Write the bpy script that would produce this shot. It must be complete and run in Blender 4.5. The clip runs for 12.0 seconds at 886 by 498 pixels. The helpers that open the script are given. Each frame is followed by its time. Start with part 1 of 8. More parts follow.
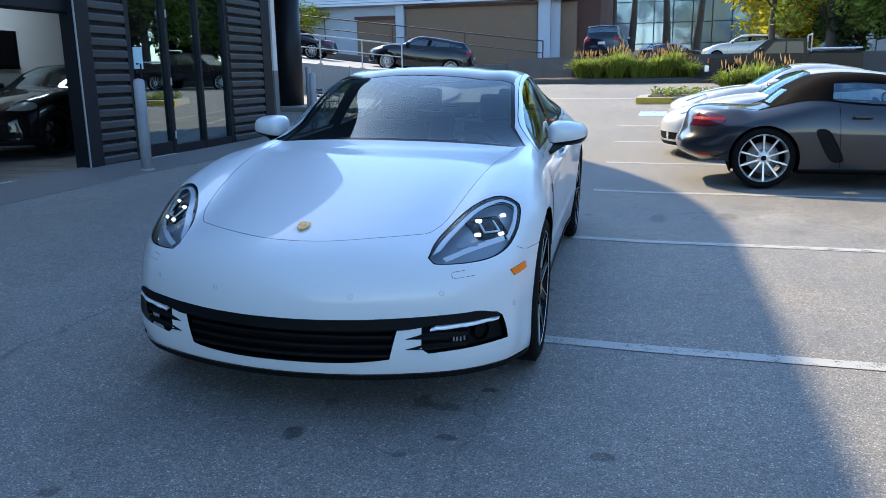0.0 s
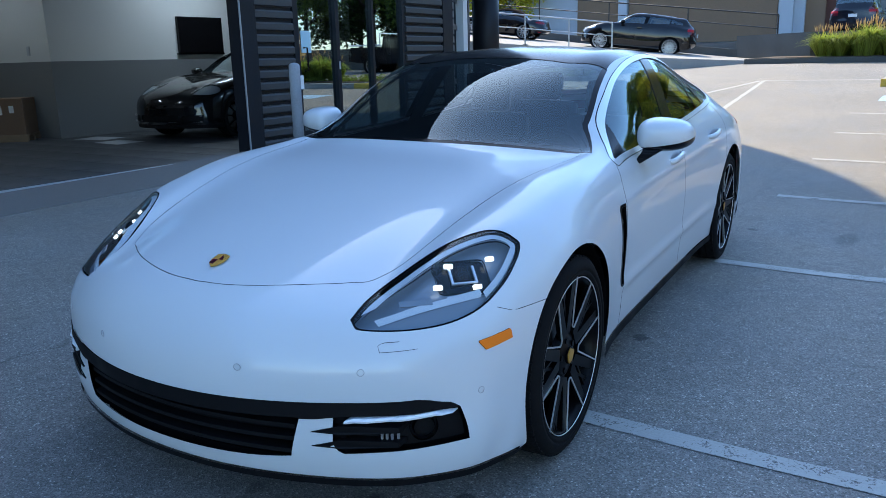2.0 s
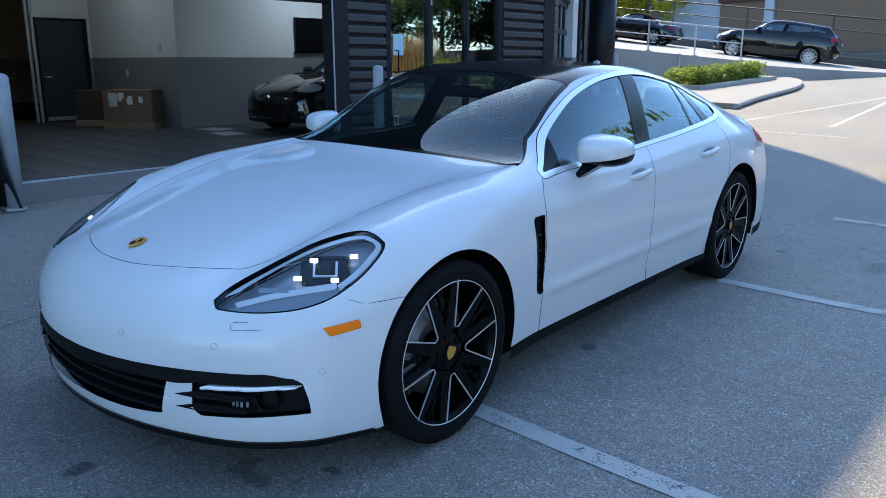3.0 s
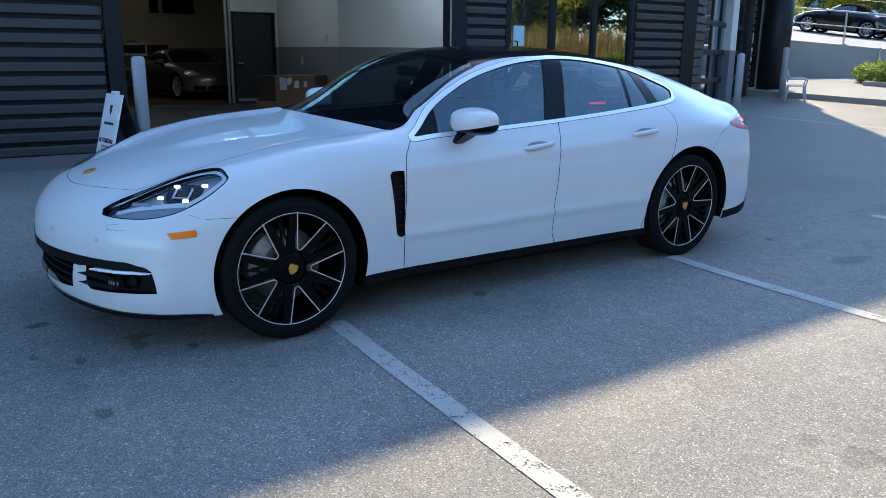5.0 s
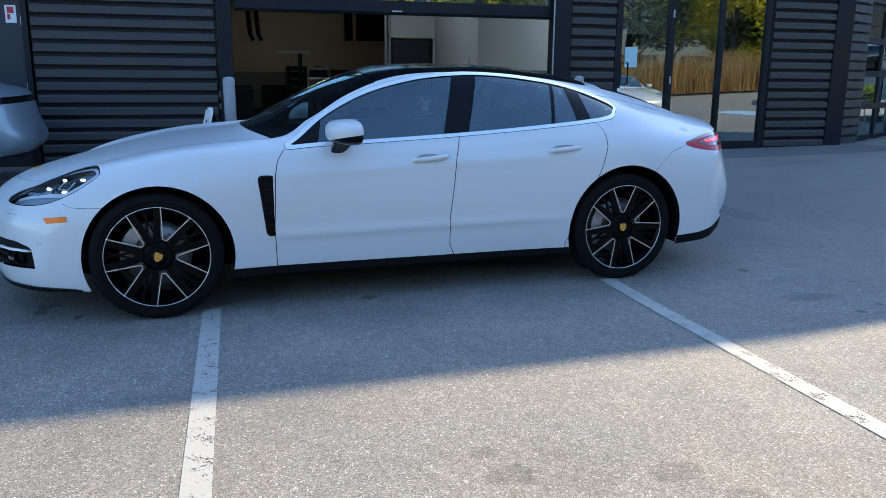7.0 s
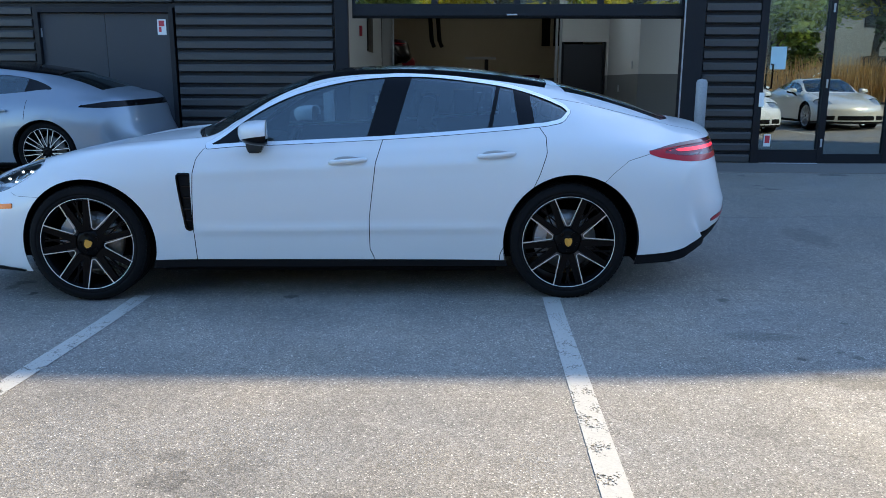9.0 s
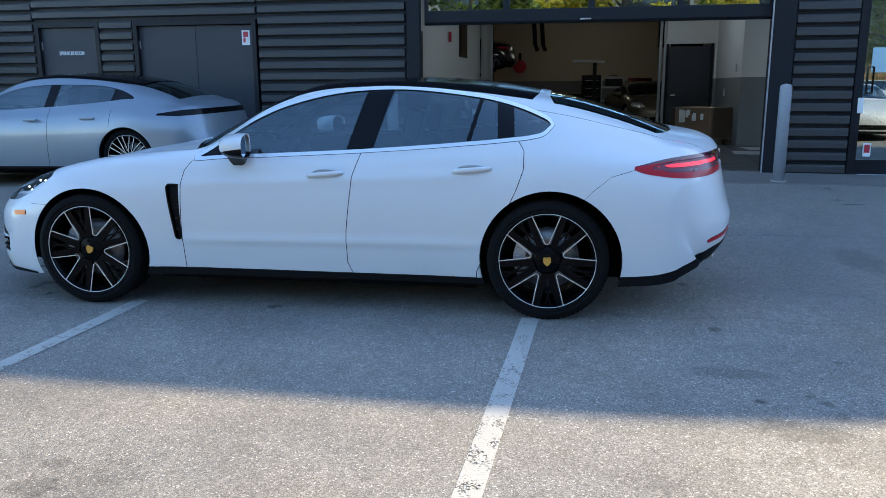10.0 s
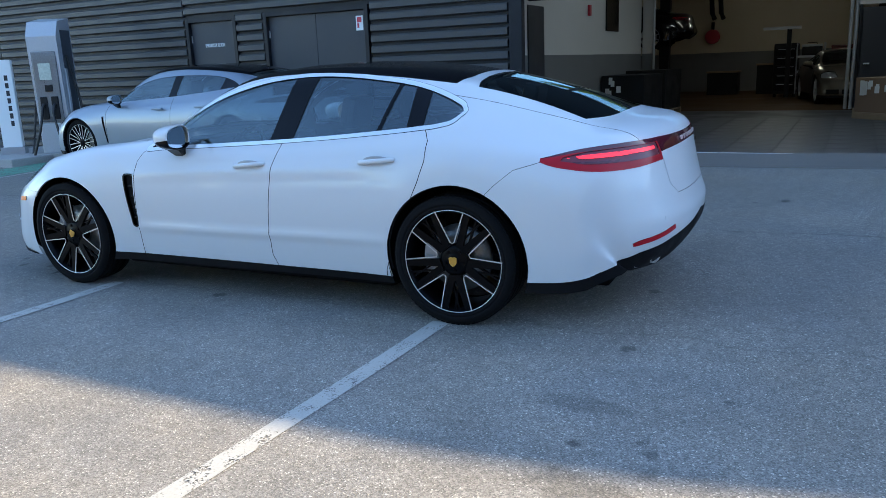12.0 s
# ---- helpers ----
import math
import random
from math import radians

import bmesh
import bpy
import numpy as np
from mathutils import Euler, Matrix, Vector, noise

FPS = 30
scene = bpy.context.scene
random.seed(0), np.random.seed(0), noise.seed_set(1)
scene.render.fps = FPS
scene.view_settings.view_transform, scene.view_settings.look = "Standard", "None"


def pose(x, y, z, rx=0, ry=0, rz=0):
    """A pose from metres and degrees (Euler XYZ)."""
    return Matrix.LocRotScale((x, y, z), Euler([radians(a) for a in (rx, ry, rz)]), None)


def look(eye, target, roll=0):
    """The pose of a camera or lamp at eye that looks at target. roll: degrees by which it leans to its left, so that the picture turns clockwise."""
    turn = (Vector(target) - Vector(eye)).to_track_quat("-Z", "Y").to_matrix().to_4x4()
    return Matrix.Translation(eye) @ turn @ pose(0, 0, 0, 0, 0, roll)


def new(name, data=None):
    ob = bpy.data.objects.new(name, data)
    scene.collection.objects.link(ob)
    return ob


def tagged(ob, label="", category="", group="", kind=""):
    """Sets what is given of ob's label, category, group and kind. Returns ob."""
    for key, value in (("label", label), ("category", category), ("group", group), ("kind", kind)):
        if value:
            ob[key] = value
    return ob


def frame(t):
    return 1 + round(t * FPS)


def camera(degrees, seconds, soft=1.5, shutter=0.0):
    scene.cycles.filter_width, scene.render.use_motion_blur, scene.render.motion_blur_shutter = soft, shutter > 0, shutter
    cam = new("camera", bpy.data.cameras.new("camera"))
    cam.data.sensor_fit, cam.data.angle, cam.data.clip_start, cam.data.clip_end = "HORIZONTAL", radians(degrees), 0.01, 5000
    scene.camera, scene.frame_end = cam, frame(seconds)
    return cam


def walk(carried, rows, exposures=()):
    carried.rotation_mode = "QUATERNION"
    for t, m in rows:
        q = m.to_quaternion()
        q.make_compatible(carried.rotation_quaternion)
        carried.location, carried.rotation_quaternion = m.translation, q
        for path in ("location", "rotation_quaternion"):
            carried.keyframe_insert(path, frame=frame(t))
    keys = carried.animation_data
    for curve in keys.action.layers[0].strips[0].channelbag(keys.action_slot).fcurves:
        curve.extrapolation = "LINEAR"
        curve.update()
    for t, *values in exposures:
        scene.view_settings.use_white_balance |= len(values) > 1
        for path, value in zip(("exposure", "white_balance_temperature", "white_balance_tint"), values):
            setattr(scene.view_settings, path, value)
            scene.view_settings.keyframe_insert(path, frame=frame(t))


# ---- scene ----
cam = camera(59.5, 12.0, 0.72)
METRES, EYE, TILT, LEAN, TURN = 11.0, 1.417, 0.0, 0.0, 14.9
ROWS = [
    (0.0, 0.0, 0.0, 0.0, -0.19, -12.78, 0.84),
    (0.5, 0.0043, 0.0277, 0.0023, 2.15, -13.25, 1.39),
    (1.0, 0.0224, 0.0534, 0.0029, 5.95, -13.62, 1.86),
    (1.5, 0.0399, 0.0843, 0.0012, 10.87, -13.76, 1.97),
    (2.0, 0.073, 0.1, -0.0007, 16.38, -13.8, 1.5),
    (2.5, 0.115, 0.1061, 0.0022, 21.82, -13.59, 0.67),
    (3.0, 0.1559, 0.1086, 0.0036, 26.77, -13.61, 0.06),
    (5.0, 0.3199, 0.1355, -0.0008, 42.7, -14.13, -0.48),
    (5.5, 0.359, 0.1609, -0.0009, 46.49, -13.66, -0.63),
    (6.0, 0.4005, 0.1884, -0.002, 50.42, -13.15, -0.78),
    (6.5, 0.4269, 0.2238, -0.0048, 54.66, -12.73, -0.67),
    (8.5, 0.4951, 0.3887, -0.0046, 72.44, -12.15, 0.05),
    (9.0, 0.5013, 0.4315, -0.0062, 76.68, -12.12, -0.18),
    (9.5, 0.5011, 0.4747, -0.0023, 81.38, -12.07, -0.18),
    (10.0, 0.5042, 0.5173, -0.0008, 86.41, -11.94, 0.23),
    (10.5, 0.499, 0.5565, -0.001, 91.26, -11.91, 0.94),
    (11.0, 0.4949, 0.5983, -0.0009, 95.55, -12.15, 1.62),
    (11.5, 0.4852, 0.6411, -0.0002, 99.35, -12.63, 2.0),
    (12.0, 0.463, 0.677, -0.0006, 102.65, -13.2, 2.18),
]
walk(cam, [(t, pose(0, 0, EYE, TILT, LEAN, TURN) @ pose(METRES * x, METRES * y, METRES * z, 90 + pitch, roll, yaw)) for t, x, y, z, yaw, pitch, roll in ROWS], [(0.0, 1.10, 5520, 5), (1.3, 1.08, 5540, 5), (2.5, 1.20, 5560, 5), (5.5, 1.05, 5520, 5), (8.5, 1.16, 5620, 4), (12.0, 1.38, 5800, 4)])

# ---- world, sun ----
SUN_AZ, SUN_EL = 45.0, 42.0          # the sun stands over the building, towards -x +y
sun_way = Vector((-math.sin(radians(SUN_AZ)) * math.cos(radians(SUN_EL)), math.cos(radians(SUN_AZ)) * math.cos(radians(SUN_EL)), math.sin(radians(SUN_EL))))
world = bpy.data.worlds.new("sky")
scene.world = world
world.use_nodes = True
wn = world.node_tree.nodes
sky = wn.new("ShaderNodeTexSky")
sky.sky_type, sky.sun_disc = "NISHITA", False
sky.sun_elevation, sky.sun_rotation = radians(SUN_EL), radians(-SUN_AZ)
sky.air_density, sky.dust_density, sky.ozone_density = 1.0, 0.45, 1.4
world.node_tree.links.new(sky.outputs[0], wn["Background"].inputs[0])
wn["Background"].inputs[1].default_value = 0.205
sun = new("sun", bpy.data.lights.new("sun", "SUN"))
sun.data.energy, sun.data.angle, sun.data.color = 4.1, radians(0.55), (1.0, 0.75, 0.45)
sun.matrix_world = look(sun_way * 60, (0, 0, 0))


# ---- materials ----
def material(name, base, rough=0.6, metal=0.0, coat=0.0, spec=0.5, emit=None, glow=1.0):
    m = bpy.data.materials.new(name)
    m.use_nodes = True
    b = m.node_tree.nodes["Principled BSDF"]
    b.inputs["Base Color"].default_value = (*base, 1)
    b.inputs["Roughness"].default_value, b.inputs["Metallic"].default_value = rough, metal
    b.inputs["Coat Weight"].default_value, b.inputs["Specular IOR Level"].default_value = coat, spec
    b.inputs["Coat Roughness"].default_value = 0.02
    if emit:
        b.inputs["Emission Color"].default_value, b.inputs["Emission Strength"].default_value = (*emit, 1), glow
    return m


def grain(m, coarse=1.0, fine=40.0, low=0.75, high=1.2, bump=0.3, depth=0.01, rough=0.12, pieces=0.0):
    """Colour, roughness and relief at two scales on a material made by material()."""
    nt = m.node_tree
    b = nt.nodes["Principled BSDF"]
    base = tuple(b.inputs["Base Color"].default_value)
    at = nt.nodes.new("ShaderNodeTexCoord")
    n1, n2 = nt.nodes.new("ShaderNodeTexNoise"), nt.nodes.new("ShaderNodeTexNoise")
    for n, s, d in ((n1, coarse, 5), (n2, fine, 3)):
        n.inputs["Scale"].default_value, n.inputs["Detail"].default_value = s, d
        nt.links.new(at.outputs["Object"], n.inputs["Vector"])
    add = nt.nodes.new("ShaderNodeMath")
    add.operation = "ADD"
    nt.links.new(n1.outputs["Fac"], add.inputs[0])
    nt.links.new(n2.outputs["Fac"], add.inputs[1])
    last = add
    if pieces:
        info, mul = nt.nodes.new("ShaderNodeObjectInfo"), nt.nodes.new("ShaderNodeMath")
        mul.operation = "MULTIPLY_ADD"
        mul.inputs[1].default_value = pieces
        nt.links.new(info.outputs["Random"], mul.inputs[0])
        nt.links.new(add.outputs[0], mul.inputs[2])
        last = mul
    span = nt.nodes.new("ShaderNodeMapRange")
    span.inputs["From Min"].default_value, span.inputs["From Max"].default_value = 0.6, 1.4
    span.inputs["To Min"].default_value, span.inputs["To Max"].default_value = low, high
    nt.links.new(last.outputs[0], span.inputs["Value"])
    mix = nt.nodes.new("ShaderNodeVectorMath")
    mix.operation = "SCALE"
    mix.inputs[0].default_value = base[:3]
    nt.links.new(span.outputs[0], mix.inputs["Scale"])
    nt.links.new(mix.outputs[0], b.inputs["Base Color"])
    if rough:
        r = nt.nodes.new("ShaderNodeMapRange")
        v = b.inputs["Roughness"].default_value
        r.inputs["From Min"].default_value, r.inputs["From Max"].default_value = 0.3, 0.7
        r.inputs["To Min"].default_value, r.inputs["To Max"].default_value = max(0.02, v - rough), min(1, v + rough)
        nt.links.new(n1.outputs["Fac"], r.inputs["Value"])
        nt.links.new(r.outputs[0], b.inputs["Roughness"])
    if bump:
        u = nt.nodes.new("ShaderNodeBump")
        u.inputs["Strength"].default_value, u.inputs["Distance"].default_value = bump, depth
        nt.links.new(n2.outputs["Fac"], u.inputs["Height"])
        nt.links.new(u.outputs[0], b.inputs["Normal"])
    return m


def glass(name, tint, ior=1.5, rough=0.0):
    m = bpy.data.materials.new(name)
    m.use_nodes = True
    nt = m.node_tree
    nt.nodes.remove(nt.nodes["Principled BSDF"])
    tr, gl, fr, pw, fz, mx = (nt.nodes.new("ShaderNode" + k) for k in ("BsdfTransparent", "BsdfGlossy", "LayerWeight", "Math", "MapRange", "MixShader"))
    tr.inputs[0].default_value = (*tint, 1)
    gl.inputs["Color"].default_value = (.82, .95, 1.0, 1)
    gl.inputs["Roughness"].default_value, fr.inputs["Blend"].default_value = rough, .5
    pw.operation = "POWER"
    pw.inputs[1].default_value = 5
    fz.inputs["To Min"].default_value = ((ior - 1) / (ior + 1)) ** 2
    nt.links.new(fr.outputs["Facing"], pw.inputs[0])
    nt.links.new(pw.outputs[0], fz.inputs["Value"])
    nt.links.new(fz.outputs[0], mx.inputs[0])
    nt.links.new(tr.outputs[0], mx.inputs[1])
    nt.links.new(gl.outputs[0], mx.inputs[2])
    nt.links.new(mx.outputs[0], nt.nodes["Material Output"].inputs[0])
    return m


CARGLASS_DARK = material("dark_vehicle_glass", (.012, .018, .024), .06)
PAINT_WHITE = material("white_car_paint", (0.605, 0.625, 0.64), 0.35, 0, 0.65, 0.3)
PAINT_SILVER = material("silver_blue_car_paint", (0.22, 0.255, 0.305), 0.38, 0.4, 0.7)
PAINT_GREY = material("dark_grey_car_paint", (0.022, 0.023, 0.027), 0.35, 0.3, 0.9, 0.25)
PAINT_BLACK = material("black_car_paint", (0.004, 0.004, 0.005), 0.4, 0, 1.0, 0.08)
PAINT_GOLD = material("champagne_car_paint", (0.17, 0.145, 0.11), 0.32, 0.7, 1.0)
PAINT_BLUE = material("dark_blue_car_paint", (0.005, 0.006, 0.012), 0.4, 0.0, 1.0, 0.1)
PAINT_SAND = material("ivory_car_paint", (0.62, 0.60, 0.54), 0.32, 0.2, 1.0)
PLASTIC = grain(material("black_plastic", (0.006, 0.006, 0.007), 0.6, spec=0.12), 6, 300, bump=0.1, depth=0.001)
GAP = material("unlit_black_cavity", (0.006, 0.006, 0.007), 0.95, spec=0.05)
GLOSSBLACK = material("gloss_black_trim", (0.0025, 0.0025, 0.0035), 0.15, spec=0.18)
CHROME = material("satin_aluminium_trim", (0.80, 0.81, 0.82), 0.32, 0.8)
MACHINED = material("machined_aluminium", (0.70, 0.70, 0.70), 0.36, 0.75)
SILVERRIM = material("silver_wheel_paint", (0.55, 0.56, 0.58), 0.3, 0.7, 0.6)
RIMBLACK = material("gloss_black_wheel", (0.0025, 0.0025, 0.003), 0.3, spec=0.10)
STEEL = grain(material("brake_steel", (0.24, 0.235, 0.23), 0.4, 0.7), 8, 90, bump=0.05)
RUBBER = grain(material("tyre_rubber", (0.007, 0.007, 0.0075), 0.85, spec=0.12), 5, 120, bump=0.25, depth=0.003)
GOLD = material("gold_crest_enamel", (0.62, 0.34, 0.06), 0.35, 0.45)
GLASS_TINT = glass("tinted_car_glass", (0.54, 0.62, 0.64), 2.15)
GLASS_FRONT = glass("windscreen_glass", (0.46, 0.54, 0.56), 1.75)
GLASS_CLEAR = glass("clear_lens", (0.86, 0.88, 0.9))
GLASS_SHOP = glass("shop_glass", (0.42, 0.46, 0.46), 3.9)
LED = material("white_led", (0.9, 0.9, 0.9), 0.3, emit=(1.0, 0.97, 0.9), glow=1.25)
AMBER = material("amber_lens", (0.85, 0.20, 0.005), 0.3, 0, 0.15, 0.3)
REDLENS = material("red_lens", (0.36, 0.004, 0.014), 0.3, 0, 0.2, 0.2)
REDDARK = material("dark_red_lens", (0.075, 0.006, 0.016), 0.12, 0, 0.5)
REDGLOW = material("lit_red_led", (0.8, 0.03, 0.03), 0.25, emit=(1.0, 0.02, 0.05), glow=0.5)
TAILGREY = material("mauve_grey_lens", (0.15, 0.035, 0.05), 0.25, 0, 0.2, 0.3)
LEATHER = material("black_leather", (0.014, 0.014, 0.015), 0.6, spec=0.2)
LAMPGREY = material("lamp_reflector", (0.38, 0.39, 0.41), 0.3, 0.4)
LAMPDARK = material("lamp_housing", (0.24, 0.265, 0.30), 0.3, 0.2)
LAMPPALE = material("frosted_light_guide", (0.62, 0.65, 0.68), 0.35)
CANVAS = grain(material("brown_black_canvas", (0.007, 0.0055, 0.0048), 0.95, spec=0.05), 3, 240, bump=0.3, depth=0.002)
EXHAUST = material("steel_exhaust_tip", (0.50, 0.485, 0.45), 0.35, 0.6)


# ---- mesh helpers ----
def part(name, bm, mat, parent=None, label="", smooth=False):
    """Links a bmesh as one mesh object, under a thing or a part."""
    me = bpy.data.meshes.new(name)
    bm.to_mesh(me)
    bm.free()
    return mesh_part(name, me, mat, parent, label, smooth)


def mesh_part(name, me, mat, parent=None, label="", smooth=False):
    me.materials.append(mat)
    if smooth:
        me.shade_smooth()
    ob = new(name, me)
    ob.parent = parent
    if label:
        ob["label"] = label
    return ob


def thing(name, m, label, category, group="", kind=""):
    ob = new(name)
    ob.matrix_world = m
    return tagged(ob, label, category, group, kind)


def add_box(bm, x0, x1, y0, y1, z0, z1, bevel=0.0, m=None):
    mat = Matrix.LocRotScale(((x0 + x1) / 2, (y0 + y1) / 2, (z0 + z1) / 2), None, (abs(x1 - x0), abs(y1 - y0), abs(z1 - z0)))
    if m is not None:
        mat = m @ mat
    made = bmesh.ops.create_cube(bm, size=1, matrix=mat)["verts"]
    if bevel:
        edges = list({e for v in made for e in v.link_edges})
        bmesh.ops.bevel(bm, geom=edges, offset=bevel, segments=2, affect="EDGES", profile=0.6)


def box(x0, x1, y0, y1, z0, z1, bevel=0.0, m=None):
    bm = bmesh.new()
    add_box(bm, x0, x1, y0, y1, z0, z1, bevel, m)
    return bm


def add_tube(bm, pts, r, n=10, r_end=None):
    """A round bar along a line of points, its ends closed."""
    pts = [Vector(p) for p in pts]
    rings = []
    for i, p in enumerate(pts):
        d = (pts[min(i + 1, len(pts) - 1)] - pts[max(i - 1, 0)]).normalized()
        side = d.cross(Vector((0, 0, 1)) if abs(d.z) < 0.95 else Vector((1, 0, 0))).normalized()
        up = side.cross(d)
        rr = r if r_end is None else r + (r_end - r) * i / (len(pts) - 1)
        rings.append([bm.verts.new(p + (side * math.cos(2 * math.pi * k / n) + up * math.sin(2 * math.pi * k / n)) * rr) for k in range(n)])
    for a, b in zip(rings, rings[1:]):
        for k in range(n):
            bm.faces.new((a[k], a[(k + 1) % n], b[(k + 1) % n], b[k]))
    bm.faces.new(rings[0][::-1])
    bm.faces.new(rings[-1])


def tube(pts, r, n=10, r_end=None):
    bm = bmesh.new()
    add_tube(bm, pts, r, n, r_end)
    return bm


def lathe(profile, n=48, axis="x"):
    """Turns a line of (along, radius) round the x axis."""
    bm = bmesh.new()
    rings = []
    for a, r in profile:
        rings.append([bm.verts.new((a, r * math.cos(2 * math.pi * k / n), r * math.sin(2 * math.pi * k / n))) for k in range(n)])
    for p, q in zip(rings, rings[1:]):
        for k in range(n):
            bm.faces.new((p[k], p[(k + 1) % n], q[(k + 1) % n], q[k]))
    return bm


def add_prism(bm, outline, lift, m=None):
    """A flat outline of (a, b, c) points pushed along the vector lift."""
    low = [bm.verts.new(p) for p in outline]
    top = [bm.verts.new(Vector(p) + Vector(lift)) for p in outline]
    n = len(low)
    bm.faces.new(low[::-1])
    bm.faces.new(top)
    for k in range(n):
        bm.faces.new((low[k], low[(k + 1) % n], top[(k + 1) % n], top[k]))
    if m is not None:
        bmesh.ops.transform(bm, matrix=m, verts=low + top)


def prism(outline, lift, m=None):
    bm = bmesh.new()
    add_prism(bm, outline, lift, m)
    bmesh.ops.recalc_face_normals(bm, faces=bm.faces)
    return bm


def knots(ks, x):
    """A smooth line through (place, value) pairs."""
    ks = np.array(ks, float)
    p, v = ks[:, 0], ks[:, 1]
    d = np.gradient(v, p)
    x = np.clip(x, p[0], p[-1])
    i = np.clip(np.searchsorted(p, x) - 1, 0, len(p) - 2)
    h = p[i + 1] - p[i]
    t = (x - p[i]) / h
    return (2 * t**3 - 3 * t**2 + 1) * v[i] + (t**3 - 2 * t**2 + t) * h * d[i] + (3 * t**2 - 2 * t**3) * v[i + 1] + (t**3 - t**2) * h * d[i + 1]


def lerp(ks, x):
    ks = np.array(ks, float)
    return np.interp(x, ks[:, 0], ks[:, 1])


def ground_z(x, y):
    """The lot climbs towards the building and, further on, towards the street behind."""
    g = knots(((-40, -0.05), (0, -0.02), (3.7, 0), (9.1, 0.045), (11.7, 0.083), (14.3, 0.165), (17, 0.28), (19.5, 0.39), (30, 0.86), (45, 1.25), (70, 1.6), (140, 1.6)), np.asarray(y, float))
    fade = np.clip((17 - np.asarray(y, float)) / 8, 0, 1)
    return g + 0.02 * np.clip(-np.asarray(x, float), 0, 9) * fade

# ---- cars: one loft of eight design lines, from the middle of the car out and down to the sill ----
# Local axes: x to the car's left, y backwards from the front axle, z up from the ground.
LINE_MIDDLE = ((0, -.955, .19), (0, -.985, .265), (0, -1.0, .43), (0, -.988, .56), (0, -.91, .672), (0, -.75, .755), (0, -.3, .875), (0, .15, .957),
               (0, .50, 1.005), (0, .80, 1.16), (0, 1.1, 1.305), (0, 1.40, 1.402), (0, 1.85, 1.436), (0, 2.3, 1.425), (0, 2.7, 1.378), (0, 3.05, 1.312),
               (0, 3.4, 1.212), (0, 3.69, 1.110), (0, 3.99, 1.020), (0, 4.03, .87), (0, 4.06, .68), (0, 4.115, .575), (0, 4.10, .43), (0, 3.93, 0.300))
LINE_INNER = ((.36, -.91, .19), (.36, -.935, .265), (.36, -.945, .43), (.36, -.935, .56), (.36, -.86, .672), (.35, -.71, .750), (.36, -.27, .872), (.39, .18, .955),
              (.41, .54, .998), (.41, .83, 1.135), (.39, 1.12, 1.280), (.37, 1.405, 1.380), (.37, 1.85, 1.415), (.36, 2.3, 1.402), (.35, 2.7, 1.357), (.34, 3.05, 1.292),
              (.34, 3.4, 1.197), (.35, 3.675, 1.100), (.35, 3.955, 1.014), (.35, 4.0, .87), (.35, 4.035, .68), (.36, 4.09, .575), (.36, 4.075, .43), (.36, 3.92, 0.300))
LINE_RAIL = ((.61, -.82, .19), (.63, -.835, .265), (.62, -.835, .43), (.61, -.83, .56), (.585, -.76, .672), (.555, -.6, .745), (.58, -.2, .871), (.63, .2, .951),
             (.675, .63, .980), (.695, .88, 1.08), (.658, 1.14, 1.228), (.625, 1.41, 1.322), (.63, 1.85, 1.362), (.612, 2.3, 1.345), (.572, 2.7, 1.302), (.533, 3.03, 1.252),
             (.545, 3.37, 1.162), (.58, 3.62, 1.078), (.585, 3.87, .998), (.6, 3.93, .87), (.605, 3.97, .68), (.615, 4.02, .575), (.61, 4.005, .43), (.58, 3.88, 0.325))
LINE_BELT = ((.76, -.72, .19), (.785, -.725, .26), (.78, -.72, .44), (.77, -.71, .58), (.735, -.61, .716), (.7, -.43, .823), (.745, -.1, .912), (.775, .25, .965),
             (.793, .62, .985), (.823, .86, .975), (.838, 1.12, .972), (.832, 1.42, .98), (.828, 1.85, .998), (.828, 2.3, 1.03), (.82, 2.7, 1.068), (.79, 2.98, 1.098),
             (.755, 3.3, 1.055), (.73, 3.53, 1.02), (.735, 3.75, .97), (.75, 3.825, .865), (.755, 3.875, .68), (.755, 3.905, .575), (.735, 3.925, .43), (.66, 3.86, 0.335))
LINE_SHOULDER = ((.85, -.62, .19), (.875, -.62, .26), (.875, -.595, .455), (.868, -.56, .595), (.855, -.45, .716), (.845, -.29, .824), (.865, -.04, .89), (.875, .28, .93),
                 (.878, .62, .915), (.888, .86, .895), (.89, 1.12, .89), (.887, 1.42, .893), (.888, 1.85, .905), (.89, 2.3, .935), (.905, 2.65, .96), (.918, 2.95, .975),
                 (.9, 3.25, .955), (.868, 3.49, .935), (.845, 3.68, .895), (.839, 3.75, .83), (.838, 3.8, .67), (.82, 3.832, .565), (.785, 3.875, .425), (.7, 3.85, 0.340))
LINE_WAIST = ((.891, -.53, .19), (.906, -.515, .245), (.916, -.475, .45), (.923, -.42, .575), (.934, -.32, .66), (.95, -.19, .73), (.958, 0, .77), (.945, .3, .775),
              (.93, .62, .76), (.927, .86, .745), (.925, 1.12, .74), (.925, 1.42, .74), (.926, 1.85, .75), (.932, 2.3, .77), (.955, 2.65, .785), (.967, 2.95, .795),
              (.956, 3.25, .79), (.932, 3.44, .785), (.911, 3.6, .775), (.901, 3.67, .735), (.889, 3.71, .635), (.868, 3.748, .545), (.825, 3.8, .42), (.73, 3.84, 0.345))
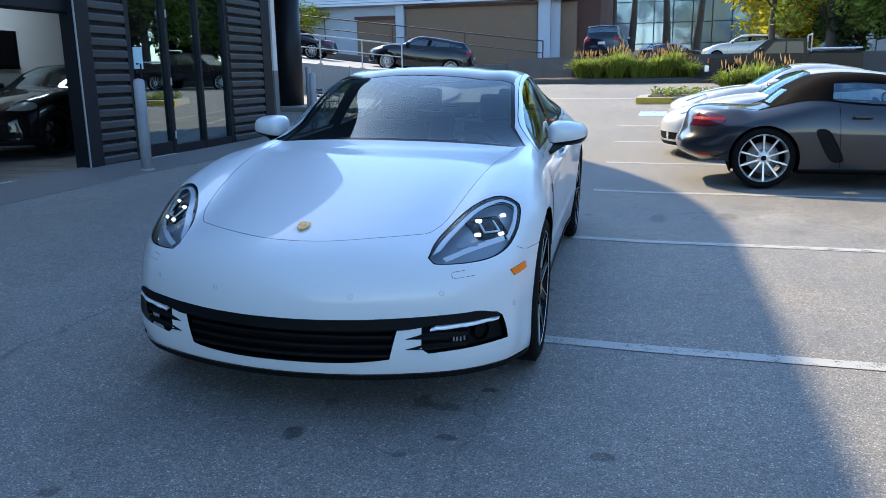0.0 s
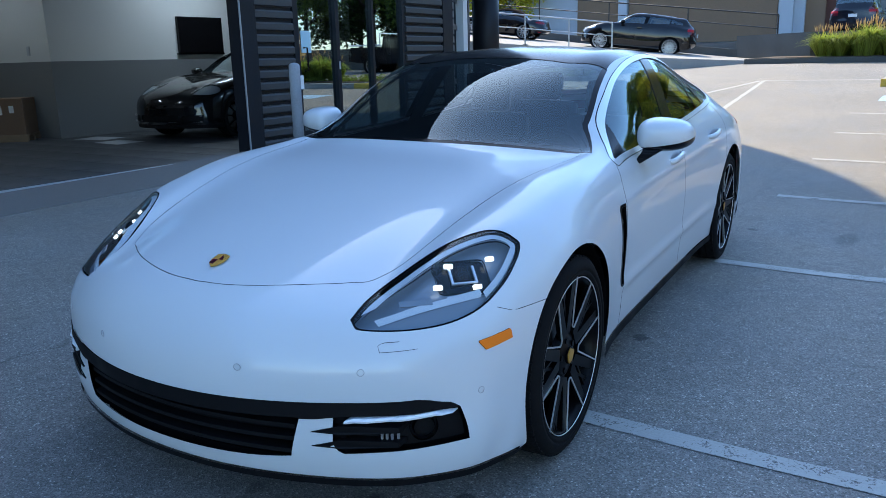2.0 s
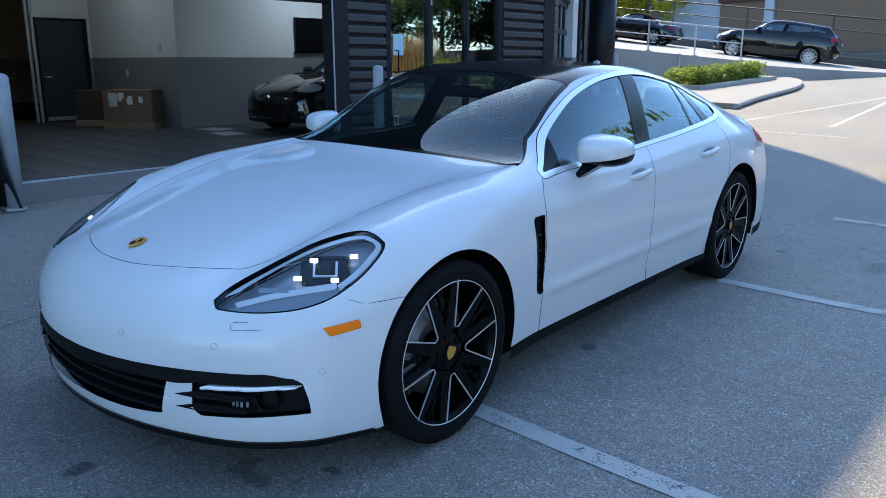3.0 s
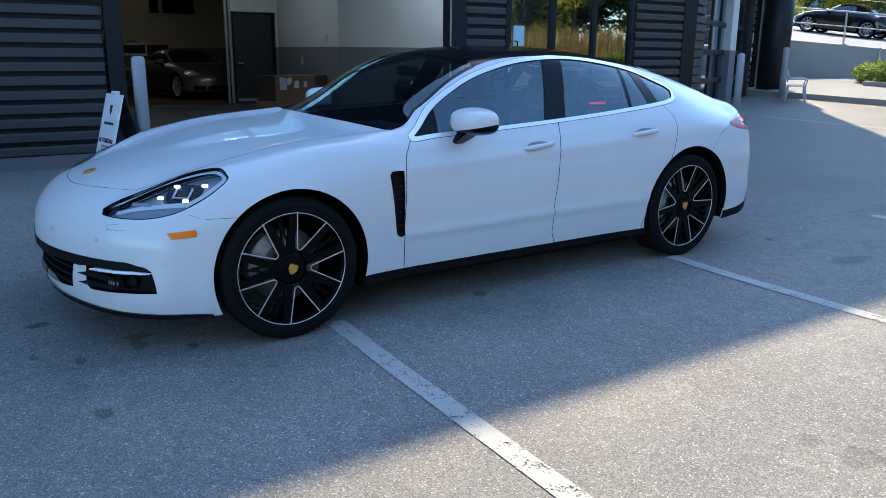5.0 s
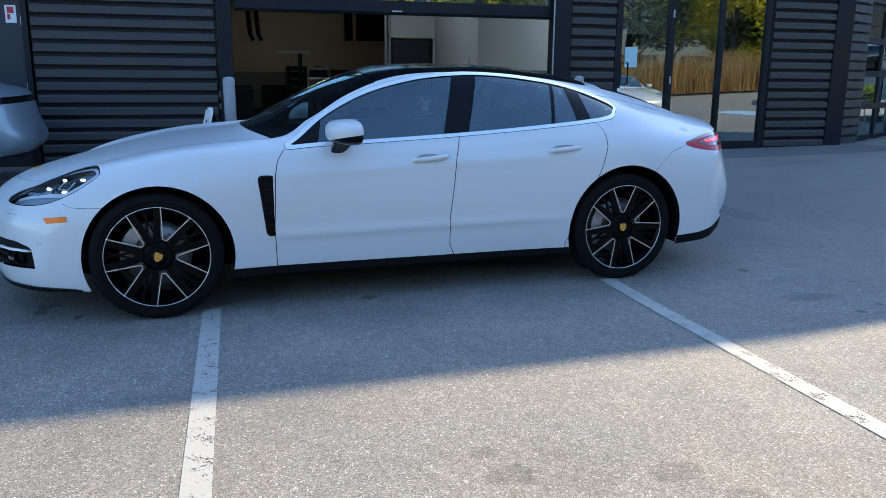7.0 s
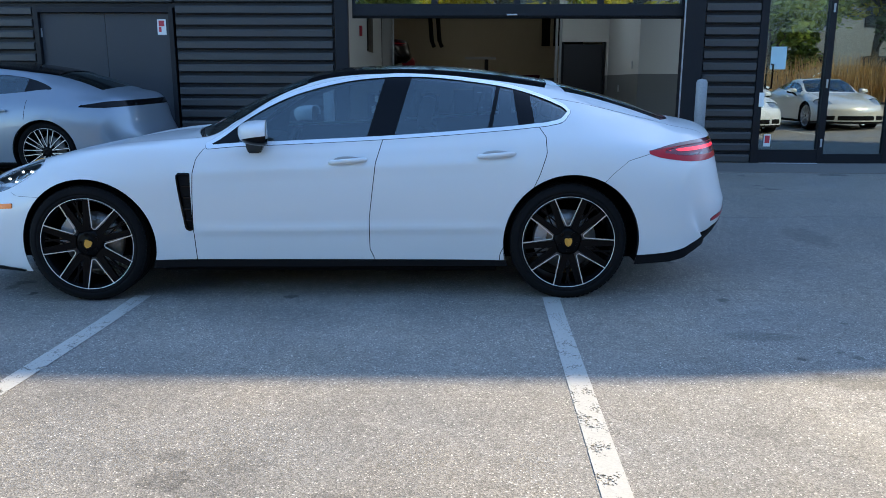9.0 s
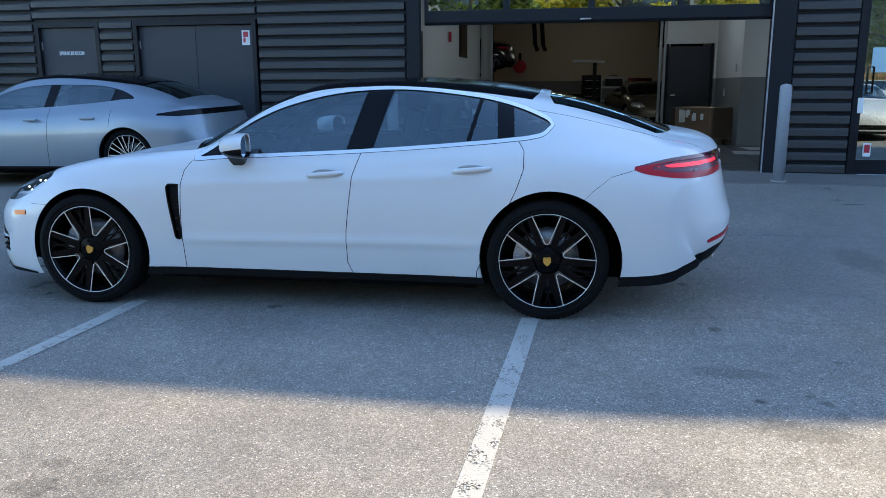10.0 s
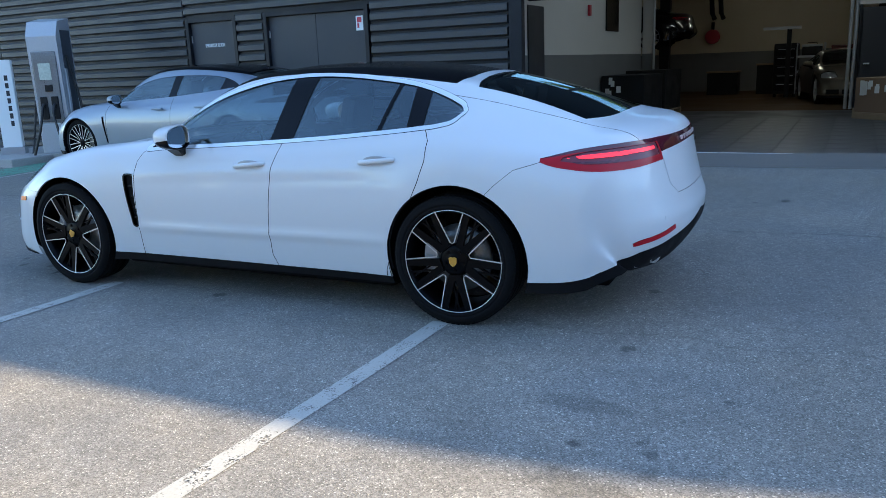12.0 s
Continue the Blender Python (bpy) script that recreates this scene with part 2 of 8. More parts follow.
LINE_CREASE = ((.918, -.45, .19), (.929, -.43, .23), (.941, -.37, .36), (.955, -.29, .42), (.963, -.19, .46), (.965, -.09, .49), (.968, .05, .5), (.956, .32, .47),
               (.929, .62, .43), (.925, .86, .425), (.925, 1.12, .425), (.926, 1.42, .43), (.927, 1.85, .435), (.935, 2.3, .445), (.956, 2.65, .47), (.971, 2.95, .5),
               (.966, 3.25, .5), (.952, 3.45, .5), (.934, 3.58, .5), (.923, 3.64, .485), (.905, 3.695, .465), (.876, 3.75, .44), (.815, 3.82, .385), (.74, 3.845, 0.350))
LINE_SILL = ((.925, -.37, .185), (.932, -.33, .19), (.943, -.27, .19), (.953, -.19, .195), (.958, -.09, .2), (.963, .01, .205), (.959, .12, .21), (.941, .36, .21),
             (.912, .62, .215), (.907, .86, .215), (.904, 1.12, .215), (.904, 1.42, .215), (.905, 1.85, .22), (.905, 2.3, .22), (.926, 2.65, .225), (.948, 2.95, .23),
             (.95, 3.3, .24), (.94, 3.48, .25), (.925, 3.6, .26), (.906, 3.67, .275), (.882, 3.72, .3), (.847, 3.775, .325), (.79, 3.825, .34), (.74, 3.845, 0.355))
DESIGN = np.array((LINE_MIDDLE, LINE_INNER, LINE_RAIL, LINE_BELT, LINE_SHOULDER, LINE_WAIST, LINE_CREASE, LINE_SILL))
RAIL = 2.0


def spline(ctrl, par, at):
    """Non-uniform Catmull-Rom along axis 0 of ctrl."""
    d = np.empty_like(ctrl)
    h = np.diff(par).reshape(-1, *([1] * (ctrl.ndim - 1)))
    slope = np.diff(ctrl, axis=0) / h
    d[1:-1] = (slope[:-1] * h[1:] + slope[1:] * h[:-1]) / (h[1:] + h[:-1])
    d[0], d[-1] = slope[0], slope[-1]
    i = np.clip(np.searchsorted(par, at, side="right") - 1, 0, len(par) - 2)
    hh = (par[i + 1] - par[i])
    t = ((at - par[i]) / hh).reshape(-1, *([1] * (ctrl.ndim - 1)))
    hh = hh.reshape(t.shape)
    return (2 * t**3 - 3 * t**2 + 1) * ctrl[i] + (t**3 - 2 * t**2 + t) * hh * d[i] + (3 * t**2 - 2 * t**3) * ctrl[i + 1] + (t**3 - t**2) * hh * d[i + 1]


class Shell:
    """Half a car body as polygons; cut() slices it along the line where a function is nought."""

    def __init__(self, net, ns, nv, relax=3, fold=None):
        nl, nst = net.shape[:2]
        ps = np.concatenate(([0], np.cumsum(np.linalg.norm(np.diff(net, axis=1), axis=2).mean(0))))
        s_at = np.linspace(0, ps[-1], ns)
        lines = spline(net.transpose(1, 0, 2), ps, s_at).transpose(1, 0, 2)
        pv = np.concatenate(([0], np.cumsum(np.linalg.norm(np.diff(net, axis=0), axis=2).mean(1))))
        # the mirrored neighbour makes the body run level across the middle
        ghost = lines[1] * np.array((-1, 1, 1))
        v_at = np.linspace(0, pv[-1], nv)
        grid = spline(np.concatenate((ghost[None], lines)), np.concatenate(([-pv[1]], pv)), v_at)
        for _ in range(relax):
            g = grid.copy()
            g[:, 1:-1] += 0.25 * (grid[:, :-2] + grid[:, 2:] - 2 * grid[:, 1:-1])
            grid = g
        for _ in range(relax):
            g = grid.copy()
            g[1:-1] += 0.25 * (grid[:-2] + grid[2:] - 2 * grid[1:-1])
            grid = g
        if fold:
            # long clean reflections: the flanks and the bonnet are eased along the car, and the bonnet across it
            ease = lambda q, a, b: np.clip((q - a) / (b - a), 0, 1) ** 2 * (3 - 2 * np.clip((q - a) / (b - a), 0, 1))
            row = (np.interp(v_at, pv, np.arange(nl)) * np.ones((ns, 1))).T
            sta = np.interp(s_at, ps, np.arange(nst)) * np.ones((nv, 1))
            flank = ease(row, 2.9, 3.5) * ease(grid[..., 1], .45, .8) * (1 - ease(grid[..., 1], 3.2, 3.5))
            lid = (1 - ease(row, 3.0, 3.6)) * ease(sta, 4.6, 5.4) * (1 - ease(sta, 7.4, 8.0))
            lid = np.maximum(lid, .8 * (1 - ease(row, 5.2, 6.0)) * ease(sta, 18.7, 19.3) * (1 - ease(sta, 22.2, 22.8)))
            for k in range(70):
                g = grid.copy()
                g[:, 1:-1] += (0.25 * np.maximum(flank, lid))[:, 1:-1, None] * (grid[:, :-2] + grid[:, 2:] - 2 * grid[:, 1:-1])
                if k % 3 == 0:
                    g[1:-1] += (0.2 * lid)[1:-1, :, None] * (grid[:-2] + grid[2:] - 2 * grid[1:-1])
                grid = g
        grid[0, :, 0] = 0
        if fold:
            dx, dy = fold(grid[..., 0], grid[..., 1], grid[..., 2])
            grid[..., 0] += dx
            grid[..., 1] += dy
        du, dv = np.gradient(grid, axis=1), np.gradient(grid, axis=0)
        dv[0] = (grid[1] - grid[1] * np.array((-1, 1, 1))) / 2
        nor = np.cross(du, dv)
        nor /= np.linalg.norm(nor, axis=2, keepdims=True) + 1e-9
        if nor[nv // 2, ns // 2, 0] < 0:
            nor = -nor
        sn = np.interp(s_at, ps, np.arange(nst))
        vn = np.interp(v_at, pv, np.arange(nl))
        S, V = np.meshgrid(sn, vn)
        self.v = np.concatenate((grid, nor, S[..., None], V[..., None]), 2).reshape(-1, 8)
        k = np.arange(nv * ns).reshape(nv, ns)
        self.f = np.stack((k[:-1, :-1], k[:-1, 1:], k[1:, 1:], k[1:, :-1]), 2).reshape(-1, 4).tolist()
        self.tag = [""] * len(self.f)

    def cols(self):
        return self.v.T

    def cut(self, fn, only=("",), also=()):
        """Slices along fn = 0, leaving faces alone that lie wholly outside one of the other functions."""
        val = fn(*self.cols())
        gates = [g(*self.cols()) for g in also]
        val = np.where(np.abs(val) < 1e-7, 1e-7, val)
        pos = (val > 0).tolist()
        extra, cache, faces, tags = [], {}, [], []
        n0 = len(self.v)
        for f, tg in zip(self.f, self.tag):
            p0 = pos[f[0]]
            if tg not in only or all(pos[i] == p0 for i in f) or any(max(g[i] for i in f) < 0 for g in gates):
                faces.append(f)
                tags.append(tg)
                continue
            a, b = [], []
            for i, j in zip(f, f[1:] + f[:1]):
                (a if pos[i] else b).append(i)
                if pos[i] != pos[j]:
                    key = (i, j) if i < j else (j, i)
                    c = cache.get(key)
                    if c is None:
                        i2, j2 = key
                        w = val[i2] / (val[i2] - val[j2])
                        c = cache[key] = n0 + len(extra)
                        extra.append(self.v[i2] * (1 - w) + self.v[j2] * w)
                    a.append(c)
                    b.append(c)
            for q in (a, b):
                if len(q) > 2:
                    faces.append(q)
                    tags.append(tg)
        if extra:
            self.v = np.concatenate((self.v, np.array(extra)))
        self.f, self.tag = faces, tags

    def region(self, name, *fns, only=("",)):
        """Cuts along every function and names what lies where all are above nought."""
        for fn in fns:
            self.cut(fn, only, [g for g in fns if g is not fn])
        vals = [fn(*self.cols()) for fn in fns]
        low = np.min(vals, axis=0)
        for k, f in enumerate(self.f):
            if self.tag[k] in only and sum(low[i] for i in f) / len(f) > 0 and all(sum(v[i] for i in f) > -1e-6 for v in vals):
                self.tag[k] = name

    def seam(self, line, width, *fns):
        """A narrow gap along the line where a function is nought."""
        self.cut(line, also=fns)
        self.region("gap", lambda *q: width - np.abs(line(*q)), *fns)

    def even_normals(self, tags, across):
        """Glass bends evenly: its normals follow one smooth curve over y and another axis."""
        ids = sorted({i for f, tg in zip(self.f, self.tag) if tg in tags for i in f})
        q = self.v[ids]
        a = q[:, 1] - q[:, 1].mean()
        b = q[:, 0] if across == 0 else q[:, across] - q[:, across].mean()
        for c in (3, 4, 5):
            # over the middle of the car the sideways part is odd in x, the rest even
            js = [k for k in range(5) if across or k % 2 == (c == 3)]
            terms = np.stack([a ** i * b ** k for k in js for i in range(5 - k)], 1)
            fit = np.linalg.lstsq(terms, q[:, c], rcond=None)[0]
            self.v[ids, c] = terms @ fit

    def mesh(self, name, tags, sides=(1, -1), push=0.0, keep=None):
        """The faces so named as a mesh with the loft's own normals; push moves it along them."""
        idx, faces = {}, []
        for f, tg in zip(self.f, self.tag):
            if tg in tags and (keep is None or keep(self.v[f].mean(0))):
                faces.append([idx.setdefault(i, len(idx)) for i in f])
        if not faces:
            return None
        vs = self.v[list(idx)]
        P, N = vs[:, :3] + push * vs[:, 3:6], vs[:, 3:6]
        ap, an, af = [], [], []
        for sd in sides:
            m = np.array((sd, 1, 1))
            base = sum(len(q) for q in ap)
            ap.append(P * m)
            an.append(N * m)
            af += [[base + i for i in (f if sd > 0 else f[::-1])] for f in faces]
        me = bpy.data.meshes.new(name)
        pts, nrm = np.concatenate(ap), np.concatenate(an)
        nrm /= np.linalg.norm(nrm, axis=1, keepdims=True) + 1e-9
        me.from_pydata(pts.tolist(), [], af)
        # faces turned so that they agree with the loft's normals
        f0 = me.polygons[len(af) // 2]
        if Vector(nrm[f0.vertices[0]]).dot(f0.normal) < 0:
            me.flip_normals()
        me.shade_smooth()
        me.normals_split_custom_set_from_vertices(nrm.tolist())
        return me


def reshape(ymap=(), low=1.0, high=1.0, belt=0.97, wide=1.0, lift=0.0, base=None):
    """The design lines of a car of other proportions: y by pairs (from, to), z below and above the belt."""
    n = (DESIGN if base is None else base).copy()
    if ymap:
        n[..., 1] = lerp(ymap, n[..., 1])
    z = n[..., 2]
    n[..., 2] = np.where(z < belt, z * low, belt * low + (z - belt) * high) + lift
    n[..., 0] *= wide
    return n


# ---- wheels ----
WHEELS = {}


def wheel_meshes(style):
    """Meshes of a wheel whose hub lies at the origin, its face towards +x; radius 0.36."""
    if style in WHEELS:
        return WHEELS[style]
    out = {}
    bm = lathe(((-.13, .262), (-.135, .30), (-.13, .335), (-.115, .352), (-.09, .358), (-.06, .36), (-.058, .352), (-.048, .352), (-.046, .361), (-.005, .361), (-.003, .353),
                (.003, .353), (.005, .361), (.046, .361), (.048, .352), (.058, .352), (.06, .36), (.09, .358), (.110, .352), (.121, .338), (.126, .322), (.1265, .312), (.1225, .310), (.1225, .306),
                (.125, .304), (.1235, .294), (.116, .288), (.105, .284)), 72)
    # tread blocks on the shoulders
    tread = bmesh.new()
    for k in range(72):
        a = 2 * math.pi * k / 72
        for sx in (-1, 1):
            add_box(tread, sx * .084 - .022, sx * .084 + .022, -.0118, .0118, .346, .3592, 0, pose(0, 0, 0, math.degrees(a), 0, 0))
    out["tyre"], out["tyre_tread"] = bm, tread
    lip = lathe(((.1175, .2808), (.1195, .2816), (.1195, .2842), (.1185, .2850)), 72)
    out["rim_edge"] = lip
    barrel = lathe(((.1135, .2795), (.104, .274), (.096, .268), (.02, .262), (-.10, .262), (-.12, .270)), 56)
    out["rim"] = barrel
    spokes, edges = bmesh.new(), bmesh.new()
    if style == "twin":
        # five pairs of spokes: bright edges meet in a round U near the hub, dark ribs run beside them
        for k in range(5):
            turn = pose(0, 0, 0, 72 * k, 0, 0)
            bright = bmesh.new()
            for sd in (-1, 1):
                o = [(.078, sd * .017, .085), (.078, sd * .052, .058), (.090, sd * .118, .256), (.090, sd * .087, .268)]
                add_prism(spokes, o if sd > 0 else o[::-1], (.020, 0, 0), turn)
                e = [(.0995, sd * .0105, .1085), (.0995, sd * .0165, .1085), (.1115, sd * .0885, .2765), (.1115, sd * .0835, .278)]
                add_prism(bright, e if sd > 0 else e[::-1], (.004, 0, 0), turn)
                rib = [(.076, sd * .068, .052), (.076, sd * .075, .047), (.084, sd * .152, .222), (.084, sd * .144, .229)]
                add_prism(spokes, rib if sd > 0 else rib[::-1], (.016, 0, 0), turn)
                rim_tab = [(.082, sd * .112, .250), (.082, sd * .146, .226), (.086, sd * .156, .236), (.086, sd * .118, .262)]
                add_prism(spokes, rim_tab if sd > 0 else rim_tab[::-1], (.010, 0, 0), turn)
            for q0, q1 in ((-90, -54), (-54, -18), (-18, 18), (18, 54), (54, 90)):
                bow = [(.0995, r * math.sin(radians(q)), .1085 - r * .62 * math.cos(radians(q))) for q, r in ((q0, .0105), (q1, .0105), (q1, .0165), (q0, .0165))]
                add_prism(bright, bow, (.004, 0, 0), turn)
            bmesh.ops.remove_doubles(bright, verts=bright.verts, dist=.0006)
            bmesh.ops.recalc_face_normals(bright, faces=bright.faces)
            out["machined_edge_%d" % k] = bright
    else:
        n = 10
        for k in range(n):
            turn = pose(0, 0, 0, 360 / n * k, 0, 0)
            w = .0075 if style == "split" else .0095
            for lean in ((-.052, .052) if style == "split" else (0,)):
                o = [(.078, -w, .05), (.078, w, .05), (.094, lean + w * 1.25, .268), (.094, lean - w * 1.25, .268)]
                add_prism(spokes, o, (.02, 0, 0), turn)
                e = [(.098, -w * .55, .06), (.098, w * .55, .06), (.1145, lean + w * .7, .276 - abs(lean) * .1), (.1145, lean - w * .7, .276 - abs(lean) * .1)]
                add_prism(edges, e, (.003, 0, 0), turn)
    hub = lathe(((.066, .092), (.086, .086), (.095, .066), (.094, .045), (.100, .034), (.101, .028)), 30)
    bmesh.ops.recalc_face_normals(spokes, faces=spokes.faces)
    bmesh.ops.recalc_face_normals(edges, faces=edges.faces)
    out["spokes"], out["hub"] = spokes, hub
    if style == "twin":
        edges.free()
    else:
        out["machined_edge"] = edges
    bolts = bmesh.new()
    for k in range(5):
        a = 2 * math.pi * (k + .5) / 5
        add_tube(bolts, [(.085, .057 * math.sin(a), .057 * math.cos(a)), (.100, .057 * math.sin(a), .057 * math.cos(a))], .011, 8)
    out["wheel_bolts"] = bolts
    cap = bmesh.new()
    add_tube(cap, [(.095, 0, 0), (.108, 0, 0)], .031, 20)
    out["hub_cap"] = cap
    shield = bmesh.new()
    add_prism(shield, [(.108, -.023, .020), (.108, -.012, .025), (.108, 0, .022), (.108, .012, .025), (.108, .023, .020), (.108, .022, -.006), (.108, .013, -.020), (.108, 0, -.029), (.108, -.013, -.020), (.108, -.022, -.006)], (.004, 0, 0))
    out["cap_badge"] = shield
    out["brake_disc"] = lathe(((.0, .06), (.018, .07), (.02, .085), (.02, .185), (.0, .187), (-.012, .185)), 48)
    cal = bmesh.new()
    for k in range(5):
        add_box(cal, -.03, .045, -.026, .026, .128, .205, .008, pose(0, 0, 0, 62 + 14 * k, 0, 0))
    out["brake_caliper"] = cal
    res = {}
    for k, b in out.items():
        me = bpy.data.meshes.new(k)
        b.to_mesh(me)
        b.free()
        if k in ("tyre", "rim", "rim_edge", "hub", "brake_disc"):
            me.shade_smooth()
        res[k] = me
    WHEELS[style] = res
    return res


def add_wheel(car, x, y, z, style, face, edge, scale=1.0, detail=True):
    ms = wheel_meshes(style)
    hub = new("wheel")
    hub.parent = car
    hub.matrix_basis = pose(x, y, z, 0, 0, 0 if x > 0 else 180) @ pose(0, 0, 0, 2 if y > 1 else -23.5, 0, 0) @ Matrix.Scale(scale, 4)
    mats = {"tyre": RUBBER, "tyre_tread": RUBBER, "rim": face, "spokes": face, "hub": face, "rim_edge": edge, "machined_edge": edge, "wheel_bolts": RIMBLACK, "hub_cap": GLOSSBLACK,
            "cap_badge": GOLD, "brake_disc": STEEL, "brake_caliper": LAMPGREY}
    for k, me in ms.items():
        kind_ = "machined_edge" if k.startswith("machined") else k
        if not detail and k in ("wheel_bolts", "cap_badge", "brake_caliper"):
            continue
        me2 = me
        if me.materials and me.materials[0] != mats[kind_]:
            me2 = me.copy()
            me2.materials[0] = mats[kind_]
        elif not me.materials:
            me.materials.append(mats[kind_])
        o = new(kind_, me2)
        o.parent = hub
        if k in ("tyre_tread", "wheel_bolts") or k == "machined_edge":
            o["kind"] = "stuff"
    return hub


def seat(car, x, y, z=0.36, rear=False):
    """A leather seat with head restraint."""
    bm = bmesh.new()
    add_box(bm, x - .26, x + .26, y - .27, y + .25, z, z + .20, .05)
    add_box(bm, x - .25, x + .25, -.07, .07, 0, .60, .05, pose(0, y + .27, z + .12, -18, 0, 0))
    add_box(bm, x - .13, x + .13, -.05, .05, .60, .80, .04, pose(0, y + .27, z + .12, -14, 0, 0))
    return part("rear_seat" if rear else "front_seat", bm, LEATHER, car, "black leather seat")


def cabin(car, y0=0.75, y1=2.2, wide=0.68, rear=True, lift=0.0):
    """Dashboard, steering wheel, seats."""
    bm = bmesh.new()
    add_box(bm, -.78 * wide / .68, .78 * wide / .68, y0 - .2, y0 + .18, .55 + lift, .93 + lift, .08)
    add_box(bm, .16, .62, y0 - .02, y0 + .2, .88 + lift, .985 + lift, .04)
    add_box(bm, -.15, .15, y0 + .1, y1, .35 + lift, .62 + lift, .04)
    part("dashboard", bm, LEATHER, car, "black dashboard and console")
    ring = bmesh.new()
    pts = [(.185 * math.cos(2 * math.pi * k / 20), .185 * math.sin(2 * math.pi * k / 20), 0) for k in range(21)]
    add_tube(ring, pts, .017, 8)
    add_box(ring, -.17, .17, -.03, .03, -.02, .015, .01)
    bmesh.ops.transform(ring, matrix=pose(.38, y0 + .36, .87 + lift, 62, 0, 0), verts=ring.verts)
    part("steering_wheel", ring, LEATHER, car, "black steering wheel")
    for sx in (-.38, .38):
        seat(car, sx, y0 + .85, .34 + lift)
        if rear:
            seat(car, sx, y0 + 1.75, .36 + lift, True)


def mirror(car, door, x, y, z, paint, s=1.0):
    """A wing mirror: painted shell with a black underside, black foot and recessed upright glass."""
    sg = 1 if x > 0 else -1
    n = 40
    outline = []
    for k in range(n):
        a = 2 * math.pi * k / n
        ox, oz = (math.copysign(abs(q) ** .72, q) for q in (math.cos(a), math.sin(a)))
        outline.append((.118 * ox * s, .074 * oz * (1 - .13 * ox * sg) * s))

    def ring(bm, f, dy, grow=0.0):
        return [bm.verts.new((x + (ox * f - sg * .03 * (1 - f) * s) * (1 + grow), y + dy * s + .16 * ox * sg * f, z + (oz * f + .012 * (1 - f) * s) * (1 + grow))) for ox, oz in outline]

    def shell(keep, grow=0.0):
        bm = bmesh.new()
        rings = [ring(bm, f, dy, grow) for f, dy in ((.90, .042), (.97, .046), (1.0, .038), (1.0, .0), (.965, -.035), (.88, -.068), (.75, -.094), (.56, -.112), (.33, -.122), (.10, -.126))]
        for a, b in zip(rings, rings[1:]):
            for k in range(n):
                if keep(k):
                    bm.faces.new((a[k], a[(k + 1) % n], b[(k + 1) % n], b[k]))
        bm.faces.new(rings[-1])
        loose = [v for v in bm.verts if not v.link_faces]
        bmesh.ops.delete(bm, geom=loose, context="VERTS")
        bmesh.ops.recalc_face_normals(bm, faces=bm.faces)
        return bm

    def half(upper):
        bm = shell(lambda k: True)
        bmesh.ops.bisect_plane(bm, geom=list(bm.verts) + list(bm.edges) + list(bm.faces), plane_co=(x, y, z - .028 * s), plane_no=(-sg * .14, -.12, 1), clear_inner=upper, clear_outer=not upper)
        return bm

    m = part("wing_mirror", half(True), paint, door, "painted wing mirror shell", True)
    part("mirror_underside", half(False), GLOSSBLACK, m, "gloss black underside", True)
    foot = bmesh.new()
    rows = []
    for dz, x0, x1, y0, y1 in ((-.132, -.125, -.098, -.085, -.020), (-.105, -.105, -.060, -.090, .0), (-.075, -.085, -.015, -.085, .02), (-.045, -.075, .030, -.075, .025)):
        rows.append([foot.verts.new((x + sg * a * s, y + b * s, z + dz * s)) for a, b in ((x0, y0), (x1, y0), (x1, y1), (x0, y1))])
    for a, b in zip(rows, rows[1:]):
        for k in range(4):
            foot.faces.new((a[k], a[(k + 1) % 4], b[(k + 1) % 4], b[k]))
    foot.faces.new(rows[0][::-1])
    foot.faces.new(rows[-1])
    bmesh.ops.bevel(foot, geom=list(foot.edges), offset=.006, segments=2, affect="EDGES")
    bmesh.ops.recalc_face_normals(foot, faces=foot.faces)
    part("mirror_foot", foot, GLOSSBLACK, m)
    gl = bmesh.new()
    gl.faces.new(ring(gl, .86, .030))
    bmesh.ops.recalc_face_normals(gl, faces=gl.faces)
    part("mirror_glass", gl, material("mirror_glass", (.75, .77, .78), .02, 1.0) if "mirror_glass" not in bpy.data.materials else bpy.data.materials["mirror_glass"], m)
    return m


def dlo_low(y):
    return knots(((.60, .950), (.75, .957), (.85, .966), (1.22, .984), (1.82, 1.015), (2.4, 1.058), (2.72, 1.088), (2.84, 1.103), (2.91, 1.124), (2.952, 1.162)), y)


def dlo_high(y):
    return knots(((.60, .86), (.72, .940), (.81, .990), (.95, 1.095), (1.19, 1.226), (1.47, 1.313), (1.915, 1.366), (2.36, 1.337), (2.65, 1.286), (2.78, 1.246), (2.88, 1.206), (2.927, 1.183), (2.952, 1.162)), y)


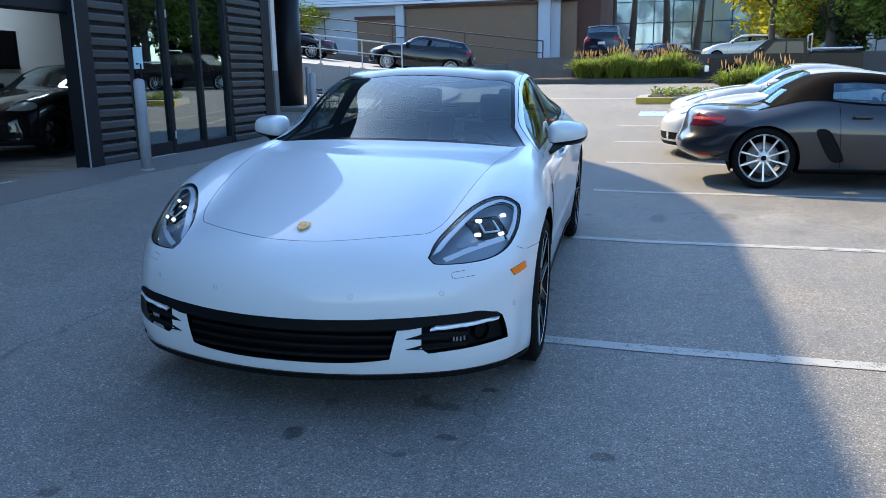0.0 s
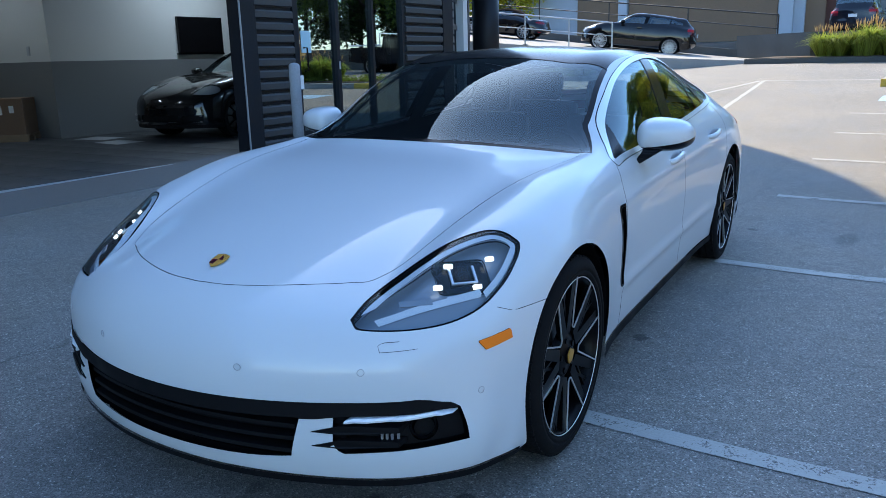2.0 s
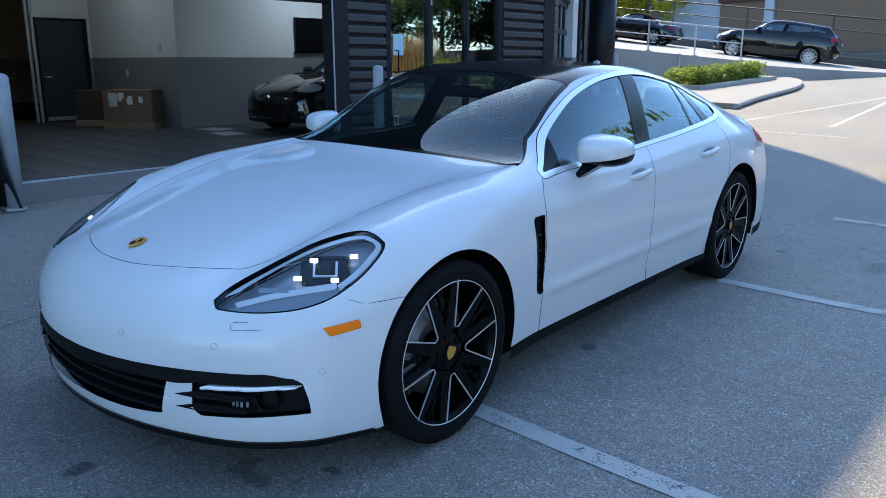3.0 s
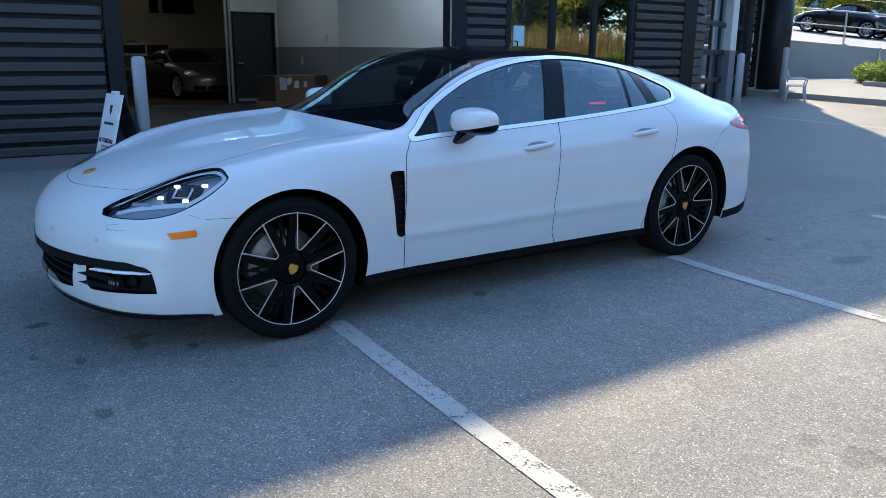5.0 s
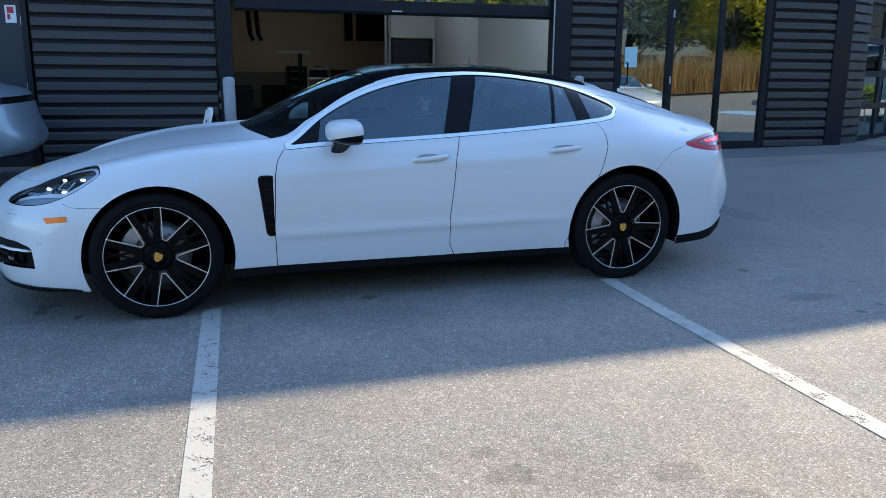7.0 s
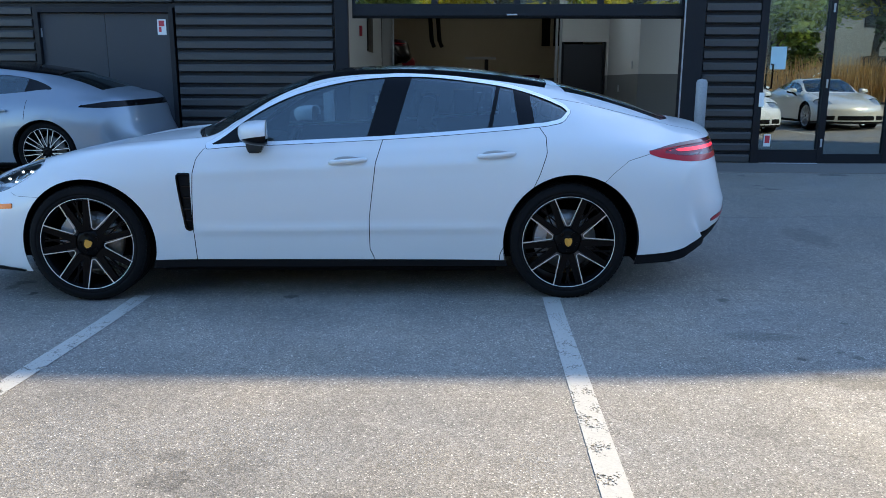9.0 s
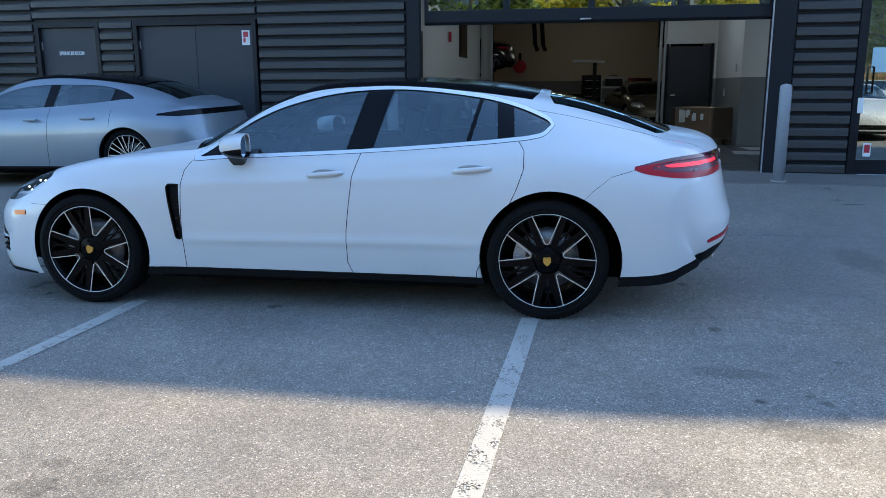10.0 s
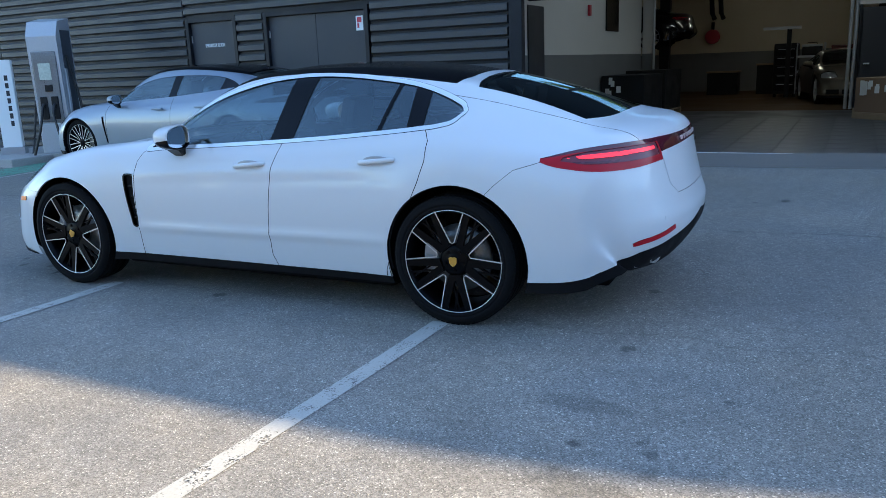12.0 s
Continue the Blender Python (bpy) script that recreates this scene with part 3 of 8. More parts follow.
def sports_saloon(name, m, paint, label, detail=True, ns=300, nv=104):
    """The long four-door fastback saloon."""
    car = thing(name, m, label, "car")
    # two sharp folds along the doors
    def fold(x, y, z):
        ends = np.clip((y - .55) / .2, 0, 1) * np.clip((2.72 - y) / .4, 0, 1) * (x > .80)
        tent = lambda zc, half: np.maximum(0, 1 - np.abs(z - zc) / half)
        dx = ends * (.008 * tent(.796 + .042 * (y - .66), .06) + .011 * tent(.450 + .012 * (y - .9), .040))
        return dx, .007 * tent(.600, .06) * np.clip((y - 3.78) / .2, 0, 1)
    sh = Shell(DESIGN, ns, nv, fold=fold)
    # wheel openings
    sh.region("gone", lambda x, y, z, *r: .407 - np.hypot(y - .013, z - .357))
    sh.region("gone", lambda x, y, z, *r: .416 - np.hypot(y - 2.965, z - .383))
    # screen, roof glass, rear window
    sh.region("screen", lambda x, y, z, a, b, c, s, v: RAIL - .10 + .90 * np.clip((9.0 - s) / .88, 0, 1) ** 1.35 - v, lambda x, y, z, a, b, c, s, v: s - 8.12, lambda x, y, z, a, b, c, s, v: 10.70 - s)
    sh.region("screenedge", lambda x, y, z, a, b, c, s, v: np.maximum(v - (RAIL - .20 + .90 * np.clip((9.0 - s) / .88, 0, 1) ** 1.35), 8.22 - s), only=("screen",))
    sh.region("rooftop", lambda x, y, z, a, b, c, s, v: RAIL - .12 - v, lambda x, y, z, a, b, c, s, v: s - 10.70, lambda x, y, z, a, b, c, s, v: 14.46 - .10 * (v / 2) ** 4 - s)
    sh.region("rear", lambda x, y, z, a, b, c, s, v: RAIL - .10 - v, lambda x, y, z, a, b, c, s, v: s - 14.64 - .16 * (v / 2) ** 4, lambda x, y, z, a, b, c, s, v: 17.0 - .25 * (v / 2) ** 4 - s)
    # side windows with their bright frame
    ys = np.linspace(.6, .9, 301)
    y_a = float(ys[np.argmax(dlo_high(ys) > dlo_low(ys))])
    z_a = float(dlo_low(y_a))

    def in_win(x, y, z, *r):
        """Distance inwards from the window's outline, its two tips rounded."""
        slope = lambda f: np.sqrt(1 + np.clip((f(y + .004) - f(y - .004)) / .008, -5, 5) ** 2)
        d = np.minimum((z - dlo_low(y)) / slope(dlo_low), (dlo_high(y) - z) / slope(dlo_high))
        d = np.where(y > 2.949, -np.hypot(z - 1.162, y - 2.949), d)
        return np.where(y < y_a, -np.hypot(z - z_a, y - y_a), d)
    side = lambda x, y, z, *r: x - .55
    sh.region("frameline", lambda x, y, z, *r: in_win(x, y, z) + .0222, side)
    sh.region("frame", lambda x, y, z, *r: in_win(x, y, z) + .020, side, only=("frameline",))
    only = ("frame",)
    sh.region("winarea", lambda x, y, z, *r: in_win(x, y, z) - .001, side, only=only)
    only = ("winarea",)
    pil = lambda z: 1.788 + (z - .99) * .30
    sh.region("pillar", lambda x, y, z, *r: .082 - np.abs(y - pil(z)), only=only)
    sh.region("pillar2", lambda x, y, z, *r: .013 - np.abs(y - 2.46 - (z - 1.05) * .25), only=only)
    sh.region("sail", lambda x, y, z, *r: .925 + (z - .96) * .25 - y, only=only)
    sh.region("pillar3", lambda x, y, z, *r: .050 - np.abs(y - 2.69 + (z - 1.08) * .10), only=only)
    sh.region("quarter", lambda x, y, z, *r: y - 2.69 + (z - 1.08) * .10, only=only)
    sh.region("rearwin", lambda x, y, z, *r: y - pil(z), only=only)
    for k, tg in enumerate(sh.tag):
        if tg == "winarea":
            sh.tag[k] = "frontwin"
    # lamps
    tip, top = np.array((.540, -.755, .652)), np.array((.868, -.285, .842))
    u = (top - tip) / np.linalg.norm(top - tip)
    nn = np.array((.55, -.58, .60))
    w = np.cross(nn, u)
    w /= np.linalg.norm(w)
    span = np.linalg.norm(top - tip)

    def lamp_ab(x, y, z):
        d0, d1, d2 = x - tip[0], y - tip[1], z - tip[2]
        return (d0 * u[0] + d1 * u[1] + d2 * u[2]) / span, d0 * w[0] + d1 * w[1] + d2 * w[2]

    def lamp(x, y, z, *r):
        a, b = lamp_ab(x, y, z)
        hi = lambda q: knots(((0, .004), (.1, .035), (.2, .056), (.35, .077), (.5, .094), (.64, .104), (.74, .104), (.84, .097), (.91, .083), (.955, .058), (.985, .027), (1.0, .0)), q)
        lo = lambda q: knots(((0, -.033), (.05, -.055), (.15, -.092), (.3, -.128), (.46, -.145), (.6, -.140), (.72, -.118), (.84, -.084), (.91, -.056), (.96, -.033), (.99, -.012), (1.0, .0)), q)
        lean = lambda f: np.sqrt(1 + np.clip((f(a + .006) - f(a - .006)) / (.012 * span), -3, 3) ** 2)
        d = np.minimum((hi(a) - b) / lean(hi), (b - lo(a)) / lean(lo))
        return np.minimum(d, np.minimum(a + .002, 1.002 - a) * span)

    near = lambda x, y, z, *r: np.minimum(.10 - y, x - .4)
    sh.region("lamprim", lamp, near)
    sh.region("lens", lambda x, y, z, *r: lamp(x, y, z) - .006, near, only=("lamprim",))
    sh.region("guide", lambda x, y, z, *r: lamp(x, y, z) - .012, lambda x, y, z, *r: .032 - lamp(x, y, z), lambda x, y, z, *r: np.maximum(lamp_ab(x, y, z)[1] - .01, lamp_ab(x, y, z)[0] - .66), only=("lens",))
    sh.region("sweep", lambda x, y, z, *r: .013 - np.abs(lamp_ab(x, y, z)[1] + .030 + .115 * np.clip(lamp_ab(x, y, z)[0] - .08, 0, 1) ** 1.0), lambda x, y, z, *r: .66 - lamp_ab(x, y, z)[0], lambda x, y, z, *r: lamp_ab(x, y, z)[0] - .10, only=("lens",))
    sh.region("band", lambda x, y, z, *r: -(lamp_ab(x, y, z)[1] + .035 + .115 * np.clip(lamp_ab(x, y, z)[0] - .08, 0, 1) ** 1.0), lambda x, y, z, *r: .66 - lamp_ab(x, y, z)[0], only=("lens",))
    lens_v = sh.v[(lamp(*sh.cols()) > .004) & (sh.v[:, 1] < .1) & (sh.v[:, 0] > .4)]
    lens_a, lens_b = lamp_ab(*lens_v[:, :3].T)

    def on_lens(a, b, depth):
        """The place depth below the lens, and the way out of it there."""
        q = lens_v[np.argmin(((lens_a - a) * span) ** 2 + (lens_b - b) ** 2)]
        n_ = Vector(q[3:6]).normalized()
        return Vector(q[:3]) - n_ * depth, n_
    # grille, air inlets, lip
    gz = lambda x: .440 + .008 * np.clip(np.abs(x) / .8, 0, 1) ** 2
    front = lambda x, y, z, *r: -.45 - y
    outer = lambda x, y, z, *r: knots(((.28, .866), (.30, .867), (.345, .864), (.389, .853), (.43, .834), (.444, .812), (.456, .77), (.47, .70)), z) - x
    sh.region("mouth", front, lambda x, y, z, *r: .445 - np.abs(x) + (z - .34) * .25, lambda x, y, z, *r: gz(x) - .034 - z, lambda x, y, z, *r: z - .266 - .02 * (x / .45) ** 4)
    sh.region("bar", front, lambda x, y, z, *r: gz(x) + .012 - z, lambda x, y, z, *r: z - gz(x) + .038 - .010 * np.clip((np.abs(x) - .5) / .08, 0, 1), outer)
    sh.region("inlet", front, lambda x, y, z, *r: z - .300 - (x - .56) * .06, lambda x, y, z, *r: gz(x) - .014 - z, lambda x, y, z, *r: x - .552 - .03 * np.clip((.33 - z) / .03, 0, 1) ** 2, outer)
    sh.region("lip", lambda x, y, z, a, b, c, s, v: .36 - s, lambda x, y, z, a, b, c, s, v: .214 - z, lambda x, y, z, *r: -.40 - y)
    sh.region("marker", front, lambda x, y, z, *r: .015 - np.abs(z - .588 - (y + .5) * .10), lambda x, y, z, *r: .062 - np.abs(y + .505 + (z - .588) * .6), lambda x, y, z, *r: x - .7)
    # tail lamps, light bar, lower black
    t_hi = lambda y: knots(((3.40, .930), (3.46, .942), (3.6, .971), (3.8, .992), (3.95, .998), (4.1, .999)), y)
    t_lo = lambda y: knots(((3.40, .930), (3.46, .906), (3.6, .879), (3.75, .867), (3.88, .871), (3.95, .884), (4.1, .91)), y)
    back = lambda x, y, z, *r: y - 3.43
    sh.region("tail", back, lambda x, y, z, *r: t_hi(y) - z, lambda x, y, z, *r: z - t_lo(y), lambda x, y, z, *r: x - .49)
    q_of = lambda y, z: (z - t_lo(y)) / np.maximum(t_hi(y) - t_lo(y), .004)
    sh.region("tailglow", lambda x, y, z, *r: .085 * np.clip((y - 3.54) / .10, .2, 1) - np.abs(q_of(y, z) - .62), lambda x, y, z, *r: y - 3.555, lambda x, y, z, *r: x - .53, only=("tail",))
    # dark top band, and a line painted as the shadow under the lit strip
    sh.region("taildarkshade", lambda x, y, z, *r: np.maximum(q_of(y, z) - .84, np.minimum(.05 - np.abs(q_of(y, z) - .36), y - 3.565)), only=("tail",))
    sh.region("tailpale", lambda x, y, z, *r: .27 * np.clip((y - 3.50) / .15, 0, 1) ** .6 - np.abs(q_of(y, z) - .56), lambda x, y, z, *r: y - 3.53 - .05 * np.abs(q_of(y, z) - .5), lambda x, y, z, *r: x - .505, only=("tail",))
    sh.region("reflector", lambda x, y, z, *r: .0135 * np.clip((.80 - x) / .05, .3, 1) - np.abs(z - .492 - (.77 - x) * .185), lambda x, y, z, *r: y - 3.75, lambda x, y, z, *r: x - .50 - (z - .53) * .5, lambda x, y, z, *r: .785 - x)
    sh.region("lightbar", back, lambda x, y, z, *r: .998 - z, lambda x, y, z, *r: z - .945 + .02 * (x / .5) ** 2, lambda x, y, z, *r: .50 - x)
    zl = lambda x, y: np.where(y > 3.35, lerp(((0, .548), (.22, .520), (.51, .485), (.73, .445), (.80, .415), (.88, .365), (.925, .322), (.95, .302)), x), .302)
    sh.region("diffuser", lambda x, y, z, *r: y - 3.2, lambda x, y, z, *r: zl(x, y) - z)
    sh.region("sill", lambda x, y, z, *r: .262 - z, lambda x, y, z, *r: y - .3, lambda x, y, z, *r: 2.7 - y)
    # vent behind the front wheel
    slot = lambda y, z, grow: .014 + grow - np.hypot(np.maximum(np.abs(y - .620 + (z - .62) * .06) - .014 - (z - .62) * .065, 0), np.maximum(np.abs(z - .622) - .154, 0))
    sh.region("vent", lambda x, y, z, *r: .6475 - y, lambda x, y, z, *r: slot(y, z, 0), lambda x, y, z, *r: x - .5)
    sh.region("ventrim", lambda x, y, z, *r: .6485 - y, lambda x, y, z, *r: slot(y, z, .010), lambda x, y, z, *r: x - .5)
    # panel gaps
    g = .0024
    d1 = lambda z: lerp(((.2, .664), (.26, .658), (.5, .650), (.80, .664), (.88, .682), (.935, .72), (.965, .775)), z)
    d2 = lambda z: lerp(((.2, 1.785), (.262, 1.758), (.33, 1.728), (.52, 1.727), (.862, 1.769), (1.01, 1.815)), z)
    d3 = lambda z: lerp(((.3, 2.53), (.7, 2.715), (.80, 2.762), (.92, 2.803), (1.02, 2.800), (1.07, 2.765), (1.09, 2.74)), z)
    body_side = lambda x, y, z, *r: x - .76
    for dd, hi in ((d1, .968), (d2, 1.03), (d3, 1.10)):
        sh.seam(lambda x, y, z, *r: y - dd(z), g, body_side, lambda x, y, z, *r: hi - z, lambda x, y, z, *r: z - .255)

    def hood(x, y, z, *r):
        f = lambda p, q: q - knots(((0, -.82), (.12, -.81), (.25, -.775), (.39, -.71), (.47, -.655), (.535, -.595), (.580, -.47), (.625, -.15), (.672, .25), (.72, .62), (.74, .80)), np.abs(p))
        e = 1e-3
        v0 = f(x, y)
        return v0 / np.sqrt(1 + ((f(x + e, y) - v0) / e) ** 2)
    ontop = lambda x, y, z, a, b, c, s, v: 8.12 - s
    sh.seam(hood, g * .55, ontop, lambda x, y, z, *r: z - .62)
    sh.seam(lambda x, y, z, *r: z - .652 + .05 * np.clip((y + .42) / .12, -1, 0), g * .4, lambda x, y, z, *r: x - .75, lambda x, y, z, *r: y + .47, lambda x, y, z, *r: -.2 - y)
    sh.seam(lambda x, y, z, *r: z - lerp(((3.10, .70), (3.2, .80), (3.3, .88), (3.46, .925)), y), g * .6, lambda x, y, z, *r: x - .75, lambda x, y, z, *r: y - 3.10, lambda x, y, z, *r: 3.455 - y)
    sh.seam(lambda x, y, z, *r: x - lerp(((.70, .40), (.76, .47), (.9, .485)), z), g * .6, lambda x, y, z, *r: y - 3.8, lambda x, y, z, *r: z - .70, lambda x, y, z, *r: .90 - z)
    sh.seam(lambda x, y, z, *r: z - .70, g * .6, lambda x, y, z, *r: y - 3.8, lambda x, y, z, *r: .40 - x)
    sh.seam(lambda x, y, z, a, b, c, s, v: x - .600 - (3.6 - y) * .02, g * .7, lambda x, y, z, a, b, c, s, v: s - 14.5, lambda x, y, z, a, b, c, s, v: 18.0 - s, lambda x, y, z, *r: z - .99)
    # washer cover in the bumper under each head lamp
    def washer(x, y, z, *r):
        a, b = (x - .705) * .72, z - .612 - (x - .705) * .06
        return np.hypot(np.maximum(np.abs(a) - .030, 0), np.maximum(np.abs(b) - .002, 0)) - .010
    sh.seam(washer, g * .3, lambda x, y, z, *r: -.45 - y, lambda x, y, z, *r: x - .6)
    # painted panels
    hood_in = hood(*sh.cols())
    X, Y, Z = sh.v[:, 0], sh.v[:, 1], sh.v[:, 2]
    for k, f in enumerate(sh.f):
        if sh.tag[k]:
            continue
        c = sh.v[f].mean(0)
        cx, cy, cz = c[:3]
        if c[6] < 8.2 and hood_in[f].mean() > 0:
            sh.tag[k] = "hood"
        elif c[6] < 6.2 and cz < .70 and cy < -.2:
            sh.tag[k] = "nose"
        elif cx > .76 and cz < 1.03 and float(d1(cz)) < cy < float(d2(cz)):
            sh.tag[k] = "fdoor"
        elif cx > .76 and cz < 1.1 and float(d2(cz)) < cy < float(d3(cz)):
            sh.tag[k] = "rdoor"
        else:
            sh.tag[k] = "body"

    for tags, across in ((("screen", "screenedge"), 0), (("rear",), 0), (("rooftop",), 0), (("frontwin", "rearwin", "quarter", "pillar", "pillar2", "pillar3", "sail"), 2)):
        sh.even_normals(tags, across)

    flank = sh.v[sh.v[:, 0] > .6]

    def skin_x(y, z):
        """Half the body's width at a place on its flank."""
        return float(flank[np.argmin((flank[:, 1] - y) ** 2 + (flank[:, 2] - z) ** 2)][0])

    def mk(pname, tags, mat, parent=car, push=0.0, sides=(1, -1), lab="", keep=None):
        me = sh.mesh(pname, tags, sides, push, keep)
        return mesh_part(pname, me, mat, parent, lab) if me else None

    body = mk("body", ("body",), paint, lab="painted steel body shell")
    mk("front_bumper", ("nose",), paint, lab="painted front bumper")
    mk("bonnet", ("hood",), paint, lab="painted bonnet with a narrow seam")
    mk("panel_seams", ("gap", "frameline"), GAP, body, -.004)
    mk("windscreen", ("screen",), GLASS_FRONT, car, -.004)
    mk("screen_border", ("screenedge",), GLOSSBLACK, car, -.004, lab="black printed edge of the windscreen")
    mk("panoramic_roof", ("rooftop",), GLOSSBLACK, car, -.002, lab="black glass panoramic roof")
    mk("rear_window", ("rear",), GLASS_TINT, car, -.004)
    mk("front_lip", ("lip",), PLASTIC, car, .007)
    mk("rear_diffuser", ("diffuser",), PLASTIC, car, .002)
    mk("bumper_lining", ("nose", "bar", "mouth", "lip", "inlet"), GAP, car, -.075, keep=lambda c: c[1] < -.5 and c[2] < .56)
    mk("grille_bar", ("bar",), PLASTIC, car, .003)
    mk("light_bar", ("lightbar",), REDDARK, car, .002, lab="dark red light bar across the tail")
    lining = ("body", "fdoor", "rdoor", "sill", "pillar", "pillar2", "pillar3", "frame", "frameline", "sail", "screenedge", "gap")
    mk("cabin_lining", lining, LEATHER, car, -.035, keep=lambda c: .62 < c[1] < 3.7 and c[2] > .3)
    mk("roof_lining", ("rooftop",), LEATHER, car, -.03)
    for sd in (1, -1):
        one = (sd,)
        for pn, tg, wn_ in (("front_door", "fdoor", "frontwin"), ("rear_door", "rdoor", "rearwin")):
            d = mk(pn, (tg,), paint, car, 0, one, "painted door")
            mk("door_window", (wn_,), GLASS_TINT, d, -.005, one)
            hy, hz = (1.60, .872) if tg == "fdoor" else (2.50, .912)
            xs_ = skin_x(hy, hz)
            h = bmesh.new()
            rows_ = []
            for f, out, tall in ((-1, -.004, .006), (-.94, .010, .011), (-.80, .024, .014), (-.3, .031, .015), (.3, .031, .015), (.80, .024, .014), (.94, .010, .011), (1, -.004, .006)):
                yy_, zz_ = hy + .118 * f, hz + .010 * f
                rows_.append([h.verts.new((sd * (xs_ + out + a * .010), yy_, zz_ + b * tall)) for a, b in ((-1, -1), (.4, -.9), (1, -.2), (.8, .5), (.2, 1), (-1, 1))])
            for p_, q_ in zip(rows_, rows_[1:]):
                for c_ in range(6):
                    h.faces.new((p_[c_], p_[(c_ + 1) % 6], q_[(c_ + 1) % 6], q_[c_]))
            h.faces.new(rows_[0])
            h.faces.new(rows_[-1][::-1])
            bmesh.ops.recalc_face_normals(h, faces=h.faces)
            part("door_handle", h, paint, d, "body-coloured pull handle", True)
            # flat grey patch paints the shade of a hollow behind the handle
            cup = bmesh.new()
            bmesh.ops.create_uvsphere(cup, u_segments=16, v_segments=8, radius=1, matrix=Matrix.LocRotScale((sd * (xs_ + .0005), hy, hz + .004), None, (.003, .085, .024)))
            part("handle_recess_shade", cup, LAMPGREY, d)
            if tg == "fdoor":
                mirror(car, d, sd * .968, 1.085, 1.040, paint, 1.0)
        mk("window_frame", ("frame",), CHROME, car, .002, one, "satin aluminium window trim")
        mk("quarter_window", ("quarter",), GLASS_TINT, car, -.005, one)
        mk("door_pillar_trim", ("pillar",), GLOSSBLACK, car, -.002, one, "gloss black pillar trim")
        mk("window_divider", ("pillar2",), GLOSSBLACK, car, -.002, one)
        mk("mirror_triangle", ("sail",), GLOSSBLACK, car, -.002, one)
        mk("quarter_pillar_trim", ("pillar3",), GLOSSBLACK, car, -.002, one)
        mk("side_sill", ("sill",), PLASTIC, car, .006, one)
        v_ = mk("side_vent", ("vent",), PLASTIC, car, -.022, one, "black vent behind the front wheel")
        mk("vent_frame", ("ventrim",), GLOSSBLACK, v_, .002, one)
        for k in range(4):
            part("vent_slat", box(sd * .893, sd * .925, .594 + .004 * (3 - k), .644, .50 + .07 * k, .514 + .07 * k, .003), GLOSSBLACK, v_)
        mk("side_marker", ("marker",), AMBER, car, .004, one, "orange side marker lamp")
        # head lamp
        hl = mk("headlight", ("lens", "guide", "sweep", "band"), GLASS_CLEAR, car, -.002, one, "clear headlight with four lit squares")
        mk("lamp_seal", ("lamprim",), GLOSSBLACK, hl, -.003, one)
        mk("lamp_housing", ("lens", "guide", "sweep", "band", "lamprim"), LAMPDARK, hl, -.050, one)
        mk("lamp_wall", ("lamprim",), LAMPDARK, hl, -.04, one)
        flip = Matrix.Diagonal((sd, 1, 1, 1))
        mk("light_guide", ("guide",), LAMPPALE, hl, -.012, one)
        mk("light_sweep", ("sweep",), LAMPPALE, hl, -.022, one)
        mk("lamp_shelf", ("band",), LAMPDARK, hl, -.026, one)

        def lamp_part(pname, mat, a, b, depth, bmk, lab="", sm=False):
            p_, n_ = on_lens(a, b, depth)
            h_ = Vector((0, 0, 1)).cross(n_).normalized()
            v_up = n_.cross(h_)
            mm = Matrix(((h_.x, v_up.x, n_.x, p_.x), (h_.y, v_up.y, n_.y, p_.y), (h_.z, v_up.z, n_.z, p_.z), (0, 0, 0, 1)))
            bmesh.ops.transform(bmk, matrix=flip @ mm, verts=bmk.verts)
            return part(pname, bmk, mat, hl, lab, sm)

        for a, b in ((.605, .042), (.80, -.008), (.463, -.023), (.66, -.072)):
            lamp_part("led_square", LED, a, b, .030, box(-.0135, .0135, -.0065, .0065, 0, .010, .001), "lit white LED square")
        hous = bmesh.new()
        add_box(hous, -.085, .085, -.062, .062, -.02, 0, .02)
        lamp_part("projector_housing", GLOSSBLACK, .63, -.015, .045, hous)
        bz = bmesh.new()
        add_box(bz, -.042, -.034, -.03, .03, 0, .008, .002)
        add_box(bz, .034, .042, -.03, .03, 0, .008, .002)
        add_box(bz, -.042, .042, -.036, -.03, 0, .008, .002)
        lamp_part("projector_bezel", CHROME, .63, -.015, .040, bz)
        pj = bmesh.new()
        bmesh.ops.create_uvsphere(pj, u_segments=20, v_segments=12, radius=.028)
        lamp_part("projector_lens", SCREEN, .63, -.012, .048, pj, "", True)
        ba = bmesh.new()
        add_box(ba, -.07, .03, -.010, .010, 0, .006, .002)
        lamp_part("lamp_baffle", LAMPDARK, .36, -.035, .028, ba)
        arch = lathe(((.935, .410), (.90, .420), (.60, .420), (.58, .30), (.57, .0)), 40)
        bmesh.ops.transform(arch, matrix=flip @ pose(0, .013, .357), verts=arch.verts)
        bmesh.ops.delete(arch, geom=[q for q in arch.verts if q.co.z < .235], context="VERTS")
        part("arch_liner", arch, GAP, car)
        arch = lathe(((.94, .419), (.90, .429), (.60, .429), (.58, .30), (.57, .0)), 40)
        bmesh.ops.transform(arch, matrix=flip @ pose(0, 2.965, .383), verts=arch.verts)
        bmesh.ops.delete(arch, geom=[q for q in arch.verts if q.co.z < .245], context="VERTS")
        part("arch_liner", arch, GAP, car)
        # air inlet with lamp strip, blades and fog lamp
        inl = mk("air_inlet", ("inlet",), PLASTIC, car, -.035, one, "black air inlet in the bumper")
        nose_v = sh.v[(sh.v[:, 1] < -.45) & (sh.v[:, 0] > .3)]

        def on_nose(x, z):
            q = nose_v[np.argmin((nose_v[:, 0] - x) ** 2 + (nose_v[:, 2] - z) ** 2)]
            return float(q[1])
        drl = bmesh.new()
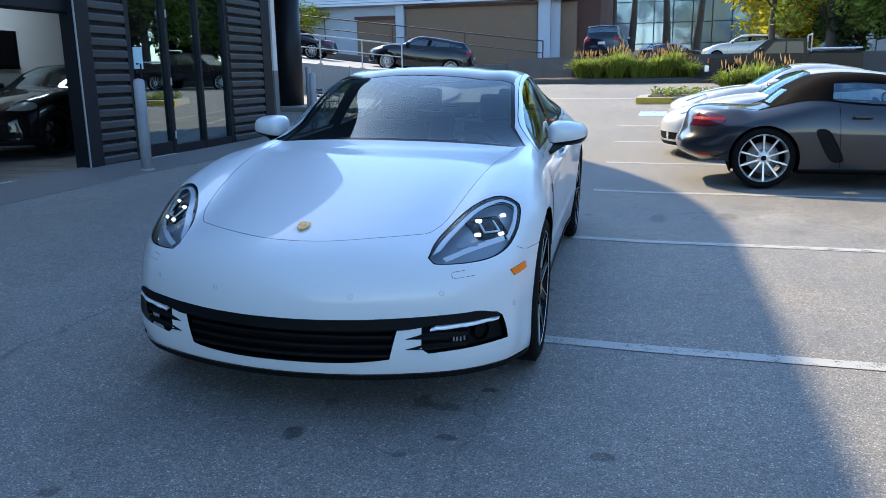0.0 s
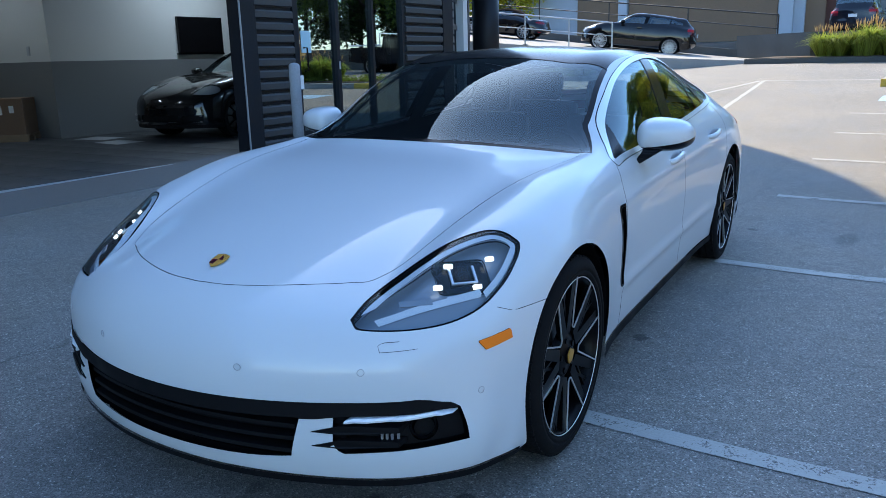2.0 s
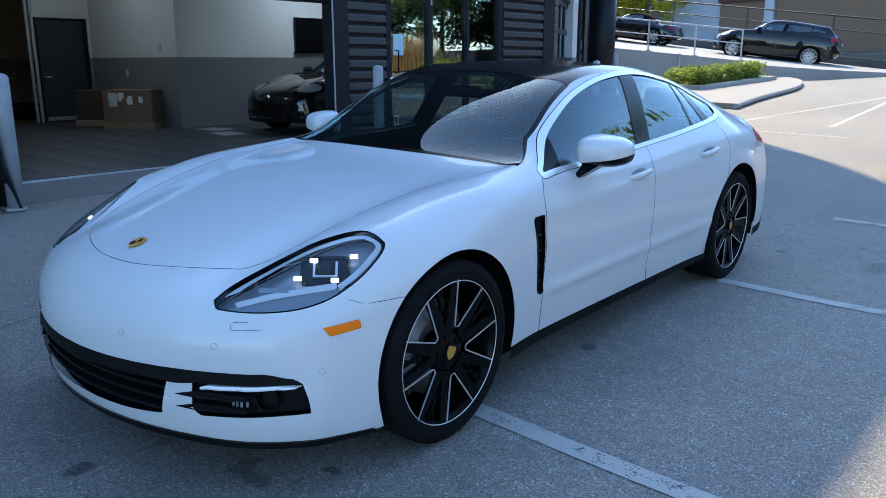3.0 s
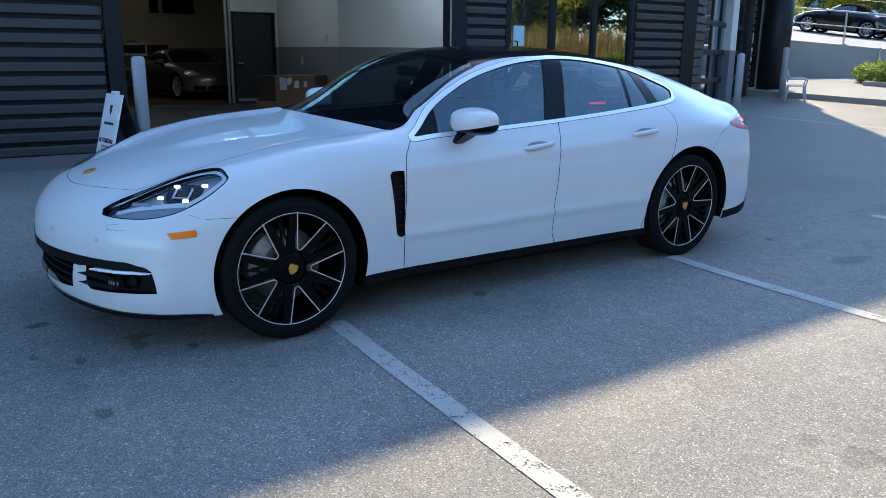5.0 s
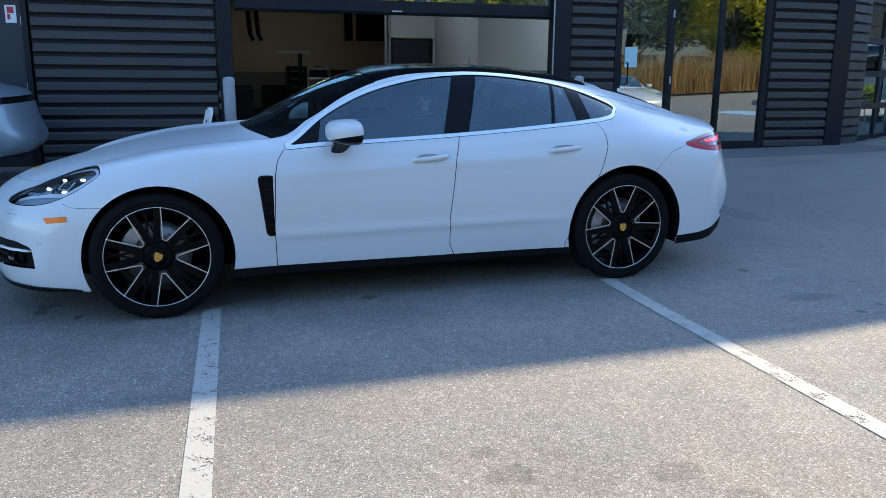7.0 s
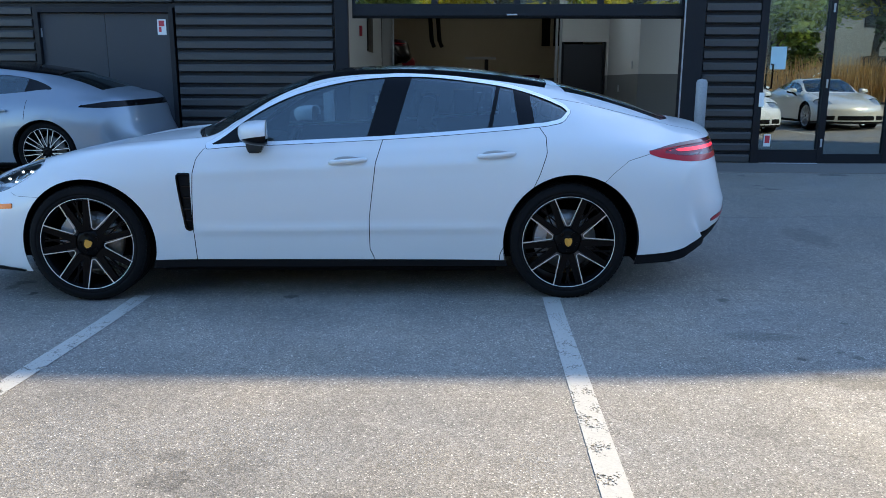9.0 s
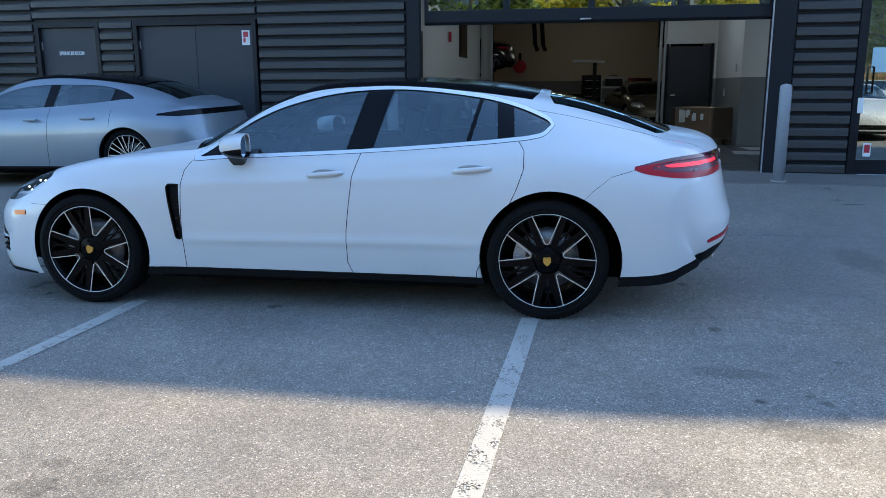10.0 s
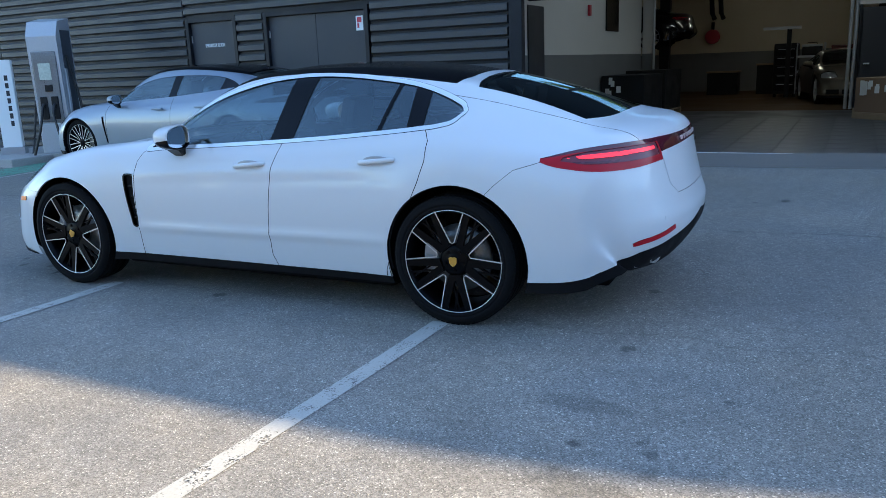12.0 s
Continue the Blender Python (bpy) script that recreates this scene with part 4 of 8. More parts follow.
        prev = None
        for x in np.linspace(.585, .832, 14):
            y_, z_ = on_nose(x, .40) - .005, .396 + .045 * (x - .6)
            tall = .0135 * min(1, (.845 - x) / .05, (x - .572) / .02)
            sec = [drl.verts.new(p) for p in ((x, y_, z_), (x, y_ - .004, z_ + tall * .5), (x, y_, z_ + tall), (x, y_ + .03, z_ + tall), (x, y_ + .03, z_))]
            if prev:
                for k in range(5):
                    drl.faces.new((prev[k], prev[(k + 1) % 5], sec[(k + 1) % 5], sec[k]))
            else:
                drl.faces.new(sec)
            prev = sec
        drl.faces.new(prev[::-1])
        bmesh.ops.transform(drl, matrix=flip, verts=drl.verts)
        bmesh.ops.recalc_face_normals(drl, faces=drl.faces)
        part("running_light", drl, material("pale_lamp_strip", (.84, .86, .88), .2), inl, "slim silver running light")
        for z0 in (.318, .362):
            bl = bmesh.new()
            ys_ = [on_nose(q, z0 + .01) - .004 for q in (.495, .57, .72)]
            add_prism(bl, [(.495, ys_[0], z0 + .006), (.57, ys_[1], z0 + .026), (.72, ys_[2], z0 + .020), (.72, ys_[2], z0 + .004), (.57, ys_[1], z0)], (.0, .05, 0))
            bmesh.ops.transform(bl, matrix=flip, verts=bl.verts)
            bmesh.ops.recalc_face_normals(bl, faces=bl.faces)
            part("inlet_blade", bl, PLASTIC, inl)
        for k in range(4):
            xx = .665 + .013 * k
            tb = box(xx, xx + .006, on_nose(xx, .36) + .018, on_nose(xx, .36) + .024, .335, .356)
            bmesh.ops.transform(tb, matrix=flip, verts=tb.verts)
            part("inlet_tooth", tb, LAMPGREY, inl)
        fog = lathe(((0, .042), (-.012, .042), (-.012, .034), (0, .03)), 24)
        bmesh.ops.transform(fog, matrix=flip @ pose(.765, on_nose(.765, .37) + .02, .368, 0, 0, -46), verts=fog.verts)
        part("fog_lamp", fog, GLOSSBLACK, inl)
        # tail lamp
        tl = mk("tail_light", ("tail",), REDLENS, car, .002, one, "red tail light with a dark top band and a painted shade line")
        mk("tail_led_strip", ("tailglow",), REDGLOW, tl, .001, one)
        mk("tail_dark_and_shade_band", ("taildarkshade",), REDDARK, tl, .001, one)
        mk("tail_grey_band", ("tailpale",), TAILGREY, tl, -.002, one)
        mk("rear_reflector", ("reflector",), REDLENS, car, .003, one, "slim red reflector in the bumper")
        for ex in (.56, .67):
            e = lathe(((-.20, .040), (-.03, .043), (0, .045), (.005, .042), (.002, .038), (-.12, .035)), 24)
            bmesh.ops.transform(e, matrix=flip @ pose(ex, 3.945 - (ex - .56) * .62, .378, 0, 4, 74) @ Matrix.Diagonal((1, 1.2, .66, 1)), verts=e.verts)
            part("exhaust_tip", e, EXHAUST, car, "", True)
        for (sx, sy, sz) in ((.289, -.962, .547), (.624, -.829, .547), (.886, -.60, .461), (.60, 4.0, .60)):
            sn_ = lathe(((0, .011), (.0015, .011), (.0015, .0095), (0, .0095)), 20)
            ang = 90 if sy > 0 else -90 + {.289: 17, .624: 38, .886: 66}[sx]
            bmesh.ops.transform(sn_, matrix=flip @ pose(sx, sy, sz, 0, 0, ang), verts=sn_.verts)
            part("parking_sensor", sn_, LAMPGREY, car)
        for yy, zz in ((0, .362), (2.95, .380)):
            add_wheel(car, sd * .831, yy, zz, "twin", RIMBLACK, MACHINED)
    # grille slats in the mouth
    gr = mk("grille_mouth", ("mouth",), GAP, car, -.06, lab="dark grille opening")
    for z0 in (.288, .328, .368):
        bm = bmesh.new()
        xs = np.linspace(-.44, .44, 17)
        for xa, xb in zip(xs, xs[1:]):
            ya, yb2 = (-.985 + .045 * (abs(q) / .36) ** 2 + .012 for q in (xa, xb))
            add_prism(bm, [(xa, ya, z0), (xb, yb2, z0), (xb, yb2, z0 + .012), (xa, ya, z0 + .012)], (0, .045, 0))
        bmesh.ops.recalc_face_normals(bm, faces=bm.faces)
        part("grille_slat", bm, PLASTIC, gr)
    # crest on the bonnet and lettering on the tail
    cr = bmesh.new()
    add_prism(cr, [(-.024, -.030, 0), (0, -.036, 0), (.024, -.030, 0), (.026, .004, 0), (.014, .026, 0), (0, .036, 0), (-.014, .026, 0), (-.026, .004, 0)], (0, 0, .005), pose(0, -.722, .766, 18, 0, 0) @ Matrix.Diagonal((1, -1, 1, 1)))
    bmesh.ops.recalc_face_normals(cr, faces=cr.faces)
    crest = part("bonnet_crest", cr, GOLD, car, "small gold shield on the bonnet")
    cr = bmesh.new()
    add_prism(cr, [(-.018, -.022, 0), (0, -.026, 0), (0, 0, 0), (-.019, 0, 0)], (0, 0, .0065), pose(0, -.722, .766, 18, 0, 0))
    add_prism(cr, [(0.002, .002, 0), (.018, .002, 0), (.012, .018, 0), (.002, .026, 0)], (0, 0, .0065), pose(0, -.722, .766, 18, 0, 0))
    bmesh.ops.recalc_face_normals(cr, faces=cr.faces)
    part("crest_field", cr, REDDARK, crest)
    for k in range(7):
        xc = -.192 + .064 * k
        back_v = sh.v[(sh.v[:, 1] > 3.7) & (sh.v[:, 0] < .6)]
        ysf = float(back_v[np.argmin((back_v[:, 0] - abs(xc)) ** 2 + (back_v[:, 2] - .966) ** 2)][1])
        part("tail_letter_bar", box(xc - .017, xc + .017, ysf - .012, ysf + .006, .955, .977, .002), CHROME, car)
    for k in range(3):
        xc = -.30 - .05 * k
        ysf = float(back_v[np.argmin((back_v[:, 0] - abs(xc)) ** 2 + (back_v[:, 2] - .90) ** 2)][1])
        part("tail_script_bar", box(xc - .019, xc + .019, ysf - .012, ysf + .004, .896, .908, .001), GLOSSBLACK, car)
    low = bmesh.new()
    add_box(low, -.84, .84, .42, 2.52, .17, .24, .02)
    add_box(low, -.55, .55, -.75, 3.7, .19, .26, .02)
    add_box(low, -.58, .58, -.85, -.70, .205, .43, .02)
    xs = np.linspace(-.44, .44, 13)
    add_prism(low, [(x, -.93 + .045 * (abs(x) / .36) ** 2, .215) for x in xs] + [(.44, -.66, .215), (-.44, -.66, .215)], (0, 0, .04))
    part("underbody", low, GAP, car)
    cabin(car, .78, 2.5)
    rv = bmesh.new()
    add_box(rv, -.12, .12, 1.22, 1.25, 1.235, 1.30, .015)
    part("rear_view_mirror", rv, GLOSSBLACK, car)
    return car


def plain_car(name, m, net, wb, paint, label, wheel_r=.34, style="ten", face=SILVERRIM, edge=SILVERRIM, soft_top=False, dark_roof=False, wide=1.0, ns=150, nv=48, group="", hatch=False, fender_slit=False):
    """A parked car further off: the same loft in other proportions."""
    car = thing(name, m, label, "car", group)
    sh = Shell(net, ns, nv)
    k = wheel_r / .36
    for yy in (0.0, wb):
        sh.region("gone", lambda x, y, z, *r: wheel_r * 1.1 - np.hypot(y - yy, z - wheel_r * .98))
    S = lambda fn: (lambda x, y, z, a, b, c, s, v: fn(s, v))
    sh.region("screen", S(lambda s, v: RAIL - .1 - v), S(lambda s, v: s - 8.15), S(lambda s, v: 10.95 - s))
    sh.region("rear", S(lambda s, v: (1.05 if soft_top else RAIL - .1) - v), S(lambda s, v: s - (15.4 if soft_top else 16.05 if hatch else 14.9)), S(lambda s, v: 16.8 - s))
    end = 13.6 if soft_top else 15.75 if hatch else 15.1
    sh.region("win", S(lambda s, v: v - 2.20 - (.62 if fender_slit else .35) * np.clip((s - 13.4) / 1.7, 0, 1) ** 2), S(lambda s, v: 2.90 - v), S(lambda s, v: s - 8.9), S(lambda s, v: end - s))
    if not soft_top:
        sh.region("pillar", S(lambda s, v: .15 - np.abs(s - 12.05 - (2.9 - v) * .2)), only=("win",))
        sh.region("pillar2", S(lambda s, v: s - 14.05 if fender_slit else .07 - np.abs(s - 14.1)), only=("win",))
    if soft_top:
        sh.region("roof", S(lambda s, v: 2.98 - v), S(lambda s, v: s - 10.95), S(lambda s, v: 16.95 - s))
    elif dark_roof:
        sh.region("roof", S(lambda s, v: RAIL - .1 - v), S(lambda s, v: s - 10.95), S(lambda s, v: 14.9 - s))
    y0, y1 = net[0, :, 1].min(), net[0, :, 1].max()
    zs = net[4, 8, 2]
    sh.region("lens", lambda x, y, z, *r: .155 - np.hypot((y - y0 - .42) * .62, (z - zs * .86) * 1.5), lambda x, y, z, *r: x - .55 * wide, lambda x, y, z, *r: -.12 - y)
    sh.region("mouth", lambda x, y, z, *r: y0 + .4 - y, lambda x, y, z, *r: .055 - np.abs(z - zs * .37), lambda x, y, z, *r: .80 * wide - np.abs(x), lambda x, y, z, *r: np.abs(np.abs(x) - .47) - .03)
    lens_z, lens_r = (zs * 1.0, .22) if hatch else (net[3, 18, 2] * .93, .30)
    sh.region("tail", lambda x, y, z, *r: lens_r - np.hypot(y - y1 + .20, (z - lens_z) * (1.3 if hatch else 3.7 if soft_top else 4.6)), lambda x, y, z, *r: x - (.60 if hatch else .44) * wide, lambda x, y, z, *r: y - wb - .42)
    if fender_slit:
        sh.region("tailbar", lambda x, y, z, *r: .008 + .028 * np.clip((y - wb - .42) / .3, 0, 1) - np.abs(z - lens_z - .035 - .05 * (y - wb - .7)), lambda x, y, z, *r: y - wb - .44, only=("", "tail"))
        sh.tag = ["" if q == "tail" else q for q in sh.tag]
    sh.region("tailband", lambda x, y, z, *r: (.05 if hatch else .016) - np.abs(z - lens_z - .004), only=("tail",))
    if soft_top:
        sh.region("scoop", lambda x, y, z, *r: 1 - ((y - wb + .675 - (z - .5) * .52) / .088) ** 4 - ((z - .495) / .19) ** 4, lambda x, y, z, *r: x - .5)
    if fender_slit:
        sh.region("scoop", lambda x, y, z, *r: .016 + (z - .5) * .02 - np.abs(y - .60 + (z - .6) * .10), lambda x, y, z, *r: z - .36, lambda x, y, z, *r: .76 - z, lambda x, y, z, *r: x - .5)
    if soft_top:
        sh.region("reflector", lambda x, y, z, *r: .016 - np.abs(z - zs * .44), lambda x, y, z, *r: y - y1 + .34, lambda x, y, z, *r: y1 - .20 - y, lambda x, y, z, *r: x - .3)
    sh.region("black", lambda x, y, z, *r: zs * .27 + .10 * np.clip((y - wb - .5) / .35, 0, 1) - z)
    sh.seam(lambda x, y, z, *r: y - lerp(((.2, net[5, 8, 1]), (.8, net[5, 8, 1] + .02), (1.0, net[5, 8, 1] + .12)), z), .003, lambda x, y, z, *r: x - .7 * wide, lambda x, y, z, *r: zs * 1.08 - z)
    yb = net[5, 12, 1] if not soft_top else net[5, 13, 1]
    sh.seam(lambda x, y, z, *r: y - yb - .06 * z, .003, lambda x, y, z, *r: x - .7 * wide, lambda x, y, z, *r: zs * 1.12 - z)
    if not soft_top:
        sh.seam(lambda x, y, z, *r: y - wb + .30 - .12 * z, .003, lambda x, y, z, *r: x - .7 * wide, lambda x, y, z, *r: zs * 1.1 - z, lambda x, y, z, *r: z - .75)

    def mk(pname, tags, mat, parent=car, push=0.0, sides=(1, -1), lab="", keep=None):
        me = sh.mesh(pname, tags, sides, push, keep)
        return mesh_part(pname, me, mat, parent, lab) if me else None

    body = mk("body", ("",), paint)
    mk("panel_seams", ("gap",), GAP, body, -.003)
    mk("windscreen", ("screen",), GLASS_TINT, car, -.004)
    mk("rear_window", ("rear",), GLASS_TINT, car, -.004)
    mk("roof", ("roof",), CANVAS if soft_top else GLOSSBLACK, car, .004, lab="folding fabric roof" if soft_top else "dark roof panel")
    mk("tail_bar", ("tailbar",), GLOSSBLACK, car, .002, lab="slim black light bar across the tail")
    mk("air_intake", ("mouth",), PLASTIC, car, -.01)
    me = sh.mesh("lining", ("", "roof", "pillar", "pillar2"), (1, -1), -.03, lambda c: 8.0 < c[6] < 17 and c[2] > .3)
    mesh_part("cabin_lining", me, LEATHER, car)
    for sd in (1, -1):
        one = (sd,)
        mk("front_trim", ("black",), PLASTIC, car, .002, one, keep=lambda c: c[1] < 0)
        mk("sill_trim", ("black",), PLASTIC, car, .002, one, keep=lambda c: 0 <= c[1] < wb)
        mk("rear_trim", ("black",), PLASTIC, car, .002, one, keep=lambda c: c[1] >= wb)
        mk("side_scoop", ("scoop",), PLASTIC, car, -.02, one)
        mk("side_window", ("win",), GLASS_TINT, car, -.004, one)
        mk("pillar_trim", ("pillar",), GLOSSBLACK, car, -.001, one)
        mk("window_divider", ("pillar2",), GLOSSBLACK, car, -.001, one)
        h = mk("headlight", ("lens",), GLASS_CLEAR, car, .002, one)
        if h:
            mk("lamp_housing", ("lens",), LAMPGREY, h, -.02, one)
        tl = mk("tail_light", ("tail",), REDDARK, car, .003, one)
        if tl:
            mk("tail_band", ("tailband",), REDLENS, tl, .004, one)
        mk("rear_reflector", ("reflector",), REDLENS, car, .003, one)
        mirror(car, body, sd * 1.0 * wide, net[3, 9, 1] + .1, zs * 1.13, paint, .95)
        hd = bmesh.new()
        add_box(hd, sd * .925 * wide, sd * .965 * wide, yb - .28, yb - .08, zs * .94, zs * .97, .008)
        part("door_handle", hd, paint, body)
        if fender_slit:
            hr = bmesh.new()
            add_box(hr, sd * .925 * wide, sd * .965 * wide, wb - .62, wb - .42, zs * .955, zs * .985, .008)
            part("door_handle", hr, paint, body)
        for yy in (0.0, wb):
            ln = lathe(((.93 * wide, wheel_r * 1.1), (.6 * wide, wheel_r * 1.13), (.58 * wide, 0)), 28)
            bmesh.ops.transform(ln, matrix=Matrix.Diagonal((sd, 1, 1, 1)) @ pose(0, yy, wheel_r * .98), verts=ln.verts)
            bmesh.ops.delete(ln, geom=[q for q in ln.verts if q.co.z < .15], context="VERTS")
            part("arch_liner", ln, GAP, car)
            add_wheel(car, sd * .80 * wide, yy, wheel_r, style, face, edge, k, False)
    low = bmesh.new()
    add_box(low, -.74 * wide, .74 * wide, wheel_r + .05, wb - wheel_r - .05, .15, .25, .02)
    part("underbody", low, GAP, car)
    if hatch:
        part("rear_plate", box(-.17, .17, y1 - .01, y1 + .012, zs * .80, zs * .80 + .13, .004), LAMPPALE, car, "pale plate with a dark bar")
    cy = net[0, 8, 1]
    cabin(car, cy + .22, wb - .5, .62 * wide, not soft_top and wb > 2.6, (zs - .915) * .9)
    return car


def raised(*stations, rail=.605):
    """The design lines with the roof's middle lifted to given heights at some stations."""
    n = DESIGN.copy()
    for st, z in stations:
        n[:3, st, 2] += z - n[0, st, 2]
        n[2, st, 0] = rail
        n[1, st, 0] = rail * .6
    return n


NET_911 = reshape(((-1, -.98), (0, 0), (.5, .42), (1.4, 1.08), (1.85, 1.40), (2.7, 1.98), (3.05, 2.30), (3.69, 2.90), (3.99, 3.32), (4.08, 3.44)), .92, .86, wide=.94)
NET_OPEN = reshape(((-1, -.92), (0, 0), (.5, .42), (1.4, 1.08), (1.85, 1.42), (2.3, 1.66), (2.7, 1.86), (3.05, 2.10), (3.69, 2.72), (3.99, 3.28), (4.08, 3.40)), .93, .80, wide=.93)
NET_COUPE = reshape(((-1, -.95), (0, 0), (.5, .50), (2.95, 3.13), (3.69, 3.84), (4.08, 4.24)), .97, 1.06, wide=1.01)
NET_SUV = reshape(((-1, -.90), (0, 0), (.5, .46), (1.4, 1.22), (1.85, 1.7), (2.7, 2.66), (3.05, 3.0), (3.4, 3.32), (3.69, 3.55), (3.99, 3.70), (4.08, 3.82)), 1.10, 1.06, wide=.98, lift=.06, base=raised((13, 1.432), (14, 1.412), (15, 1.382), (16, 1.335), (17, 1.12)))
NET_TALL = reshape(((-1, -.86), (0, 0), (.5, .40), (1.1, .80), (1.4, 1.0), (1.85, 1.5), (2.7, 2.9), (3.05, 3.2), (3.4, 3.42), (3.69, 3.52), (3.99, 3.6), (4.08, 3.66)), 1.16, 1.32, wide=.97, lift=.08, base=raised((13, 1.436), (14, 1.434), (15, 1.428), (16, 1.40), (17, 1.13), rail=.72))
NET_SALOON = reshape(((-1, -.92), (0, 0), (.5, .55), (1.4, 1.35), (2.3, 2.2), (2.7, 2.6), (3.05, 2.9), (3.69, 3.25), (3.99, 3.65), (4.08, 3.75)), 1.0, 1.0, wide=.95)
tail = np.clip((np.arange(NET_OPEN.shape[1]) - 14) / 3, 0, 1)
NET_OPEN[:5, :, 2] -= .065 * tail * np.clip((NET_OPEN[:5, :, 2] - .55) / .25, 0, 1)
for st, y_, z_ in ((12, 1.42, 1.285), (13, 1.66, 1.29), (14, 1.92, 1.262), (15, 2.14, 1.165), (16, 2.33, 1.04), (17, 2.45, .94)):
    # the folding roof falls steeply to the deck
    for r_, (dx, dz) in enumerate(((0, 0), (.33, -.012), (.555, -.052))):
        NET_OPEN[r_, st] = (dx, y_ - .03 * r_, z_ + dz)

# ---- materials of the place ----
def asphalt():
    m = material("asphalt", (.13, .128, .125), .82)
    nt = m.node_tree
    b = nt.nodes["Principled BSDF"]
    at = nt.nodes.new("ShaderNodeTexCoord")

    def noise_of(scale, detail=4, rough=.6):
        n = nt.nodes.new("ShaderNodeTexNoise")
        n.inputs["Scale"].default_value, n.inputs["Detail"].default_value, n.inputs["Roughness"].default_value = scale, detail, rough
        nt.links.new(at.outputs["Object"], n.inputs["Vector"])
        return n.outputs["Fac"]

    def ramp(src, a, c, lo, hi):
        r = nt.nodes.new("ShaderNodeMapRange")
        for k, v in zip(("From Min", "From Max", "To Min", "To Max"), (a, c, lo, hi)):
            r.inputs[k].default_value = v
        nt.links.new(src, r.inputs["Value"])
        return r.outputs[0]

    def mul(p, q, op="MULTIPLY"):
        n = nt.nodes.new("ShaderNodeMath")
        n.operation = op
        for k, v in ((0, p), (1, q)):
            if isinstance(v, (int, float)):
                n.inputs[k].default_value = v
            else:
                nt.links.new(v, n.inputs[k])
        return n.outputs[0]

    big, mid = noise_of(.22, 5), noise_of(1.7, 6)
    stones = nt.nodes.new("ShaderNodeTexVoronoi")
    stones.inputs["Scale"].default_value = 175
    nt.links.new(at.outputs["Object"], stones.inputs["Vector"])
    specks = nt.nodes.new("ShaderNodeTexWhiteNoise")
    nt.links.new(stones.outputs["Position"], specks.inputs["Vector"])
    tone = mul(ramp(big, .3, .7, .86, 1.14), ramp(mid, .3, .7, .87, 1.13))
    tone = mul(tone, ramp(specks.outputs["Value"], 0, 1, .58, 1.40))
    tone = mul(tone, mul(ramp(noise_of(11, 5, .7), .3, .7, .88, 1.12), ramp(noise_of(48, 4, .7), .3, .7, .84, 1.16)))
    bright = mul(ramp(specks.outputs["Value"], .95, 1.0, 0, .9), 1.0, "MULTIPLY")
    tone = mul(tone, mul(bright, 1.0, "ADD"))
    # oil spots and old damp patches, (x, y, half width, half depth, how dark)
    wob = noise_of(17, 4)
    split = nt.nodes.new("ShaderNodeSeparateXYZ")
    nt.links.new(at.outputs["Object"], split.inputs[0])
    for (sx, sy, wx, wy, dark) in ((0.125, 7.593, 0.1, 0.24, 0.74), (0.466, 7.669, 0.035, 0.04, 0.42), (-0.546, 7.607, 0.05, 0.05, 0.5), (0.447, 7.946, 0.035, 0.05, 0.6), (0.363, 7.906, 0.03, 0.03, 0.6), (0.75, 7.788, 0.13, 0.24, 0.68), (0.598, 7.972, 0.05, 0.05, 0.75), (-4.5, 8.016, 0.1, 0.05, 0.45), (-4.37, 7.768, 0.05, 0.03, 0.5), (-0.105, 8.138, 0.03, 0.03, 0.6), (0.454, 7.194, 0.03, 0.025, 0.55), (-1.504, 7.529, 0.05, 0.05, 0.5), (-0.59, 4.92, 0.05, 0.06, 0.45), (-1.329, 2.622, 0.05, 0.08, 0.38), (-0.111, 2.734, 0.06, 0.05, 0.55), (-0.726, 2.736, 0.06, 0.035, 0.42), (-0.907, 3.041, 0.05, 0.09, 0.5), (-0.642, 3.235, 0.05, 0.03, 0.4), (-1.291, 2.941, 0.04, 0.05, 0.6), (-0.878, 2.556, 0.05, 0.03, 0.55), (-1.949, 1.999, 0.04, 0.05, 0.5), (-0.8, 3.005, 0.08, 0.06, 0.6), (-6.146, 9.643, 0.12, 0.06, 0.5), (-6.55, 10.421, 0.1, 0.14, 0.5), (-6.294, 10.89, 0.14, 0.26, 0.5), (-4.996, 9.607, 0.07, 0.14, 0.5), (-5.277, 9.522, 0.06, 0.07, 0.55), (1.7, 5.2, 0.3, 0.25, 0.84), (-2.4, 8.9, 0.5, 0.2, 0.8), (1.05, 8.3, 0.25, 0.2, 0.86), (1.7, 4.98, .09, .12, .72), (1.85, 5.56, .10, .14, .72), (2.05, 5.68, .07, .10, .75), (1.52, 4.95, .05, .07, .75), (1.22, 7.76, .30, .42, 1.2), (.95, 7.55, .16, .2, 1.13), (1.6, 6.4, .35, .4, 1.12), (1.27, 7.14, .1, .16, .86)):
        ux, uy = mul(mul(split.outputs[0], -sx, "ADD"), 1 / wx), mul(mul(split.outputs[1], -sy, "ADD"), 1 / wy)
        d = mul(mul(mul(ux, ux), mul(uy, uy), "ADD"), mul(wob, 2.4), "ADD")
        tone = mul(tone, ramp(d, 1.55, 1.95, dark, 1.0))
    # cracks and the joints between two lays of asphalt
    warp = noise_of(2.5, 4)
